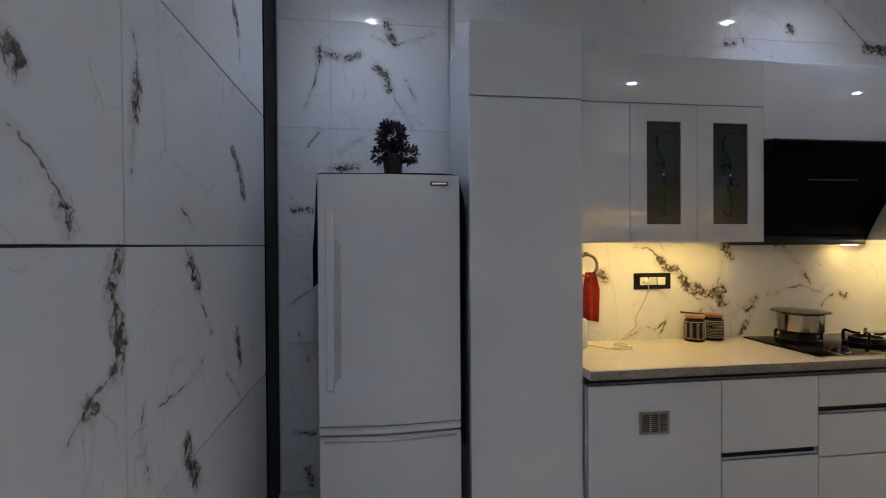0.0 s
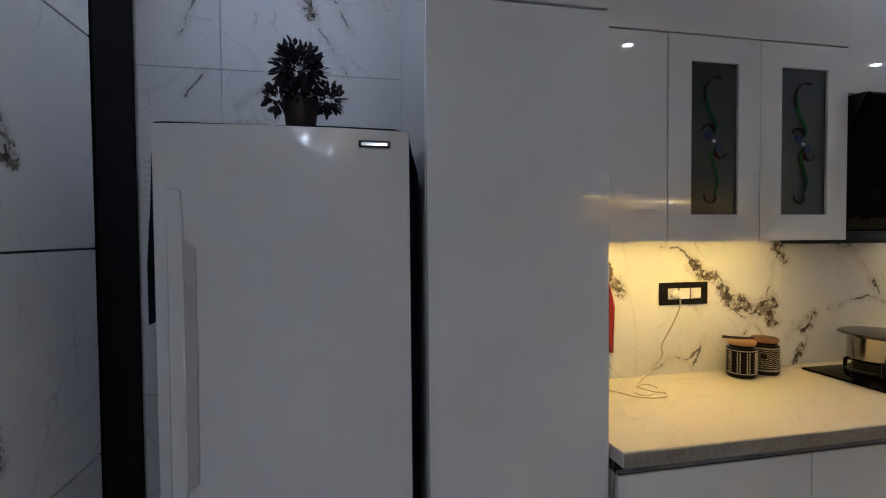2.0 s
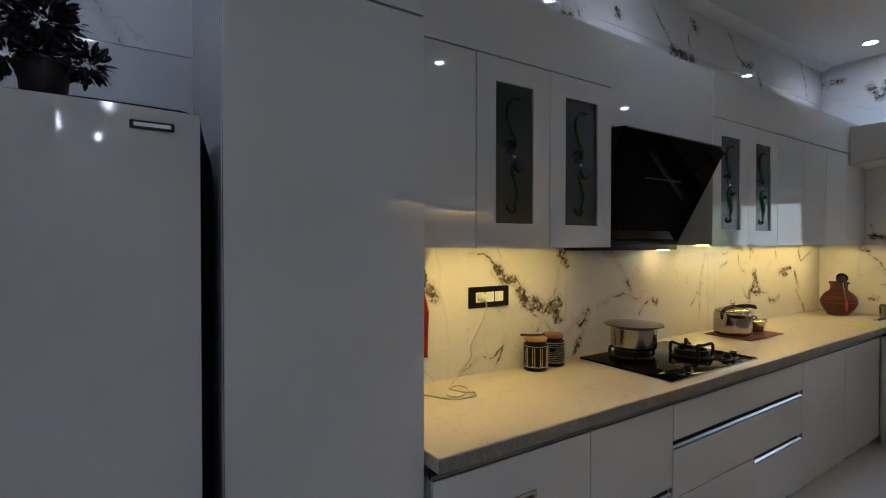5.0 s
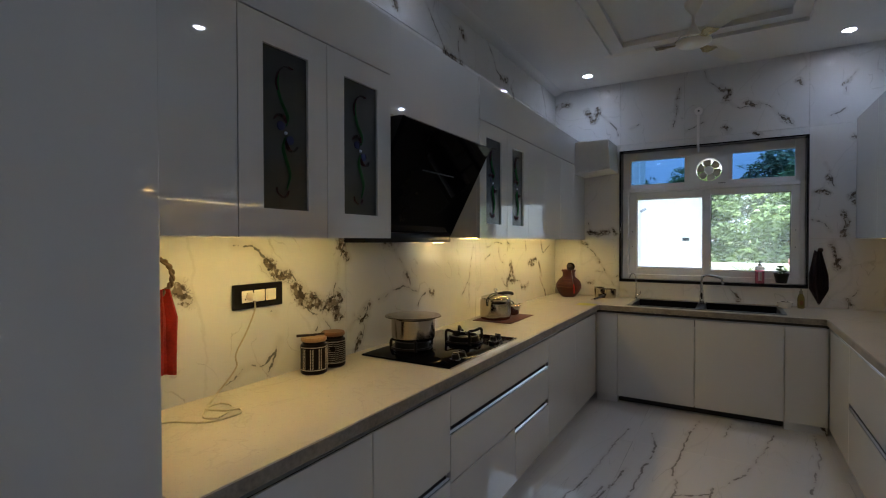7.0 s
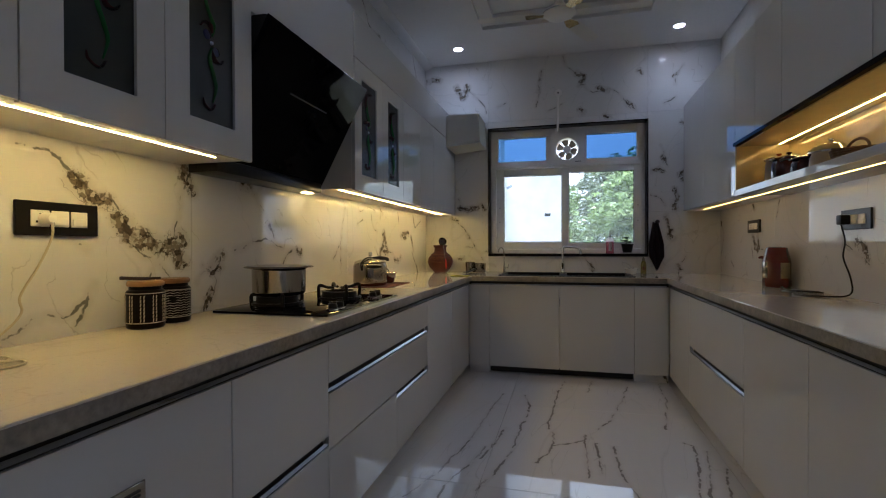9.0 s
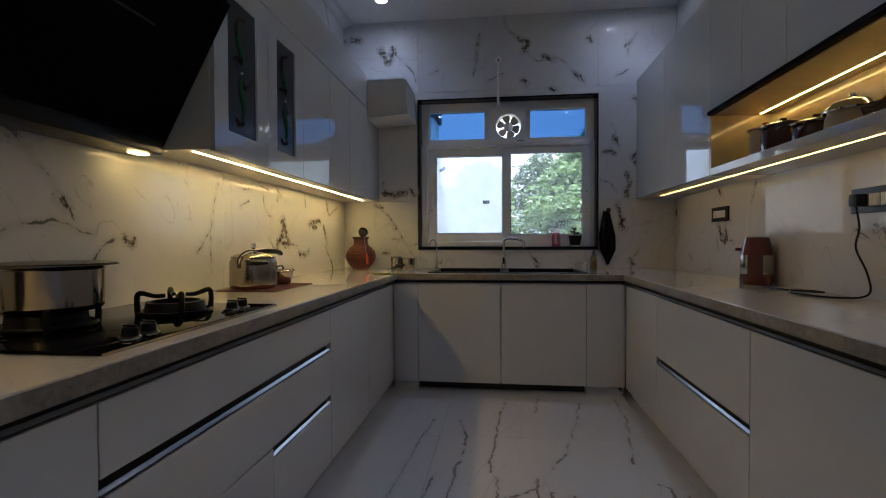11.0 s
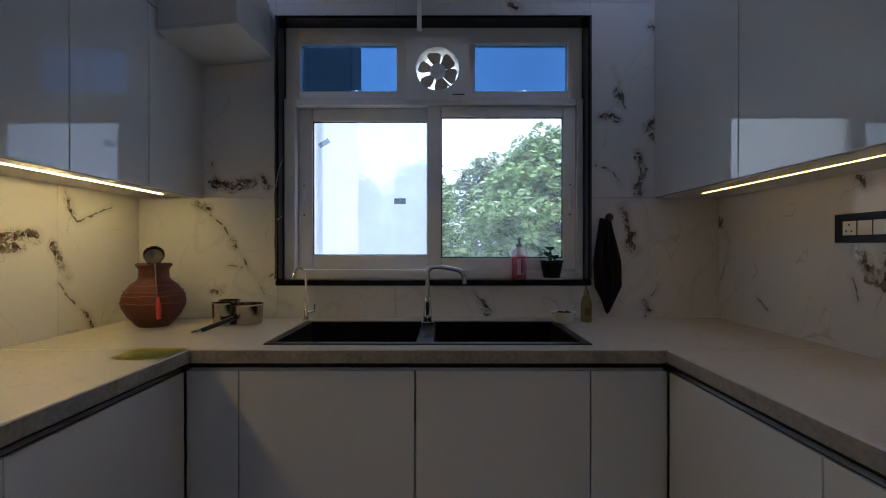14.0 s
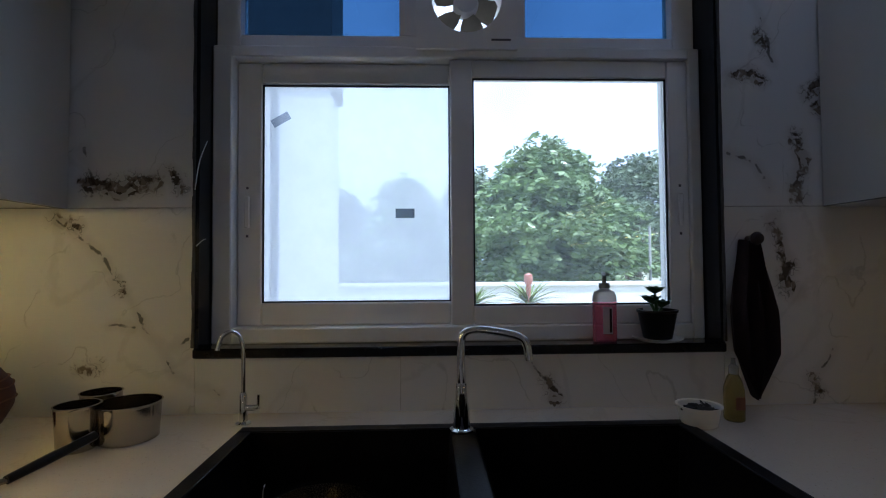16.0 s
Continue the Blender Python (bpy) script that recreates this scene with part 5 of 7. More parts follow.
# dark steel puts the shaded inside of the ladle's cup into its colour
M_CUP_SHADE = brushed("shaded_cup_steel", (0.16, 0.145, 0.13), 0.22)


def beside(near, right, up):
    """A place by the pot: so far towards the room's middle, so far along its front, so high."""
    return Vector((mx - 0.857 * near + 0.514 * right, my - 0.514 * near - 0.857 * right, TOP + up))


lad = thing("ladle", beside(0.07, 0, 0.272), "steel ladle with a red grip and a cup coloured dark for its shaded inside, resting on the clay pot", "ladle")
bm = bmesh.new()
lathe(bm, [(0.0, 0.0), (0.028, 0.002), (0.036, 0.010), (0.039, 0.036), (0.041, 0.038), (0.038, 0.039), (0.035, 0.012), (0.0, 0.005)], (0, 0, 0), 28)
tilt = Vector((0, 0, 1)).rotation_difference(Vector((-0.80, -0.48, 0.36))).to_matrix().to_4x4()
bm.transform(Matrix.Translation(beside(0.045, 0.0, 0.298)) @ tilt)
part("cup", bm, M_CUP_SHADE, lad)
bm = bmesh.new()
tube(bm, [beside(0.09, 0.004, 0.275), beside(0.112, 0.008, 0.20), beside(0.136, 0.014, 0.12)], [0.0028, 0.0028, 0.0028], 8)
part("shank", bm, M_STEEL, lad)
M_REDPL = plain("red_plastic", (0.55, 0.04, 0.025), 0.35)
bm = bmesh.new()
tube(bm, [beside(0.134, 0.014, 0.135), beside(0.140, 0.016, 0.10), beside(0.143, 0.018, 0.045)], [0.005, 0.010, 0.008], 10)
part("grip", bm, M_REDPL, lad)

# steel cups and a gas lighter
def cup(x, y, r0, r1, h, label):
    bm = bmesh.new()
    lathe(bm, [(0.0, 0.0), (r0 * 0.93, 0.0), (r0, 0.003), (r0 * 1.002, 0.006), (r1 * 0.984, h - 0.007), (r1 * 0.985, h - 0.004), (r1 + 0.002, h), (r1 - 0.002, h), (r1 * 0.97, h - 0.006), (r0 * 0.95, 0.006), (0.0, 0.004)], (x, y, TOP), 32)
    return solid("steel_cup", bm, M_STEEL, (x, y, TOP), label, "cup", "steel cups")


cup(5.245, 2.275, 0.040, 0.046, 0.102, "narrow stainless steel tumbler by the clay pot")
cup(5.365, 2.300, 0.042, 0.047, 0.100, "narrow stainless steel tumbler by the clay pot")
cup(5.305, 2.195, 0.066, 0.072, 0.090, "wide stainless steel bowl-shaped cup on the worktop")
lt = thing("gas_lighter", (5.12, 2.24, TOP), "black gas lighter lying on the worktop", "gas lighter")
bm = bmesh.new()
tube(bm, [(5.06, 2.275, TOP + 0.0115), (5.14, 2.250, TOP + 0.023), (5.228, 2.222, TOP + 0.036)], [0.009, 0.011, 0.010], 10)
part("grip", bm, M_BLACKPL, lt)
bm = bmesh.new()
tube(bm, [(5.02, 2.292, TOP + 0.0105), (5.06, 2.275, TOP + 0.011)], 0.006, 8)
part("tip", bm, M_STEEL, lt)
# green cloth
M_GREENCLOTH = plain("green_cloth", (0.30, 0.29, 0.035), 0.95, noise_amt=0.2, scale=90, bump=0.8, bump_scale=400)
bm = bmesh.new()
g = [[bm.verts.new((4.608 + 0.155 * i / 8 + 0.003 * math.sin(j), 2.168 + 0.165 * j / 8 + 0.003 * math.sin(1.7 * i), TOP + 0.0045 + 0.0012 * math.sin(i * 1.1 + j))) for i in range(9)] for j in range(9)]
for j in range(8):
    for i in range(8):
        bm.faces.new((g[j][i], g[j][i + 1], g[j + 1][i + 1], g[j + 1][i]))
bmesh.ops.solidify(bm, geom=bm.faces[:], thickness=0.003)
solid("cleaning_cloth", bm, M_GREENCLOTH, (4.69, 2.25, TOP), "folded olive-green cleaning cloth at the worktop corner", "cloth")


# ---- sink side ----
M_SINK = plain("black_quartz_sink", (0.008, 0.008, 0.009), 0.4, noise_amt=0.4, scale=200, bump=0.2, ior=1.22)
sink = thing("kitchen_sink", (5.1, 1.365, TOP - 0.22), "black double-bowl kitchen sink set in the worktop", "sink")
DY = 1.378
def rect(x0, y0, x1, y1, z):
    return [(x0, y0, z), (x1, y0, z), (x1, y1, z), (x0, y1, z)]


bm = bmesh.new()
for x0, y0, x1, y1, z1 in ((SX0 - 0.008, SY0 - 0.008, SX0 + 0.028, SY1 + 0.008, TOP + 0.005), (SX1 - 0.028, SY0 - 0.008, SX1 + 0.008, SY1 + 0.008, TOP + 0.005), (SX0 + 0.0285, SY0 - 0.008, SX1 - 0.0285, SY0 + 0.028, TOP + 0.005), (SX0 + 0.0285, SY1 - 0.028, SX1 - 0.0285, SY1 + 0.008, TOP + 0.005)):
    bx(bm, x0, y0, TOP + 0.0005, x1, y1, z1, 0.002)
part("rim", bm, M_SINK, sink)
for y0, y1 in ((SY0 + 0.024, DY - 0.032), (DY + 0.032, SY1 - 0.024)):
    x0, x1 = SX0 + 0.024, SX1 - 0.024
    bm = bmesh.new()
    loops = []
    for z, s in ((TOP + 0.001, 0.0), (TOP - 0.18, 0.012), (TOP - 0.205, 0.035), (TOP - 0.21, 0.12)):
        loops.append([bm.verts.new(c) for c in rect(x0 + s, y0 + s, x1 - s, y1 - s, z)])
    for a, b in zip(loops, loops[1:]):
        for i in range(4):
            bm.faces.new((a[i], a[(i + 1) % 4], b[(i + 1) % 4], b[i]))
    bm.faces.new(loops[-1])
    bmesh.ops.solidify(bm, geom=bm.faces[:], thickness=-0.006)
    bw = part("bowl", bm, M_SINK, sink)
    bm = bmesh.new()
    lathe(bm, [(0.0, 0.0), (0.042, 0.0), (0.044, 0.003), (0.030, 0.004), (0.0, 0.002)], ((x0 + x1) / 2, (y0 + y1) / 2, TOP - 0.2095), 24)
    part("drain", bm, M_STEEL, bw, "steel drain")
part("divider", box(SX0 + 0.028, DY - 0.034, TOP - 0.05, SX1 - 0.028, DY + 0.034, TOP - 0.004, 0.006, 2), M_SINK, sink)

tap = thing("mixer_tap", (5.318, DY + 0.004, TOP), "tall chrome mixer tap with a curved square spout", "tap")
bm = bmesh.new()
lathe(bm, [(0.030, 0.0), (0.030, 0.006), (0.022, 0.010), (0.021, 0.055), (0.016, 0.085), (0.014, 0.125), (0.0105, 0.13)], (5.318, DY + 0.004, TOP), 24)
part("body", bm, M_CHROME, tap)
bm = bmesh.new()
ty = DY + 0.004
tube(bm, [(5.318, ty, TOP + 0.12), (5.318, ty, TOP + 0.22), (5.317, ty - 0.006, TOP + 0.258), (5.312, ty - 0.035, TOP + 0.272), (5.300, ty - 0.09, TOP + 0.268), (5.288, ty - 0.142, TOP + 0.256), (5.283, ty - 0.160, TOP + 0.236), (5.281, ty - 0.166, TOP + 0.195)], [0.0115, 0.0105, 0.0105, 0.0105, 0.0105, 0.0105, 0.0105, 0.011], 14)
part("spout", bm, M_CHROME, tap)
bm = bmesh.new()
tube(bm, [(5.298, ty, TOP + 0.045), (5.292, ty, TOP + 0.08), (5.294, ty, TOP + 0.105)], [0.006, 0.009, 0.006], 10)
part("lever", bm, M_BLACKPL, tap)
tap.scale.z = 0.93

ro = thing("filter_tap", (5.40, 1.955, TOP), "slim chrome drinking-water tap with a hooked spout", "tap")
bm = bmesh.new()
lathe(bm, [(0.020, 0.0), (0.020, 0.004), (0.011, 0.008), (0.010, 0.085), (0.007, 0.09)], (5.40, 1.955, TOP), 18)
part("body", bm, M_CHROME, ro)
bm = bmesh.new()
tube(bm, [(5.40, 1.955, TOP + 0.08), (5.40, 1.956, TOP + 0.20), (5.395, 1.962, TOP + 0.245), (5.385, 1.982, TOP + 0.265), (5.375, 2.002, TOP + 0.252), (5.37, 2.012, TOP + 0.215)], 0.006, 10)
part("spout", bm, M_CHROME, ro)
bm = bmesh.new()
tube(bm, [(5.40, 1.95, TOP + 0.045), (5.396, 1.925, TOP + 0.047), (5.394, 1.912, TOP + 0.050)], [0.008, 0.009, 0.007], 10)
tube(bm, [(5.394, 1.915, TOP + 0.052), (5.393, 1.913, TOP + 0.085)], 0.004, 8)
part("lever", bm, M_CHROME, ro)
ro.scale.z = 0.925

pan = thing("steel_pan", (5.11, 1.70, TOP - 0.203), "steel pan with a loop handle lying in the sink", "pan")
bm = bmesh.new()
lathe(bm, [(0.0, 0.0), (0.085, 0.0), (0.10, 0.012), (0.112, 0.075), (0.116, 0.077), (0.109, 0.076), (0.096, 0.014), (0.0, 0.004)], (5.11, 1.70, TOP - 0.2035), 32)
part("vessel", bm, M_STEEL, pan)
bm = bmesh.new()
tube(bm, [(5.13 + 0.028 * math.cos(t), 1.822 + 0.006 * math.sin(t), TOP - 0.128 + 0.028 * math.sin(t)) for t in [math.pi * i / 8 - 0.2 for i in range(10)]], 0.0035, 8)
part("handle", bm, M_STEEL, pan)
pan.location.x += 0.06
pan.scale.z = 1.3

M_TUB = plain("white_plastic", (0.72, 0.71, 0.68), 0.4, noise_amt=0.06)
tub = thing("scrubber_tub", (5.33, 0.735, TOP), "white plastic tub holding a black scrubber", "tub")
bm = bmesh.new()
lathe(bm, [(0.0, 0.0), (0.046, 0.0), (0.050, 0.004), (0.060, 0.052), (0.066, 0.054), (0.066, 0.058), (0.058, 0.056), (0.047, 0.008), (0.0, 0.006)], (5.33, 0.735, TOP), 32)
part("dish", bm, M_TUB, tub)
bm = bmesh.new()
for i in range(60):
    a, r = rnd.uniform(0, 6.28), rnd.uniform(0, 0.034)
    p = Vector((5.33 + r * math.cos(a), 0.735 + r * math.sin(a), TOP + rnd.uniform(0.03, 0.056)))
    tube(bm, [p, p + Vector((rnd.gauss(0, 0.012), rnd.gauss(0, 0.012), rnd.gauss(0, 0.004))), p + Vector((rnd.gauss(0, 0.016), rnd.gauss(0, 0.016), rnd.gauss(0, 0.005)))], 0.003, 4)
part("scrubber", bm, M_DARK, tub)
tub.scale = (0.85, 0.85, 0.9)
tub.location.y += 0.03
M_SOAP = plain("yellow_detergent", (0.50, 0.42, 0.14), 0.12, trans=0.8, ior=1.36)
M_CAPCLEAR = plain("clear_cap", (0.55, 0.56, 0.52), 0.2, trans=0.6)
soap = thing("detergent_bottle", (5.36, 0.632, TOP), "yellow dish detergent in a clear bottle", "bottle")
bm = bmesh.new()
lathe(bm, [(0.0, 0.0), (0.026, 0.0), (0.029, 0.004), (0.029, 0.085), (0.022, 0.112), (0.013, 0.128), (0.0, 0.128)], (5.36, 0.632, TOP), 22)
part("bottle", bm, M_SOAP, soap)
bm = bmesh.new()
lathe(bm, [(0.014, 0.1285), (0.014, 0.150), (0.007, 0.155), (0.006, 0.172), (0.0, 0.173)], (5.36, 0.632, TOP), 18)
part("cap", bm, M_CAPCLEAR, soap)
part("label", box(5.3285, 0.618, TOP + 0.035, 5.3305, 0.646, TOP + 0.070), M_CLAYLINE, soap)
soap.location.y += 0.02
soap.scale = (0.88, 0.88, 0.95)

# dark cloth on a wooden hook
M_DARKCLOTH = plain("dark_maroon_cloth", (0.040, 0.022, 0.026), 0.95, noise_amt=0.5, scale=30, bump=0.8, bump_scale=250)
hook = thing("wall_hook", (5.47, 0.515, 1.33), "round brown wooden hook on the wall", "hook")
bm = bmesh.new()
lathe(bm, [(0.0, -0.055), (0.014, -0.052), (0.020, -0.042), (0.016, -0.03), (0.010, -0.022), (0.010, -0.001)], (X_E, 0.515, 1.352), 18, 'X')
part("peg", bm, M_DARKPOT, hook)
bm = bmesh.new()
rows = []
for k in range(19):
    f = k / 18
    z = 1.345 - 0.45 * f
    w0 = 0.024 + 0.042 * min(1, f * 2.2)
    if f > 0.72:
        w0 *= max(0.10, 1 - (f - 0.72) * 3.2)
    c = 0.530 - 0.008 * f
    rows.append([bm.verts.new((X_E - 0.030 - 0.020 * math.sin(i * 1.5 + 0.15 * k), c + w0 * (i / 6 - 1), z - 0.006 * math.sin(i))) for i in range(13)])
for a, b in zip(rows, rows[1:]):
    for i in range(12):
        bm.faces.new((a[i], a[i + 1], b[i + 1], b[i]))
bmesh.ops.solidify(bm, geom=bm.faces[:], thickness=0.01)
solid("kitchen_cloth", bm, M_DARKCLOTH, (X_E - 0.03, 0.52, 0.9), "dark maroon kitchen cloth hanging from a hook", "cloth")

# things on the sill
SILL = WZ0 + 0.0165
M_PINK = plain("pink_liquid_soap", (0.92, 0.30, 0.42), 0.12, trans=0.75, ior=1.36)
M_MILKY = plain("milky_plastic", (0.72, 0.70, 0.72), 0.3, trans=0.5)
M_PUMP = plain("grey_green_pump", (0.22, 0.24, 0.20), 0.35)
hw = thing("hand_wash_bottle", (5.525, 0.935, SILL), "pump bottle half full of pink hand wash on the sill", "bottle")
def oval(bm, prof, c, rx, ry, seg=24):
    s = len(bm.verts)
    lathe(bm, prof, (0, 0, 0), seg)
    for v in list(bm.verts)[s:]:
        v.co = Vector((c[0] + v.co.x * rx, c[1] + v.co.y * ry, c[2] + v.co.z))
    return bm


part("liquid", oval(bmesh.new(), [(0.0, 0.0), (0.95, 0.0), (1.0, 0.005), (1.0, 0.118), (0.0, 0.118)], (5.525, 0.935, SILL), 0.022, 0.036), M_PINK, hw)
part("bottle", oval(bmesh.new(), [(1.0, 0.1185), (1.0, 0.135), (0.8, 0.150), (0.42, 0.156), (0.40, 0.160), (0.0, 0.160)], (5.525, 0.935, SILL), 0.022, 0.036), M_MILKY, hw)
part("label", box(5.5015, 0.920, SILL + 0.025, 5.5030, 0.948, SILL + 0.105), M_MILKY, hw, "pale paper label")
part("label_bar", box(5.5000, 0.9225, SILL + 0.030, 5.5012, 0.9290, SILL + 0.100), M_DARK, hw, "dark unreadable label print")
bm = bmesh.new()
lathe(bm, [(0.016, 0.160), (0.016, 0.174), (0.007, 0.176), (0.006, 0.200), (0.0, 0.201)], (5.525, 0.935, SILL), 16)
bx(bm, 5.498, 0.929, SILL + 0.196, 5.532, 0.941, SILL + 0.206, 0.002)
part("pump", bm, M_PUMP, hw)
M_SUCC = plain("succulent_leaf", (0.035, 0.10, 0.03), 0.4, noise_amt=0.4, scale=50)
sp = thing("succulent_pot", (5.525, 0.775, SILL), "small green succulent in a black pot with a white saucer", "plant")
bm = bmesh.new()
lathe(bm, [(0.0, 0.0), (0.042, 0.0), (0.058, 0.007), (0.060, 0.010), (0.050, 0.008), (0.0, 0.004)], (5.525, 0.775, SILL), 28)
part("saucer", bm, M_TUB, sp, "white saucer")
bm = bmesh.new()
lathe(bm, [(0.030, 0.0065), (0.034, 0.009), (0.046, 0.076), (0.049, 0.078), (0.049, 0.084), (0.043, 0.084), (0.042, 0.07), (0.0, 0.068)], (5.525, 0.775, SILL), 24)
part("pot", bm, M_BLACKPL, sp)
bm = bmesh.new()
for cxx, cyy, czz, n in ((5.525, 0.79, 0.10, 9), (5.52, 0.782, 0.125, 8), (5.53, 0.76, 0.088, 7)):
    tube(bm, [(5.525, 0.775, SILL + 0.068), (cxx, cyy, SILL + czz)], 0.004, 6)
    for i in range(n):
        a = i * 2.4
        leaf_shape(bm, (cxx, cyy, SILL + czz), (math.cos(a), math.sin(a), 0.5), (0, 0, 1), 0.034, 0.026, -0.2)
part("leaves", bm, M_SUCC, sp)
sp.scale = (1.2, 1.2, 1.12)

# exhaust fan in the transom
fan = thing("exhaust_fan", (5.56, 1.34, 1.952), "cream square exhaust fan fitted in the window transom", "exhaust fan")
EC = (1.34, 2.100)
M_FANBEIGE = plain("aged_beige_plastic", (0.32, 0.29, 0.24), 0.35, noise_amt=0.15)
bm = bmesh.new()
seg = 32
hw_ = 0.156
inner, outer, back_i, back_o = [], [], [], []
for i in range(seg):
    a = 2 * math.pi * i / seg
    ca, sa = math.cos(a), math.sin(a)
    m_ = hw_ / max(abs(ca), abs(sa))
    outer.append(bm.verts.new((5.545, EC[0] + m_ * ca, EC[1] + m_ * sa)))
    inner.append(bm.verts.new((5.540, EC[0] + 0.108 * ca, EC[1] + 0.108 * sa)))
    back_i.append(bm.verts.new((5.66, EC[0] + 0.104 * ca, EC[1] + 0.104 * sa)))
    back_o.append(bm.verts.new((5.600, EC[0] + m_ * ca, EC[1] + m_ * sa)))
for i in range(seg):
    j = (i + 1) % seg
    for A, B in ((outer, inner), (inner, back_i), (back_o, outer)):
        bm.faces.new((A[i], A[j], B[j], B[i]))
part("frame", bm, M_UPVC, fan)
bm = bmesh.new()
lathe(bm, [(0.0, -0.012), (0.034, -0.010), (0.040, 0.0), (0.040, 0.03)], (5.572, EC[0], EC[1]), 24, 'X')
part("hub", bm, M_UPVC, fan)
for k in range(6):
    a = 2 * math.pi * k / 6 + 0.3
    bm = bmesh.new()
    pts = []
    for rr, wd, tw in ((0.036, 0.016, 0.010), (0.060, 0.030, 0.012), (0.085, 0.036, 0.012), (0.098, 0.022, 0.010)):
        c = Vector((0, EC[0] + rr * math.cos(a), EC[1] + rr * math.sin(a)))
        t = Vector((0, -math.sin(a), math.cos(a)))
        pts.append((bm.verts.new(c + t * wd + Vector((5.585 + tw, 0, 0))), bm.verts.new(c - t * wd + Vector((5.585 - tw, 0, 0)))))
    for p, q in zip(pts, pts[1:]):
        bm.faces.new((p[0], p[1], q[1], q[0]))
    bmesh.ops.solidify(bm, geom=bm.faces[:], thickness=0.002)
    part("blade", bm, M_FANBEIGE, fan)
for k in range(4):
    a = math.pi * k / 2 + 0.75
    bm = bmesh.new()
    tube(bm, [(5.63, EC[0] + 0.03 * math.cos(a), EC[1] + 0.03 * math.sin(a)), (5.63, EC[0] + 0.104 * math.cos(a), EC[1] + 0.104 * math.sin(a))], 0.004, 6)
    part("strut", bm, M_DARK, fan)
part("badge", box(5.5415, 1.205, 1.968, 5.5445, 1.265, 1.974), M_LOGO, fan, "small dark badge")

# conduit and round cover over the window
cd = thing("cable_conduit", (X_E, 1.428, 2.29), "white conduit with a round junction cover above the window", "conduit")
part("pipe", box(X_E - 0.016, 1.417, 2.26, X_E - 0.0005, 1.439, 2.645, 0.004), M_UPVC, cd)
bm = bmesh.new()
lathe(bm, [(0.0, -0.022), (0.030, -0.020), (0.036, -0.012), (0.036, -0.0005)], (X_E, 1.424, 2.645), 24, 'X')
part("cover", bm, M_UPVC, cd)
bm = bmesh.new()
lathe(bm, [(0.0, -0.026), (0.008, -0.026), (0.009, -0.0225)], (X_E, 1.424, 2.645), 12, 'X')
part("screw", bm, M_LOGO, cd)

# sash grips, tape and sticker
for y in (FY1 - 0.090, FY0 + 0.066):
    x = GX + 0.0058 if y > 1.4 else GX - 0.0292
    part("sash_grip", box(x - 0.008, y - 0.008, 1.40, x - 0.0002, y + 0.008, 1.50, 0.003), M_UPVC, sl if y > 1.4 else sr, "slim sash grip")
    for z in (1.375, 1.525):
        part("screw_cap", box(x - 0.002, y - 0.004, z - 0.004, x - 0.0002, y + 0.004, z + 0.004, 0.001), M_LOGO, sl if y > 1.4 else sr)
bm = box(-0.001, -0.030, -0.013, 0.001, 0.030, 0.013)
bm.transform(pose(GX + 0.0165, 1.925, 1.744, -30, 0, 0))
part("tape", bm, pane_glass("clear_tape", (0.66, 0.68, 0.72)), sl, "scrap of clear tape")
part("sticker", box(GX + 0.0165, 1.505, 1.431, GX + 0.0182, 1.565, 1.461), pane_glass("grey_film", (0.42, 0.44, 0.48)), sl, "small grey sticker")
for pts in ([(X_E - 0.010, 2.125, 1.50), (X_E - 0.016, 2.11, 1.58), (X_E - 0.012, 2.09, 1.64)], [(X_E - 0.010, 2.12, 1.34), (X_E - 0.018, 2.10, 1.355), (X_E - 0.016, 2.09, 1.36)]):
    bm = bmesh.new()
    tube(bm, pts, 0.0015, 5)
    part("loose_thread", bm, M_TUB, window, "loose white thread")

# ---- far worktop ----
M_REDGLOSS = plain("dark_red_gloss", (0.085, 0.008, 0.008), 0.14, coat=0.4)
kx, ky = 4.045, 0.056
ket = thing("electric_kettle", (kx, ky, TOP), "dark red electric kettle with brushed steel panels", "kettle")
bm = bmesh.new()
lathe(bm, [(0.0, 0.0), (0.084, 0.0), (0.088, 0.006), (0.088, 0.040), (0.086, 0.05), (0.086, 0.15), (0.084, 0.165), (0.066, 0.232), (0.064, 0.240), (0.050, 0.245), (0.0, 0.246)], (kx, ky, TOP), 40)
kb = part("body", bm, M_REDGLOSS, ket)
for a0, a1 in ((1.30, 2.12), (3.04, 3.86), (5.2, 6.0)):
    bm = bmesh.new()
    n = 8
    g0 = []
    for i in range(n + 1):
        a = a0 + (a1 - a0) * i / n
        g0.append([bm.verts.new((kx + r * math.cos(a), ky + r * math.sin(a), TOP + z)) for z, r in ((0.055, 0.0866), (0.058, 0.0885), (0.147, 0.0885), (0.150, 0.0866))])
    for p, q in zip(g0, g0[1:]):
        for i in range(3):
            bm.faces.new((p[i], p[i + 1], q[i + 1], q[i]))
    part("steel_panel", bm, M_STEEL, kb, "brushed steel panel")
bm = bmesh.new()
tube(bm, [(kx + 0.042, ky + 0.053, TOP + 0.175), (kx + 0.060, ky + 0.076, TOP + 0.18), (kx + 0.070, ky + 0.088, TOP + 0.176)], [0.012, 0.009, 0.007], 10)
part("spout", bm, M_REDGLOSS, ket)
ket.scale = (0.89, 0.89, 1.03)
kc = thing("kettle_cord", (3.7, 0.05, TOP), "black power cord from the kettle to the socket", "power cord")
bm = bmesh.new()
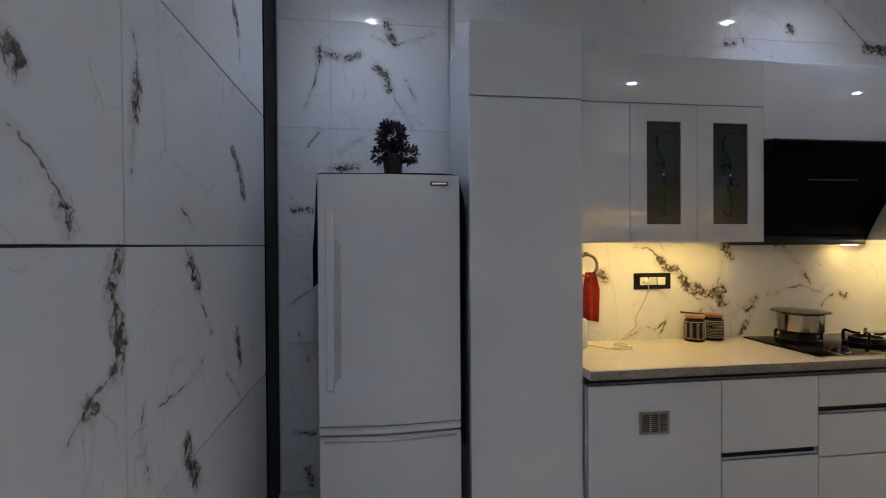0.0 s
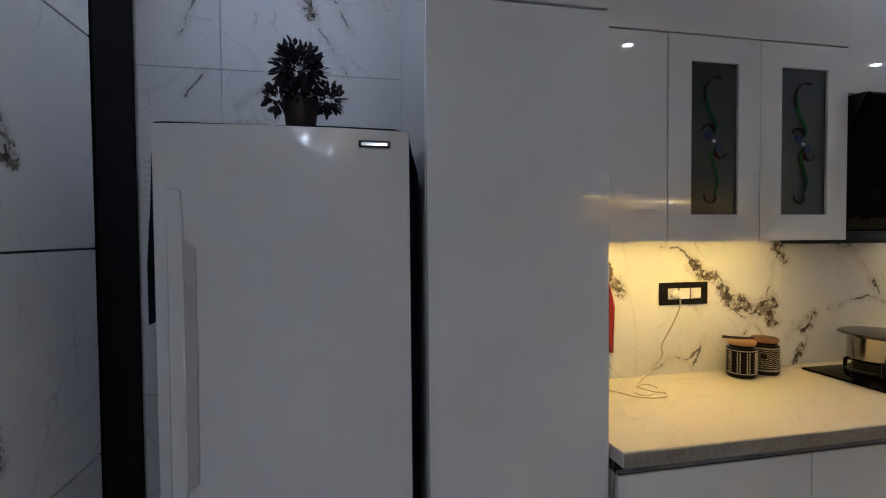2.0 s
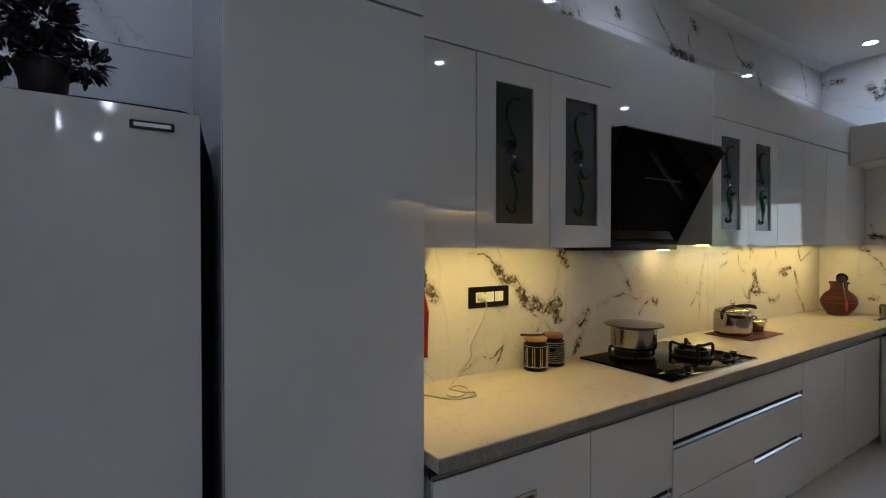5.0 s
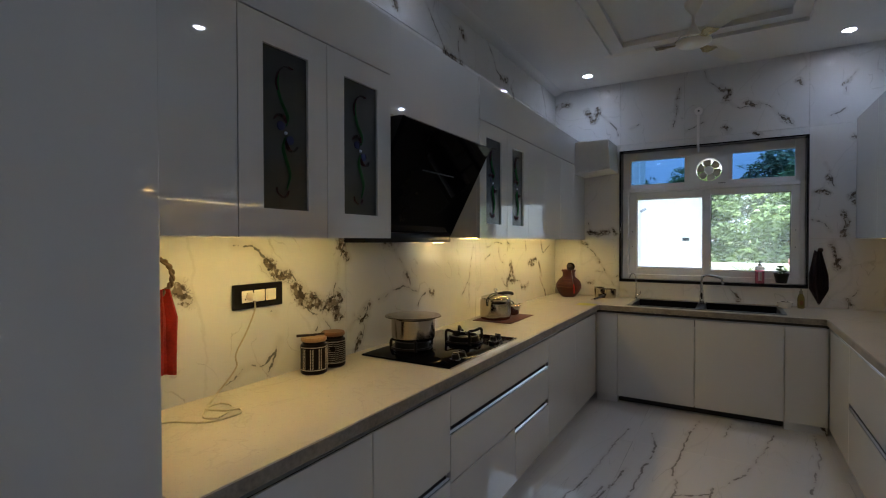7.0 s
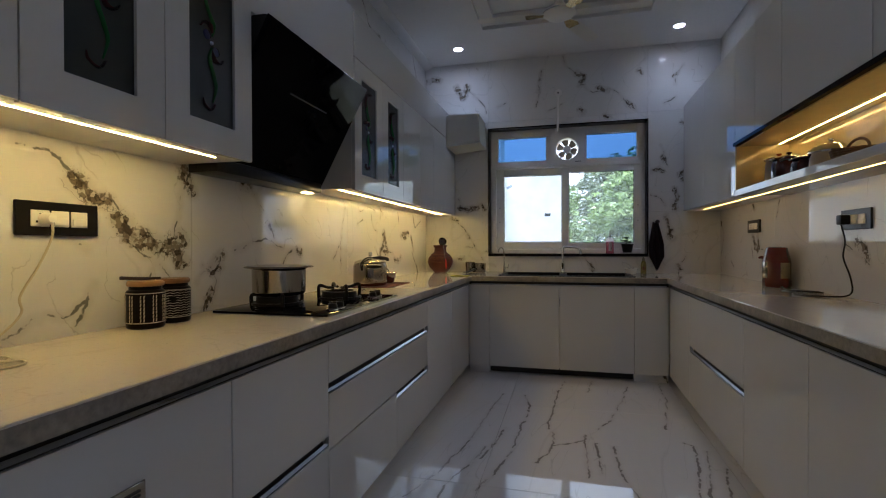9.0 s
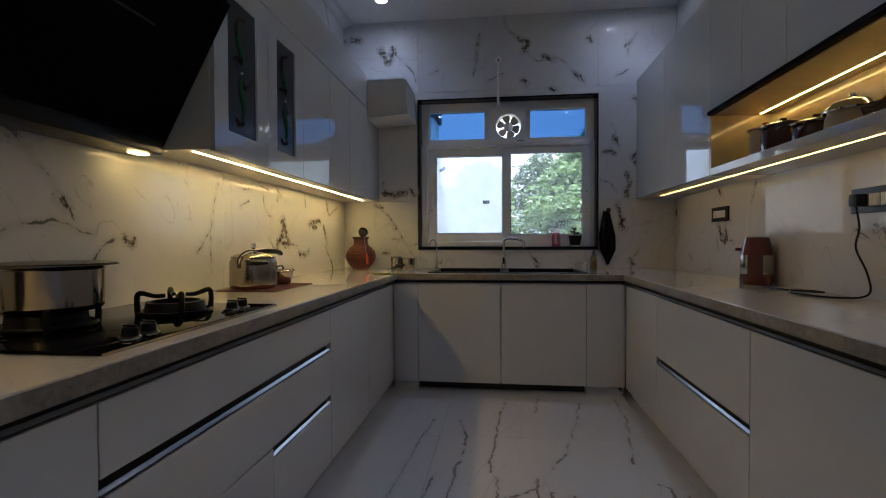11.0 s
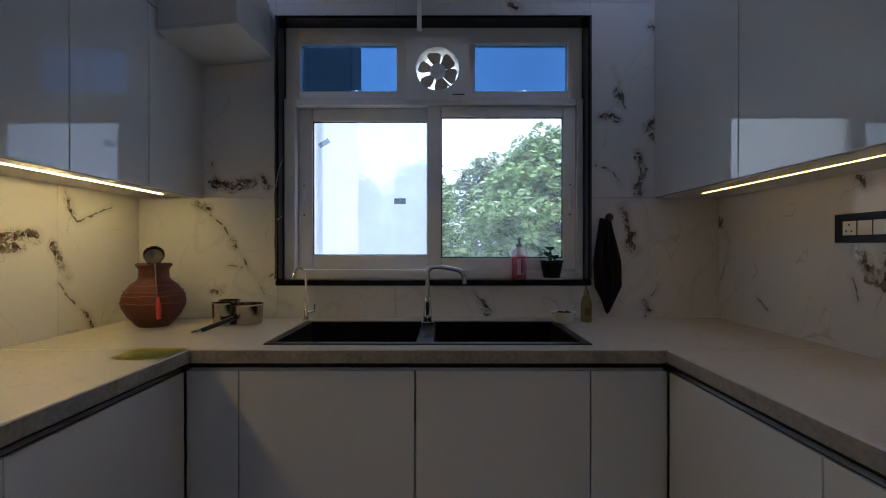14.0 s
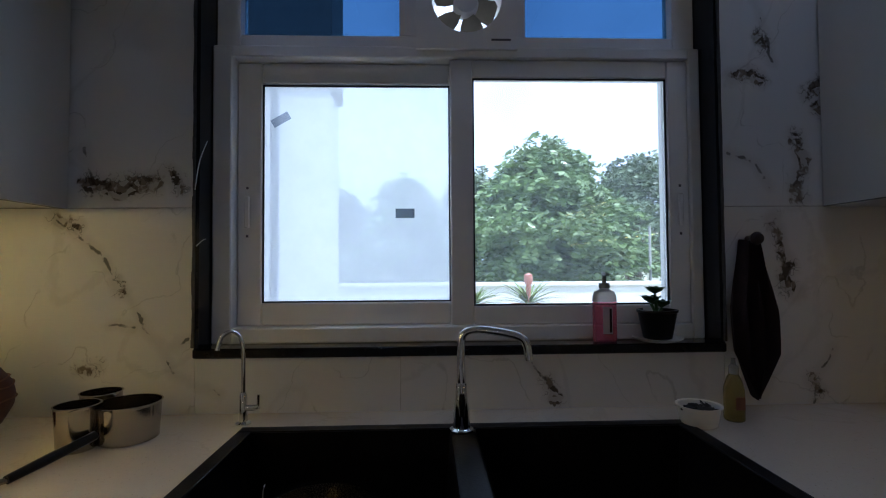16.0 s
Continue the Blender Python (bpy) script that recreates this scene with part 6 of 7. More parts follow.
tube(bm, [(3.93, 0.09, TOP + 0.012), (3.82, 0.10, TOP + 0.005), (3.70, 0.06, TOP + 0.005), (3.64, 0.005, TOP + 0.005), (3.70, 0.02, TOP + 0.007), (3.72, 0.10, TOP + 0.005), (3.60, 0.14, TOP + 0.005), (3.45, 0.09, TOP + 0.005), (3.40, 0.0, TOP + 0.02), (3.42, -0.012, TOP + 0.10), (3.48, -0.010, TOP + 0.20), (3.46, -0.008, TOP + 0.28), (3.445, 0.012, TOP + 0.35), (3.445, 0.02, TOP + 0.375)], 0.004, 8)
part("cable", bm, M_BLACKPL, kc)
part("plug", box(3.425, Y_S + 0.0145, TOP + 0.365, 3.470, Y_S + 0.058, TOP + 0.415, 0.006, 2), M_BLACKPL, kc)
kc.location.x -= 0.05

# pots in the lit niche
NB = U_S + 0.0385
M_BROWNGLAZE = plain("brown_glaze", (0.05, 0.016, 0.010), 0.12, noise_amt=0.3, coat=0.5)
M_BEIGE = plain("beige_stoneware", (0.50, 0.38, 0.22), 0.4)
M_RUST = plain("rust_glaze", (0.26, 0.07, 0.025), 0.2, noise_amt=0.3)


def lidded(x, y, r, h, m_body, m_lid, label, dome=0.2, category="pot"):
    t = thing("serving_pot", (x, y, NB), label, category, "pots in the niche")
    bm = bmesh.new()
    lathe(bm, [(0.0, 0.0), (r * 0.86, 0.0), (r * 0.95, 0.006), (r, h * 0.35), (r * 0.97, h * 0.8), (r * 0.88, h)], (x, y, NB), 32)
    part("vessel", bm, m_body, t)
    bm = bmesh.new()
    lathe(bm, [(r * 1.06, h + 0.001), (r * 1.08, h + 0.007), (r * 0.8, h + 0.007 + dome * r * 0.6), (r * 0.3, h + 0.007 + dome * r), (0.0, h + 0.008 + dome * r)], (x, y, NB), 32)
    l = part("lid", bm, m_lid, t)
    bm = bmesh.new()
    k = h + 0.006 + dome * r
    lathe(bm, [(0.007, k), (0.006, k + 0.006), (0.014, k + 0.012), (0.014, k + 0.018), (0.0, k + 0.021)], (x, y, NB), 16)
    part("knob", bm, m_lid, l)
    return t


lidded(3.855, 0.115, 0.072, 0.150, M_BEIGE, M_RUST, "beige stoneware jar with a rust-brown lid in the niche")
lidded(3.67, 0.135, 0.088, 0.122, M_BROWNGLAZE, M_BROWNGLAZE, "dark brown glazed casserole with a knobbed lid")
t = lidded(3.455, 0.125, 0.085, 0.085, M_BROWNGLAZE, M_BROWNGLAZE, "dark brown glazed serving dish with a handled lid")
bm = bmesh.new()
tube(bm, [(3.50, 0.16, NB + 0.102), (3.545, 0.19, NB + 0.115), (3.585, 0.21, NB + 0.107)], [0.012, 0.013, 0.009], 10)
part("handle", bm, M_BROWNGLAZE, t)
lidded(3.245, 0.125, 0.088, 0.080, M_BEIGE, M_CHROME, "beige dish with a shiny domed cover", 0.5)
M_WICKER = plain("dark_wicker", (0.09, 0.045, 0.02), 0.7, noise_amt=0.6, scale=90)
bk = thing("wicker_basket", (3.05, 0.12, NB), "small brown wicker basket in the niche", "basket")
bm = bmesh.new()
for k in range(6):
    r = 0.075 + 0.003 * k
    tube(bm, [(3.05 + (r + 0.003 * (i % 2)) * math.cos(2 * math.pi * i / 28), 0.12 + (r + 0.003 * (i % 2)) * math.sin(2 * math.pi * i / 28), NB + 0.006 + 0.010 * k) for i in range(29)], 0.006, 6)
lathe(bm, [(0.0, 0.001), (0.072, 0.001), (0.072, 0.006), (0.0, 0.006)], (3.05, 0.12, NB), 24)
part("weave", bm, M_WICKER, bk)
bm = bmesh.new()
tube(bm, [(3.05 + 0.088 * math.cos(t), 0.12, NB + 0.055 + 0.05 * math.sin(t)) for t in [math.pi * i / 10 for i in range(11)]], 0.006, 8)
part("handle", bm, M_WICKER, bk)

# ---- ceiling fan ----
M_FANWHITE = plain("ivory_paint", (0.66, 0.63, 0.56), 0.3, noise_amt=0.04)
M_GOLD = plain("pale_gold", (0.55, 0.42, 0.22), 0.25, 0.9)
cfx, cfy = 4.20, 1.395
cf = thing("ceiling_fan", (cfx, cfy, 2.80), "ivory three-blade ceiling fan with gold trim, at rest", "ceiling fan")
bm = bmesh.new()
lathe(bm, [(0.0, 3.104), (0.06, 3.104), (0.058, 3.085), (0.03, 3.04), (0.014, 3.02), (0.012, 3.015)], (cfx, cfy, 0), 24)
part("canopy", bm, M_FANWHITE, cf)
bm = bmesh.new()
lathe(bm, [(0.011, 3.02), (0.011, 2.96), (0.020, 2.94), (0.045, 2.89), (0.062, 2.868), (0.062, 2.862)], (cfx, cfy, 0), 24)
part("rod", bm, M_FANWHITE, cf)
bm = bmesh.new()
lathe(bm, [(0.060, 2.866), (0.10, 2.858), (0.118, 2.840), (0.118, 2.826), (0.10, 2.812), (0.06, 2.800), (0.0, 2.796)], (cfx, cfy, 0), 32)
mo = part("motor", bm, M_FANWHITE, cf)
bm = bmesh.new()
lathe(bm, [(0.119, 2.829), (0.1215, 2.833), (0.119, 2.837)], (cfx, cfy, 0), 32)
part("ring", bm, M_CHROME, mo, "shiny trim ring")
for deg in (212, 92, 333):
    a = radians(deg)
    d, s = Vector((math.cos(a), math.sin(a), 0)), Vector((-math.sin(a), math.cos(a), 0))
    c = Vector((cfx, cfy, 2.832))
    bm = bmesh.new()
    g0 = []
    for r, w0, w1 in ((0.19, -0.045, 0.045), (0.30, -0.055, 0.06), (0.45, -0.052, 0.06), (0.585, -0.048, 0.052), (0.60, -0.03, 0.036)):
        g0.append([bm.verts.new(c + d * r + s * w + Vector((0, 0, -0.12 * w))) for w in (w0, (w0 + w1) / 2, w1)])
    for p, q in zip(g0, g0[1:]):
        for i in range(2):
            bm.faces.new((p[i], p[i + 1], q[i + 1], q[i]))
    bmesh.ops.solidify(bm, geom=bm.faces[:], thickness=0.006)
    bl = part("blade", bm, M_FANWHITE, cf)
    bm = bmesh.new()
    g0 = []
    for r, w in ((0.105, 0.022), (0.15, 0.030), (0.20, 0.048), (0.245, 0.040)):
        g0.append([bm.verts.new(c + d * r + s * (w * k) + Vector((0, 0, -0.009 - 0.12 * w * k))) for k in (-1, 0, 1)])
    for p, q in zip(g0, g0[1:]):
        for i in range(2):
            bm.faces.new((p[i], p[i + 1], q[i + 1], q[i]))
    bmesh.ops.solidify(bm, geom=bm.faces[:], thickness=0.004)
    part("blade_iron", bm, M_GOLD, bl, "gold blade bracket")


# ---- outdoors ----
M_EARTH = plain("sunlit_ground", (0.36, 0.35, 0.24), 0.95, noise_amt=0.4, scale=3)
structure("ground", box(5.9, -400, -0.6, 600, 400, -0.3), M_EARTH, "pale sunlit open ground outside", "ground")
structure("ground_under_house", box(-300, -400, -0.6, 5.89, 400, -0.3), M_EARTH, "open ground round the house", "ground")
M_WALLPAINT = plain("white_wall_paint", (0.78, 0.78, 0.76), 0.7, noise_amt=0.05)
wing = thing("house_wing", (9.3, 3.4, -0.3), "wing of the house outside, pale below and dark above", "building")
part("wall", box(9.0, 2.47, -0.3, 9.6, 4.8, 3.1, 0.01), M_WALLPAINT, wing)
# upper storey's dark brown stands in for the shade on it
part("upper_wall", box(8.95, 2.42, 3.1, 9.6, 4.8, 7.0, 0.01), plain("wing_shade_brown", (0.09, 0.085, 0.08), 0.85, noise_amt=0.15, scale=6), wing, "upper storey coloured dark for its shade")
bw_ = thing("boundary_wall", (13.1, 0, -0.3), "low pale boundary wall across the garden", "garden wall")
part("wall", box(13.0, -14, -0.3, 13.2, 14, 0.86), M_WALLPAINT, bw_)
part("coping", box(12.94, -14, 0.86, 13.26, 14, 0.93, 0.01), M_WALLPAINT, bw_)

M_LEAF1 = plain("sunlit_leaf", (0.20, 0.29, 0.10), 0.35, noise_amt=0.6, scale=2.5)
M_LEAF2 = plain("deep_green_leaf", (0.17, 0.22, 0.12), 0.4, noise_amt=0.5, scale=1.5)
M_BARK = plain("grey_bark", (0.14, 0.11, 0.08), 0.9, noise_amt=0.4, scale=20, bump=0.8, bump_scale=40)


def tree(x, y, h, r, n, material, seed, low=0.25):
    """Tapered trunk, limbs that reach into the crown, and drooping feathered leaves in uneven tufts."""
    rg = random.Random(seed)
    t = thing("garden_tree", (x, y, -0.3), "broad leafy tree with drooping feathered leaves", "tree", "trees outside")
    bm = bmesh.new()
    tube(bm, [(x, y, -0.32), (x + 0.05, y - 0.05, h * 0.25), (x - 0.04, y + 0.04, h * 0.5), (x, y, h * 0.72)], [0.16, 0.12, 0.09, 0.04], 9)
    tufts = []
    count = 58
    for i in range(count):
        a = i * 2.39996 + rg.uniform(-0.3, 0.3)
        f = (i + 0.5) / count
        rad = r * max(0.0, 1.0 - f ** 1.35) ** 0.72 * min(1.0, 0.7 + 1.4 * f) * rg.uniform(0.35, 1.14)
        z = h * (low + (0.95 - low) * f) + rg.uniform(-0.2, 0.2)
        c = Vector((x + rad * math.cos(a), y + rad * math.sin(a), z))
        tufts.append(c)
        z0 = max(0.3, h * 0.22 + (z - h * 0.22) * 0.45)
        if i % 6:
            continue
        tube(bm, [(x, y, z0), (x + rad * 0.45 * math.cos(a), y + rad * 0.45 * math.sin(a), z0 + (z - z0) * 0.6), c], [0.05, 0.03, 0.012], 5)
    part("trunk", bm, M_BARK, t)
    bm = bmesh.new()
    per = int(n * 0.55) // len(tufts)
    for c in tufts:
        for k in range(per):
            v = Vector((rg.gauss(0, 1), rg.gauss(0, 1), rg.gauss(0, 0.75)))
            p = c + v * (r * 0.10)
            out = Vector((v.x, v.y, 0.15 + 0.3 * rg.random())).normalized()
            side = out.cross(Vector((0, 0, 1))).normalized()
            ln = rg.uniform(0.26, 0.46)
            for j in range(7):
                u = j / 6
                q = p + out * (ln * u) + Vector((0, 0, -0.55 * ln * u * u))
                for sd in (-1, 1):
                    d = (side * sd + out * 0.5 + Vector((rg.gauss(0, 0.35), rg.gauss(0, 0.35), -0.25 + rg.gauss(0, 0.35)))).normalized() * (0.23 * (1 - 0.5 * abs(u - 0.4)))
                    w = Vector((rg.gauss(0, 1), rg.gauss(0, 1), rg.gauss(0, 1))).normalized() * 0.046
                    vs = [bm.verts.new(q), bm.verts.new(q + d * 0.5 + w), bm.verts.new(q + d), bm.verts.new(q + d * 0.5 - w)]
                    bm.faces.new(vs)
    me = bpy.data.meshes.new("crown")
    bm.transform(Matrix.Translation(-Vector((x, y, -0.3))))
    bm.to_mesh(me)
    bm.free()
    me.materials.append(material)
    o = new("crown", me)
    o.parent = t
    return t


tree(15.2, -1.35, 3.9, 1.9, 5600, M_LEAF1, 1)
tree(20.0, -5.6, 5.0, 2.4, 2400, M_LEAF2, 2)
tree(22.0, 2.2, 4.4, 2.3, 2400, M_LEAF1, 3, 0.1)
tree(24.0, -0.6, 5.0, 2.5, 2400, M_LEAF2, 5, 0.1)
tree(26.0, 5.4, 4.4, 2.6, 2000, M_LEAF2, 6, 0.1)
tree(30.0, -9.5, 6.0, 3.2, 2000, M_LEAF2, 7, 0.1)

# lamp post and spiky garden plants
M_POST = plain("grey_post", (0.4, 0.4, 0.38), 0.6)
bm = bmesh.new()
tube(bm, [(14.0, -3.22, -0.3), (14.0, -3.22, 2.05)], 0.03, 8)
solid("garden_post", bm, M_POST, (14.0, -3.22, -0.3), "thin grey post beyond the garden wall", "post")
M_SPIKE = plain("pale_green_blade", (0.16, 0.22, 0.06), 0.5, noise_amt=0.5, scale=20)
M_TERRA = plain("terracotta", (0.42, 0.16, 0.08), 0.8)
M_FLOWER = plain("pink_flower", (0.6, 0.25, 0.2), 0.6)


def spiky(x, y, seed, flower):
    rg = random.Random(seed)
    t = thing("potted_spiky_plant", (x, y, -0.3), "pale green spiky plant in a tall garden pot outside", "plant", "garden plants")
    bm = bmesh.new()
    lathe(bm, [(0.11, 0.0), (0.13, 0.01), (0.18, 1.08), (0.20, 1.10), (0.20, 1.14), (0.17, 1.14), (0.16, 1.08), (0.0, 1.07)], (x, y, -0.3), 20)
    part("pot", bm, M_TERRA, t)
    bm = bmesh.new()
    for i in range(44):
        a = i * 2.4
        el = 0.35 + 1.1 * rg.random()
        leaf_shape(bm, (x, y, 0.83), (math.cos(a), math.sin(a), el), (0, 0, 1), rg.uniform(0.32, 0.44), 0.03, 0.35)
    part("leaves", bm, M_SPIKE, t)
    if flower:
        bm = bmesh.new()
        lathe(bm, [(0.02, 0.80), (0.03, 1.05), (0.05, 1.09), (0.045, 1.16), (0.0, 1.18)], (x, y, 0.0), 12)
        part("flower", bm, M_FLOWER, t)


spiky(9.3, 0.36, 11, True)
spiky(9.3, 0.95, 12, False)


# ---- tiles laid on walls and floor ----
VEINS = {}


def vein(wall, half, *pts):
    """A vein printed on a wall's or the floor's tiles: its half width and the points it runs through."""
    VEINS.setdefault(wall, []).append((half, pts))


vein('north', 0.000, (1.558, 1.419), (1.631, 1.414), (1.685, 1.371), (1.755, 1.304), (1.839, 1.280), (1.891, 1.214))
vein('north', 0.020, (1.707, 1.337), (1.754, 1.291), (1.815, 1.274))
vein('north', 0.030, (1.863, 1.230), (1.909, 1.172), (1.965, 1.160), (2.051, 1.128), (2.126, 1.164))
vein('north', 0.000, (2.084, 1.153), (2.114, 1.252), (2.128, 1.339), (2.181, 1.426))
vein('north', 0.018, (2.137, 1.426), (2.197, 1.351))
vein('north', 0.000, (1.891, 1.160), (1.945, 1.113), (2.003, 1.091), (2.082, 0.995))
vein('north', 0.000, (2.043, 1.143), (2.002, 1.063), (1.982, 1.024))
vein('north', 0.030, (2.083, 1.124), (2.125, 1.076))
vein('north', 0.000, (1.750, 0.969), (1.686, 0.930), (1.580, 0.927), (1.509, 0.872), (1.468, 0.835))
vein('north', 0.000, (1.767, 1.018), (1.717, 0.898))
vein('north', 0.000, (1.704, 1.168), (1.752, 1.123))
vein('north', 0.020, (1.336, 1.264), (1.364, 1.228))
vein('north', 0.000, (2.234, 1.062), (2.327, 0.988), (2.302, 0.929), (2.269, 0.889))
vein('north', 0.014, (2.280, 1.041), (2.352, 1.094))
vein('north', 0.000, (2.832, 2.978), (2.909, 2.929), (2.975, 2.869), (3.043, 2.800), (3.149, 2.701), (3.263, 2.676))
vein('north', 0.030, (3.149, 2.682), (3.279, 2.672), (3.383, 2.669))
vein('north', 0.000, (3.343, 2.706), (3.328, 2.814), (3.369, 2.907))
vein('north', 0.025, (3.369, 2.907), (3.427, 2.886))
vein('north', 0.000, (3.791, 3.002), (3.891, 2.921), (3.963, 2.828), (4.104, 2.772))
vein('north', 0.020, (4.049, 2.781), (4.184, 2.802))
vein('north', 0.010, (4.278, 2.767), (4.338, 2.658))
vein('north', 0.000, (5.032, 3.008), (5.143, 2.837), (5.192, 2.733))
vein('north', 0.015, (2.166, 2.672), (2.209, 2.668))
vein('north', 0.000, (2.254, 2.721), (2.290, 2.659))
vein('north', 0.018, (2.589, 2.790), (2.617, 2.767))
vein('north', 0.000, (2.505, 1.439), (2.579, 1.381), (2.645, 1.304), (2.705, 1.236), (2.748, 1.165))
vein('north', 0.014, (2.497, 1.425), (2.538, 1.416))
vein('north', 0.012, (2.691, 1.236), (2.714, 1.208))
vein('north', 0.000, (2.435, 1.111), (2.535, 1.144), (2.666, 1.164), (2.813, 1.121))
vein('north', 0.000, (2.812, 1.032), (2.866, 1.090), (2.979, 1.120))
vein('north', 0.009, (2.950, 1.111), (2.996, 1.098))
vein('north', 0.000, (2.206, 0.988), (2.243, 1.032), (2.309, 1.016), (2.351, 1.087))
vein('north', 0.010, (2.292, 1.017), (2.344, 1.051))
vein('north', 0.009, (2.281, 0.935), (2.248, 0.879))
vein('north', 0.000, (2.248, 0.879), (2.242, 0.845))
vein('north', 0.000, (3.548, 1.384), (3.505, 1.268), (3.479, 1.154), (3.485, 1.004))
vein('north', 0.000, (3.504, 1.192), (3.382, 1.045))
vein('north', 0.000, (4.010, 1.370), (4.015, 1.316), (4.058, 1.270), (4.120, 1.244))
vein('north', 0.000, (3.755, 1.291), (3.799, 1.315), (3.845, 1.326))
vein('north', 0.000, (3.778, 1.386), (3.834, 1.388), (3.883, 1.406), (3.960, 1.418), (4.075, 1.413))
vein('north', 0.014, (4.178, 1.428), (4.223, 1.405))
vein('north', 0.000, (4.205, 1.407), (4.187, 1.357))
vein('north', 0.026, (4.257, 1.234), (4.282, 1.190), (4.237, 1.139), (4.202, 1.091), (4.184, 1.043))
vein('north', 0.022, (4.282, 1.190), (4.312, 1.140), (4.351, 1.088), (4.255, 1.090))
vein('north', 0.000, (4.072, 1.116), (4.134, 1.057), (4.218, 1.017))
vein('north', 0.000, (4.371, 1.087), (4.477, 1.057))
vein('north', 0.013, (4.513, 1.014), (4.618, 0.994), (4.670, 1.027))
vein('north', 0.015, (4.683, 1.225), (4.782, 1.250), (4.901, 1.249))
vein('north', 0.013, (4.754, 1.218), (4.828, 1.204))
vein('north', 0.014, (4.977, 1.208), (5.017, 1.141), (5.043, 1.090))
vein('north', 0.000, (4.996, 1.074), (5.063, 1.003), (5.156, 0.928), (5.185, 0.854))
vein('north', 0.008, (5.148, 0.928), (5.170, 0.873))
vein('north', 0.000, (5.034, 1.431), (5.054, 1.365), (5.102, 1.316), (5.294, 1.384))
vein('north', 0.010, (5.047, 1.399), (5.074, 1.356))
vein('north', 0.000, (4.623, 1.345), (4.599, 1.430))
vein('north', 0.000, (4.200, 0.993), (4.253, 0.940), (4.234, 0.879))
vein('east', 0.022, (2.422, 1.521), (2.336, 1.512), (2.249, 1.520))
vein('east', 0.016, (2.249, 1.520), (2.202, 1.553), (2.170, 1.512))
vein('east', 0.000, (2.448, 1.626), (2.431, 1.577), (2.415, 1.521))
vein('east', 0.000, (2.522, 1.424), (2.483, 1.392), (2.435, 1.352), (2.380, 1.295), (2.340, 1.231), (2.300, 1.183), (2.268, 1.111))
vein('east', 0.015, (2.514, 1.416), (2.467, 1.400))
vein('east', 0.010, (2.348, 1.247), (2.332, 1.215))
vein('east', 0.000, (2.268, 1.111), (2.212, 1.046), (2.180, 0.982), (2.117, 0.934), (2.054, 0.917))
vein('east', 0.000, (2.369, 1.120), (2.291, 1.111))
vein('east', 0.005, (2.445, 0.986), (2.391, 1.001))
vein('east', 0.000, (2.212, 1.046), (2.150, 1.077))
vein('east', 0.012, (0.550, 1.842), (0.489, 1.851), (0.463, 1.834))
vein('east', 0.010, (0.464, 1.968), (0.441, 1.923))
vein('east', 0.018, (0.316, 1.792), (0.280, 1.818), (0.237, 1.801), (0.282, 1.749))
vein('east', 0.000, (0.482, 2.075), (0.450, 1.989), (0.418, 1.886))
vein('east', 0.014, (0.364, 1.663), (0.340, 1.578), (0.363, 1.509), (0.352, 1.476))
vein('east', 0.016, (0.432, 1.408), (0.417, 1.341), (0.393, 1.273), (0.403, 1.223), (0.370, 1.189))
vein('east', 0.000, (0.564, 1.611), (0.479, 1.578), (0.446, 1.510))
vein('east', 0.012, (0.326, 0.939), (0.310, 0.905))
vein('east', 0.000, (0.263, 1.021), (0.317, 0.939), (0.328, 0.864))
vein('east', 0.000, (1.166, 1.000), (1.126, 0.951), (1.093, 0.885))
vein('east', 0.011, (1.117, 0.943), (1.093, 0.893))
vein('east', 0.014, (2.795, 2.865), (2.726, 2.889), (2.633, 2.880))
vein('east', 0.020, (2.461, 2.794), (2.389, 2.670), (2.341, 2.784))
vein('east', 0.000, (2.341, 2.754), (2.239, 2.658), (2.163, 2.564), (2.139, 2.504))
vein('east', 0.000, (1.589, 2.889), (1.606, 2.749), (1.622, 2.637), (1.645, 2.525))
vein('east', 0.006, (1.594, 2.861), (1.617, 2.665))
vein('east', 0.000, (1.374, 3.020), (1.358, 2.923), (1.277, 2.843), (1.196, 2.769))
vein('east', 0.022, (1.250, 2.829), (1.185, 2.795), (1.207, 2.714))
vein('east', 0.000, (1.170, 2.683), (1.090, 2.621), (1.011, 2.642))
vein('east', 0.016, (1.037, 2.672), (0.959, 2.638))
vein('east', 0.000, (0.933, 2.646), (0.855, 2.602), (0.779, 2.487), (0.702, 2.427))
vein('east', 0.016, (0.779, 2.503), (0.728, 2.456))
vein('east', 0.013, (1.223, 2.477), (1.186, 2.435))
vein('east', 0.000, (1.523, 2.471), (1.385, 2.534))
vein('east', 0.013, (0.985, 2.393), (0.944, 2.374))
vein('east', 0.000, (0.354, 2.640), (0.340, 2.744), (0.281, 2.818))
vein('east', 0.010, (0.364, 2.720), (0.330, 2.754))
vein('east', 0.000, (0.452, 2.472), (0.354, 2.523))
vein('east', 0.009, (0.306, 2.292), (0.257, 2.262))
vein('east', 0.012, (0.677, 2.803), (0.662, 2.774))
vein('east', 0.000, (2.033, 2.554), (1.946, 2.594))
vein('south', 0.018, (5.811, 1.448), (5.614, 1.391), (5.480, 1.332))
vein('south', 0.000, (5.480, 1.343), (5.396, 1.246), (5.420, 1.137), (5.478, 1.044))
vein('south', 0.016, (4.703, 1.192), (4.654, 1.121), (4.608, 1.094))
vein('south', 0.013, (4.609, 1.189), (4.586, 1.122))
vein('south', 0.000, (4.608, 1.108), (4.480, 1.084))
vein('south', 0.000, (4.727, 1.107), (4.702, 1.036))
vein('south', 0.000, (5.203, 0.983), (5.133, 0.953))
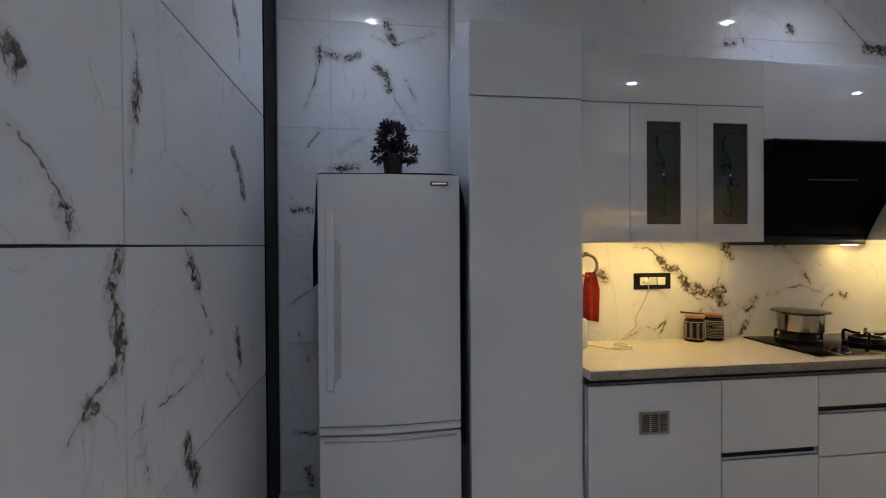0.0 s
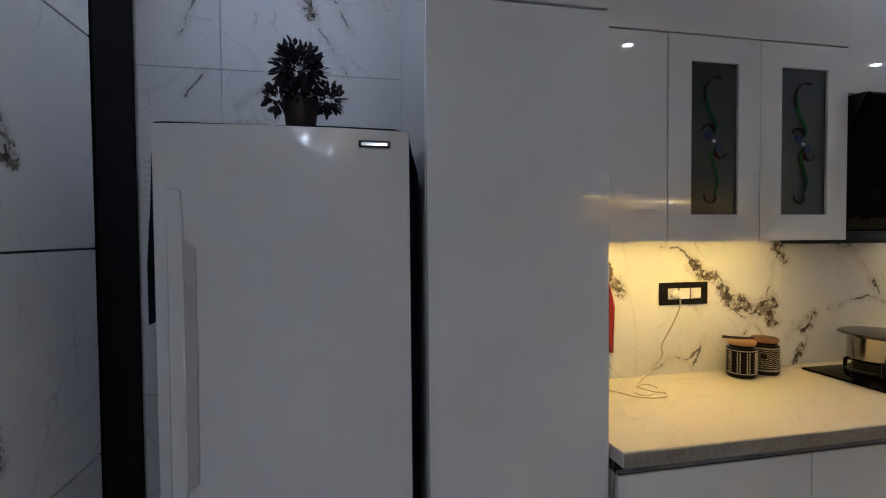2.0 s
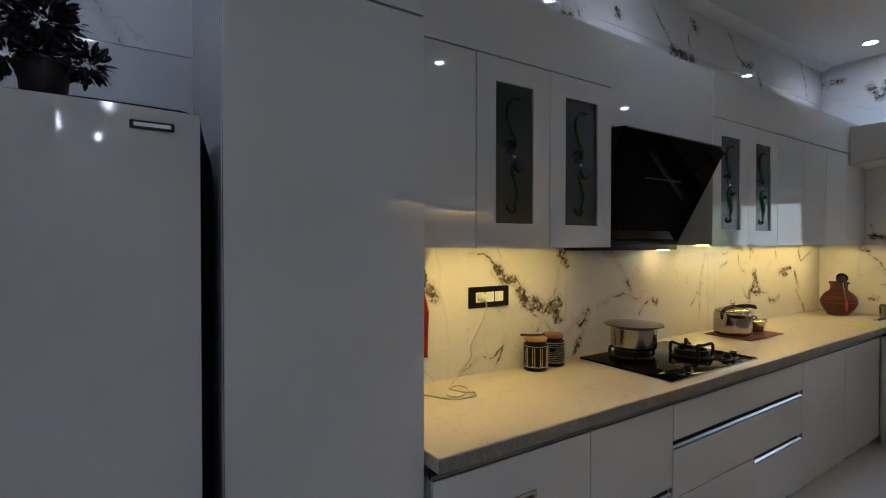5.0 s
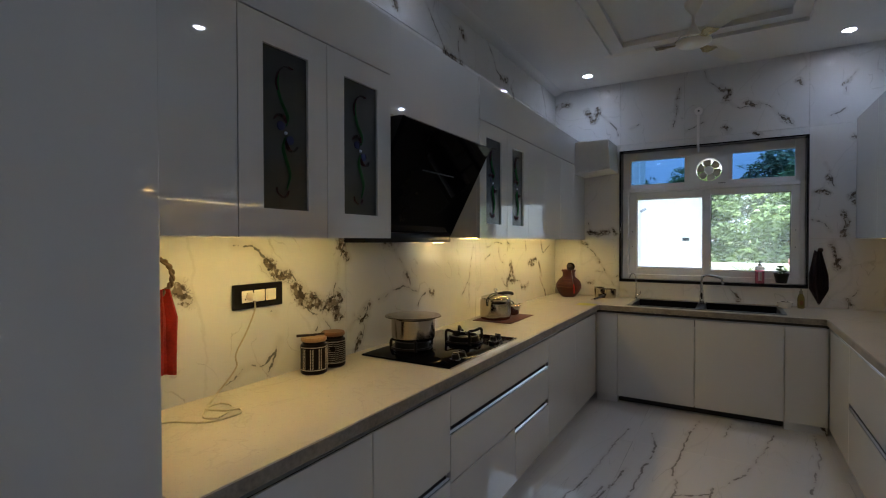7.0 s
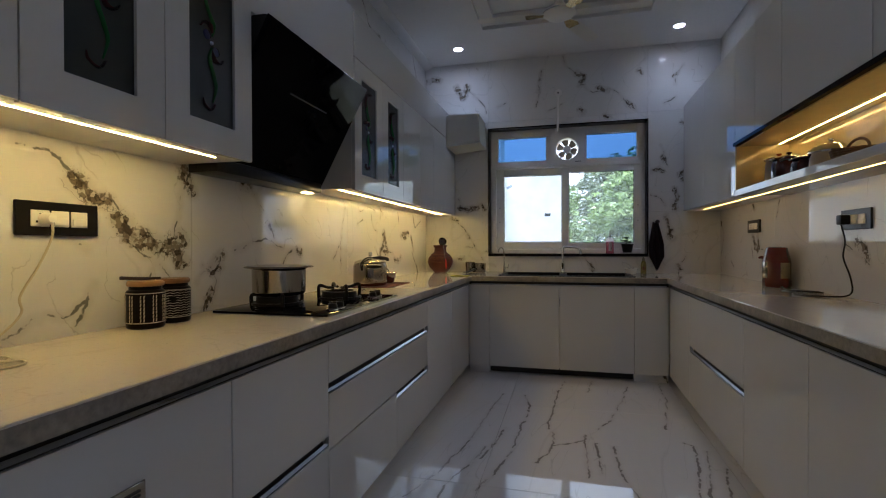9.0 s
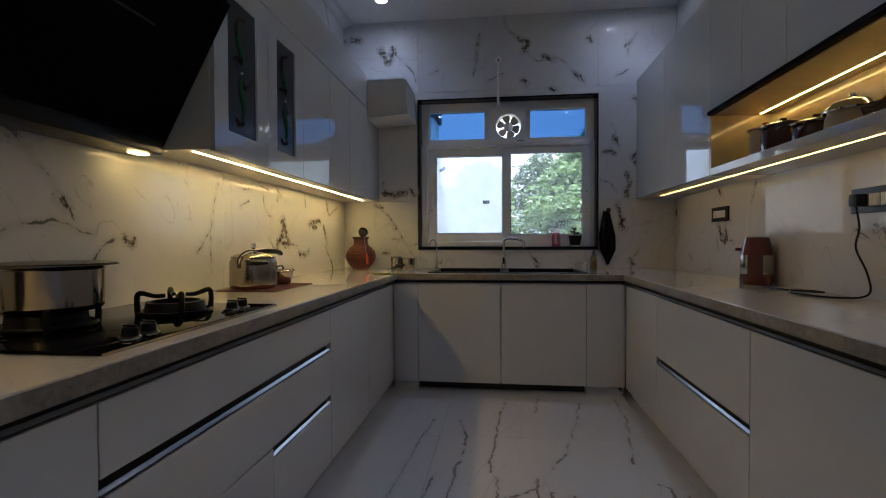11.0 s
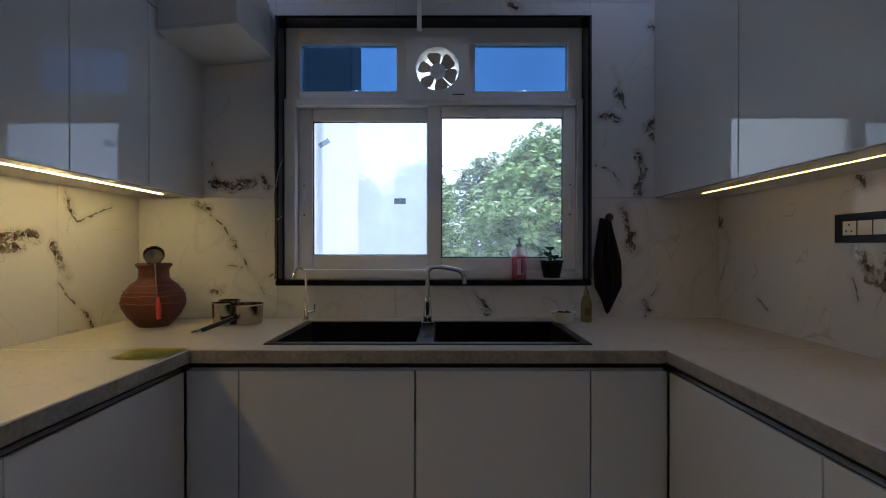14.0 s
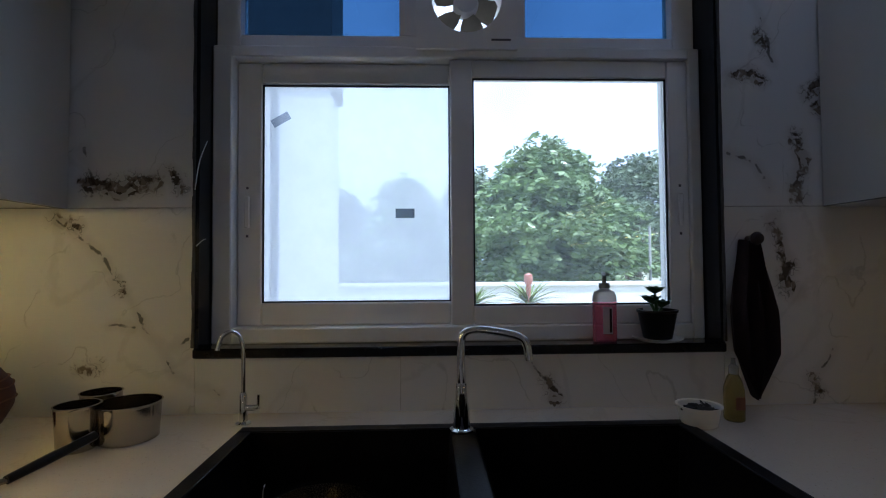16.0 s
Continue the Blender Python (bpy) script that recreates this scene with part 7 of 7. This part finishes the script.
vein('south', 0.009, (4.705, 1.432), (4.657, 1.398))
vein('south', 0.000, (4.282, 1.321), (4.234, 1.430))
vein('south', 0.016, (3.375, 1.154), (3.292, 1.113), (3.269, 1.059))
vein('south', 0.000, (3.459, 1.140), (3.248, 1.034))
vein('west', 0.022, (1.278, 1.425), (1.246, 1.364), (1.263, 1.288), (1.285, 1.220), (1.260, 1.176))
vein('west', 0.000, (1.260, 1.176), (1.205, 1.142), (1.155, 1.112), (1.092, 1.070))
vein('west', 0.016, (1.174, 1.111), (1.145, 1.106))
vein('west', 0.000, (0.959, 1.639), (0.995, 1.616), (1.042, 1.577), (1.086, 1.532), (1.109, 1.460))
vein('west', 0.014, (1.078, 1.531), (1.109, 1.481))
vein('west', 0.018, (0.955, 1.758), (0.979, 1.740))
vein('west', 0.000, (1.353, 1.949), (1.377, 1.822), (1.355, 1.721), (1.345, 1.611))
vein('west', 0.014, (1.372, 1.848), (1.351, 1.747))
vein('west', 0.000, (1.662, 1.435), (1.727, 1.327), (1.810, 1.226), (1.878, 1.138))
vein('west', 0.020, (1.683, 1.400), (1.751, 1.325))
vein('west', 0.025, (2.192, 2.408), (2.246, 2.339))
vein('west', 0.000, (2.246, 2.339), (2.267, 2.228))
vein('west', 0.025, (2.147, 1.819), (2.249, 1.743), (2.289, 1.675))
vein('west', 0.000, (1.624, 1.552), (1.733, 1.497))
vein('west', 0.000, (1.411, 0.852), (1.370, 0.969), (1.386, 1.046))
vein('west', 0.028, (1.645, 0.840), (1.687, 0.752), (1.732, 0.695))
vein('west', 0.000, (1.462, 1.020), (1.650, 1.026), (1.794, 1.060))
vein('west', 0.020, (2.183, 1.082), (2.219, 0.957))
vein('west', 0.000, (2.030, 0.960), (2.214, 0.816))
vein('alcove', 0.000, (-0.303, 2.615), (-0.304, 2.516), (-0.337, 2.383), (-0.386, 2.250))
vein('alcove', 0.018, (-0.255, 2.568), (-0.157, 2.540), (-0.075, 2.567))
vein('alcove', 0.013, (-0.309, 2.598), (-0.300, 2.516))
vein('alcove', 0.022, (0.034, 2.498), (0.067, 2.466), (0.106, 2.367))
vein('alcove', 0.000, (0.106, 2.367), (0.156, 2.284), (0.213, 2.201), (0.240, 2.134))
vein('alcove', 0.018, (0.093, 2.763), (0.126, 2.653))
vein('alcove', 0.000, (0.009, 2.681), (0.142, 2.638), (0.278, 2.678), (0.364, 2.717))
vein('alcove', 0.013, (-0.244, 1.889), (-0.080, 1.909))
vein('alcove', 0.000, (0.258, 2.304), (0.208, 2.438))
vein('alcove', 0.000, (-0.195, 1.990), (-0.062, 2.076))
vein('alcove', 0.010, (-0.456, 1.656), (-0.360, 1.640))
vein('alcove', 0.000, (-0.493, 1.097), (-0.364, 1.176))
vein('alcove', 0.000, (-0.430, 0.930), (-0.384, 0.762))
vein('alcove', 0.018, (-0.390, 0.131), (-0.358, 0.028))
vein('alcove', 0.009, (-0.452, 0.341), (-0.339, 0.344))
vein('alcove', 0.000, (-0.291, 2.120), (-0.372, 2.019))
vein('floor', 0.000, (4.225, 1.820), (3.912, 1.859), (3.629, 1.871), (3.299, 1.898), (3.096, 1.935), (2.886, 1.974), (2.727, 2.028), (2.615, 2.059))
vein('floor', 0.000, (3.549, 1.715), (3.295, 1.749), (3.082, 1.793))
vein('floor', 0.000, (3.245, 1.790), (3.019, 1.827), (2.947, 1.857), (2.785, 1.905), (2.652, 1.911))
vein('floor', 0.000, (4.225, 1.649), (3.975, 1.601), (3.695, 1.606), (3.542, 1.628), (3.206, 1.643), (2.988, 1.690), (2.741, 1.760))
vein('floor', 0.000, (4.683, 1.360), (4.280, 1.422), (3.897, 1.440), (3.680, 1.463), (3.586, 1.452))
vein('floor', 0.000, (3.547, 1.424), (3.377, 1.420), (3.254, 1.447), (3.101, 1.499))
vein('floor', 0.000, (3.336, 1.425), (3.400, 1.326), (3.461, 1.247))
vein('floor', 0.000, (4.736, 1.142), (4.408, 1.191))
vein('floor', 0.000, (4.636, 0.879), (4.191, 0.976), (3.826, 1.076), (3.659, 1.156))
vein('floor', 0.000, (3.547, 1.243), (3.305, 1.243), (3.008, 1.244))
vein('floor', 0.000, (3.435, 1.185), (3.054, 1.181))
vein('floor', 0.000, (3.418, 1.095), (3.137, 1.094), (3.024, 1.066), (2.871, 1.036))
vein('floor', 0.000, (4.779, 0.625), (4.336, 0.644), (3.758, 0.759))
vein('floor', 0.000, (3.555, 0.702), (3.527, 0.656), (3.236, 0.698), (2.938, 0.766))
vein('floor', 0.000, (3.463, 0.609), (3.121, 0.677), (2.951, 0.717))
vein('floor', 0.000, (3.268, 0.568), (2.971, 0.636))

TILE_QUIET = dict(wall=marble("quiet_wall_tile", TILE_BASE, 0.010, TILE_DARK, TILE_BROWN, veins=[]), floor=marble("quiet_floor_tile", FLOOR_BASE, 0.012, FLOOR_DARK, FLOOR_BROWN, False, patch_lo=0.70, lines=0.9, veins=[]))


def veined(wall, u0, v0, u1, v1, at):
    """The marble of one tile, with the veins that cross it; at(u, v) gives a point of the wall."""
    near = []
    for half, pts in VEINS[wall]:
        run = [p for p in pts if u0 - 0.1 < p[0] < u1 + 0.1 and v0 - 0.1 < p[1] < v1 + 0.1]
        if run:
            lo, hi = pts.index(run[0]), pts.index(run[-1])
            near.append((half, [at(*p) for p in pts[max(0, lo - 1):hi + 2]]))
    if not near:
        return TILE_QUIET["floor" if wall == "floor" else "wall"]
    if wall == "floor":
        return marble("veined_floor_tile", FLOOR_BASE, 0.012, FLOOR_DARK, FLOOR_BROWN, False, patch_lo=0.70, lines=0.9, veins=near)
    return marble("veined_wall_tile", TILE_BASE, 0.010, TILE_DARK, TILE_BROWN, patch_lo=0.415, veins=near)


def tiles(parent, name, u0, u1, us, v0, v1, vs, place, material, gap, wall=None, at=None):
    """Tiles between the joint lines us and vs. place(u0, v0, u1, v1) gives the corners of a tile's box."""
    ue = [u0] + [u for u in us if u0 < u < u1] + [u1]
    ve = [v0] + [v for v in vs if v0 < v < v1] + [v1]
    for a, b in zip(ue, ue[1:]):
        for c, d in zip(ve, ve[1:]):
            bm = box(*place(a + gap / 2, c + gap / 2, b - gap / 2, d - gap / 2), 0.0008)
            part(name, bm, veined(wall, a, c, b, d, at) if wall else material, parent)


def joints(first, step, lo, hi):
    k = math.ceil((lo - first) / step)
    out = []
    while first + k * step < hi:
        out.append(first + k * step)
        k += 1
    return out


ZJ = [0.13, 0.786, 1.443, 2.105, 2.77]
tiles(wall_west, "tile", 0.0, 2.684, [1.303], 0, 3.2, ZJ, lambda a, c, b, d: (X_W - 0.012, a, c, X_W, b, d), M_TILE, 0.006, "west", lambda u, v: (X_W, u, v))
tiles(wall_west, "tile", -5.6, -0.006, joints(1.303, 1.31, -5.6, -0.1), 0, 3.2, ZJ, lambda a, c, b, d: (X_W - 0.012, a, c, X_W, b, d), M_TILE, 0.006)
structure("door_jamb", box(X_W - 0.02, 2.69, 0, X_W + 0.004, 3.0, 3.03, 0.003), plain("black_stone_jamb", (0.004, 0.004, 0.0045), 0.4, noise_amt=0.4, scale=150, ior=1.1), "black polished granite jamb strip", "jamb")
tiles(wall_alcove, "tile", -0.54, 0.468, [-0.24], 0, 3.2, [0.87, 1.50, 2.13, 2.76], lambda a, c, b, d: (a, 3.0, c, b, 3.012, d), M_TILE, 0.002, "alcove", lambda u, v: (u, 3.0, v))
tiles(wall_north, "tile", 0.47, X_E, joints(2.18, 1.41, 0.47, X_E), 0, 3.2, [0.84, 1.455, 2.08, 2.70], lambda a, c, b, d: (a, Y_N, c, b, Y_N + 0.012, d), M_TILE, 0.0015, "north", lambda u, v: (u, Y_N, v))
tiles(wall_south, "tile", 1.0, X_E, joints(2.9, 1.41, 1.0, X_E), 0, 3.2, [0.84, 1.455, 2.08, 2.70], lambda a, c, b, d: (a, Y_S - 0.012, c, b, Y_S, d), M_TILE, 0.0015, "south", lambda u, v: (u, Y_S, v))
for y0, y1, z0, z1 in ((WY1, Y_N, 0, 3.2), (Y_S, WY0, 0, 3.2), (WY0, WY1, 0, WZ0), (WY0, WY1, WZ1, 3.2)):
    tiles(wall_east, "tile", y0, y1, [1.545], z0, z1, [0.82, 1.45, 2.40], lambda a, c, b, d: (X_E, a, c, X_E + 0.012, b, d), M_TILE, 0.0015, "east", lambda u, v: (X_E, u, v))
tiles(floor, "floor_tile", -0.55, 5.49, joints(0.4, 1.2, -0.55, 5.49), -5.6, 3.0, joints(0.55, 1.2, -5.6, 3.0), lambda a, c, b, d: (a, c, -0.012, b, d, 0.0), M_FLOOR, 0.0012, "floor", lambda u, v: (u, v, 0.0))
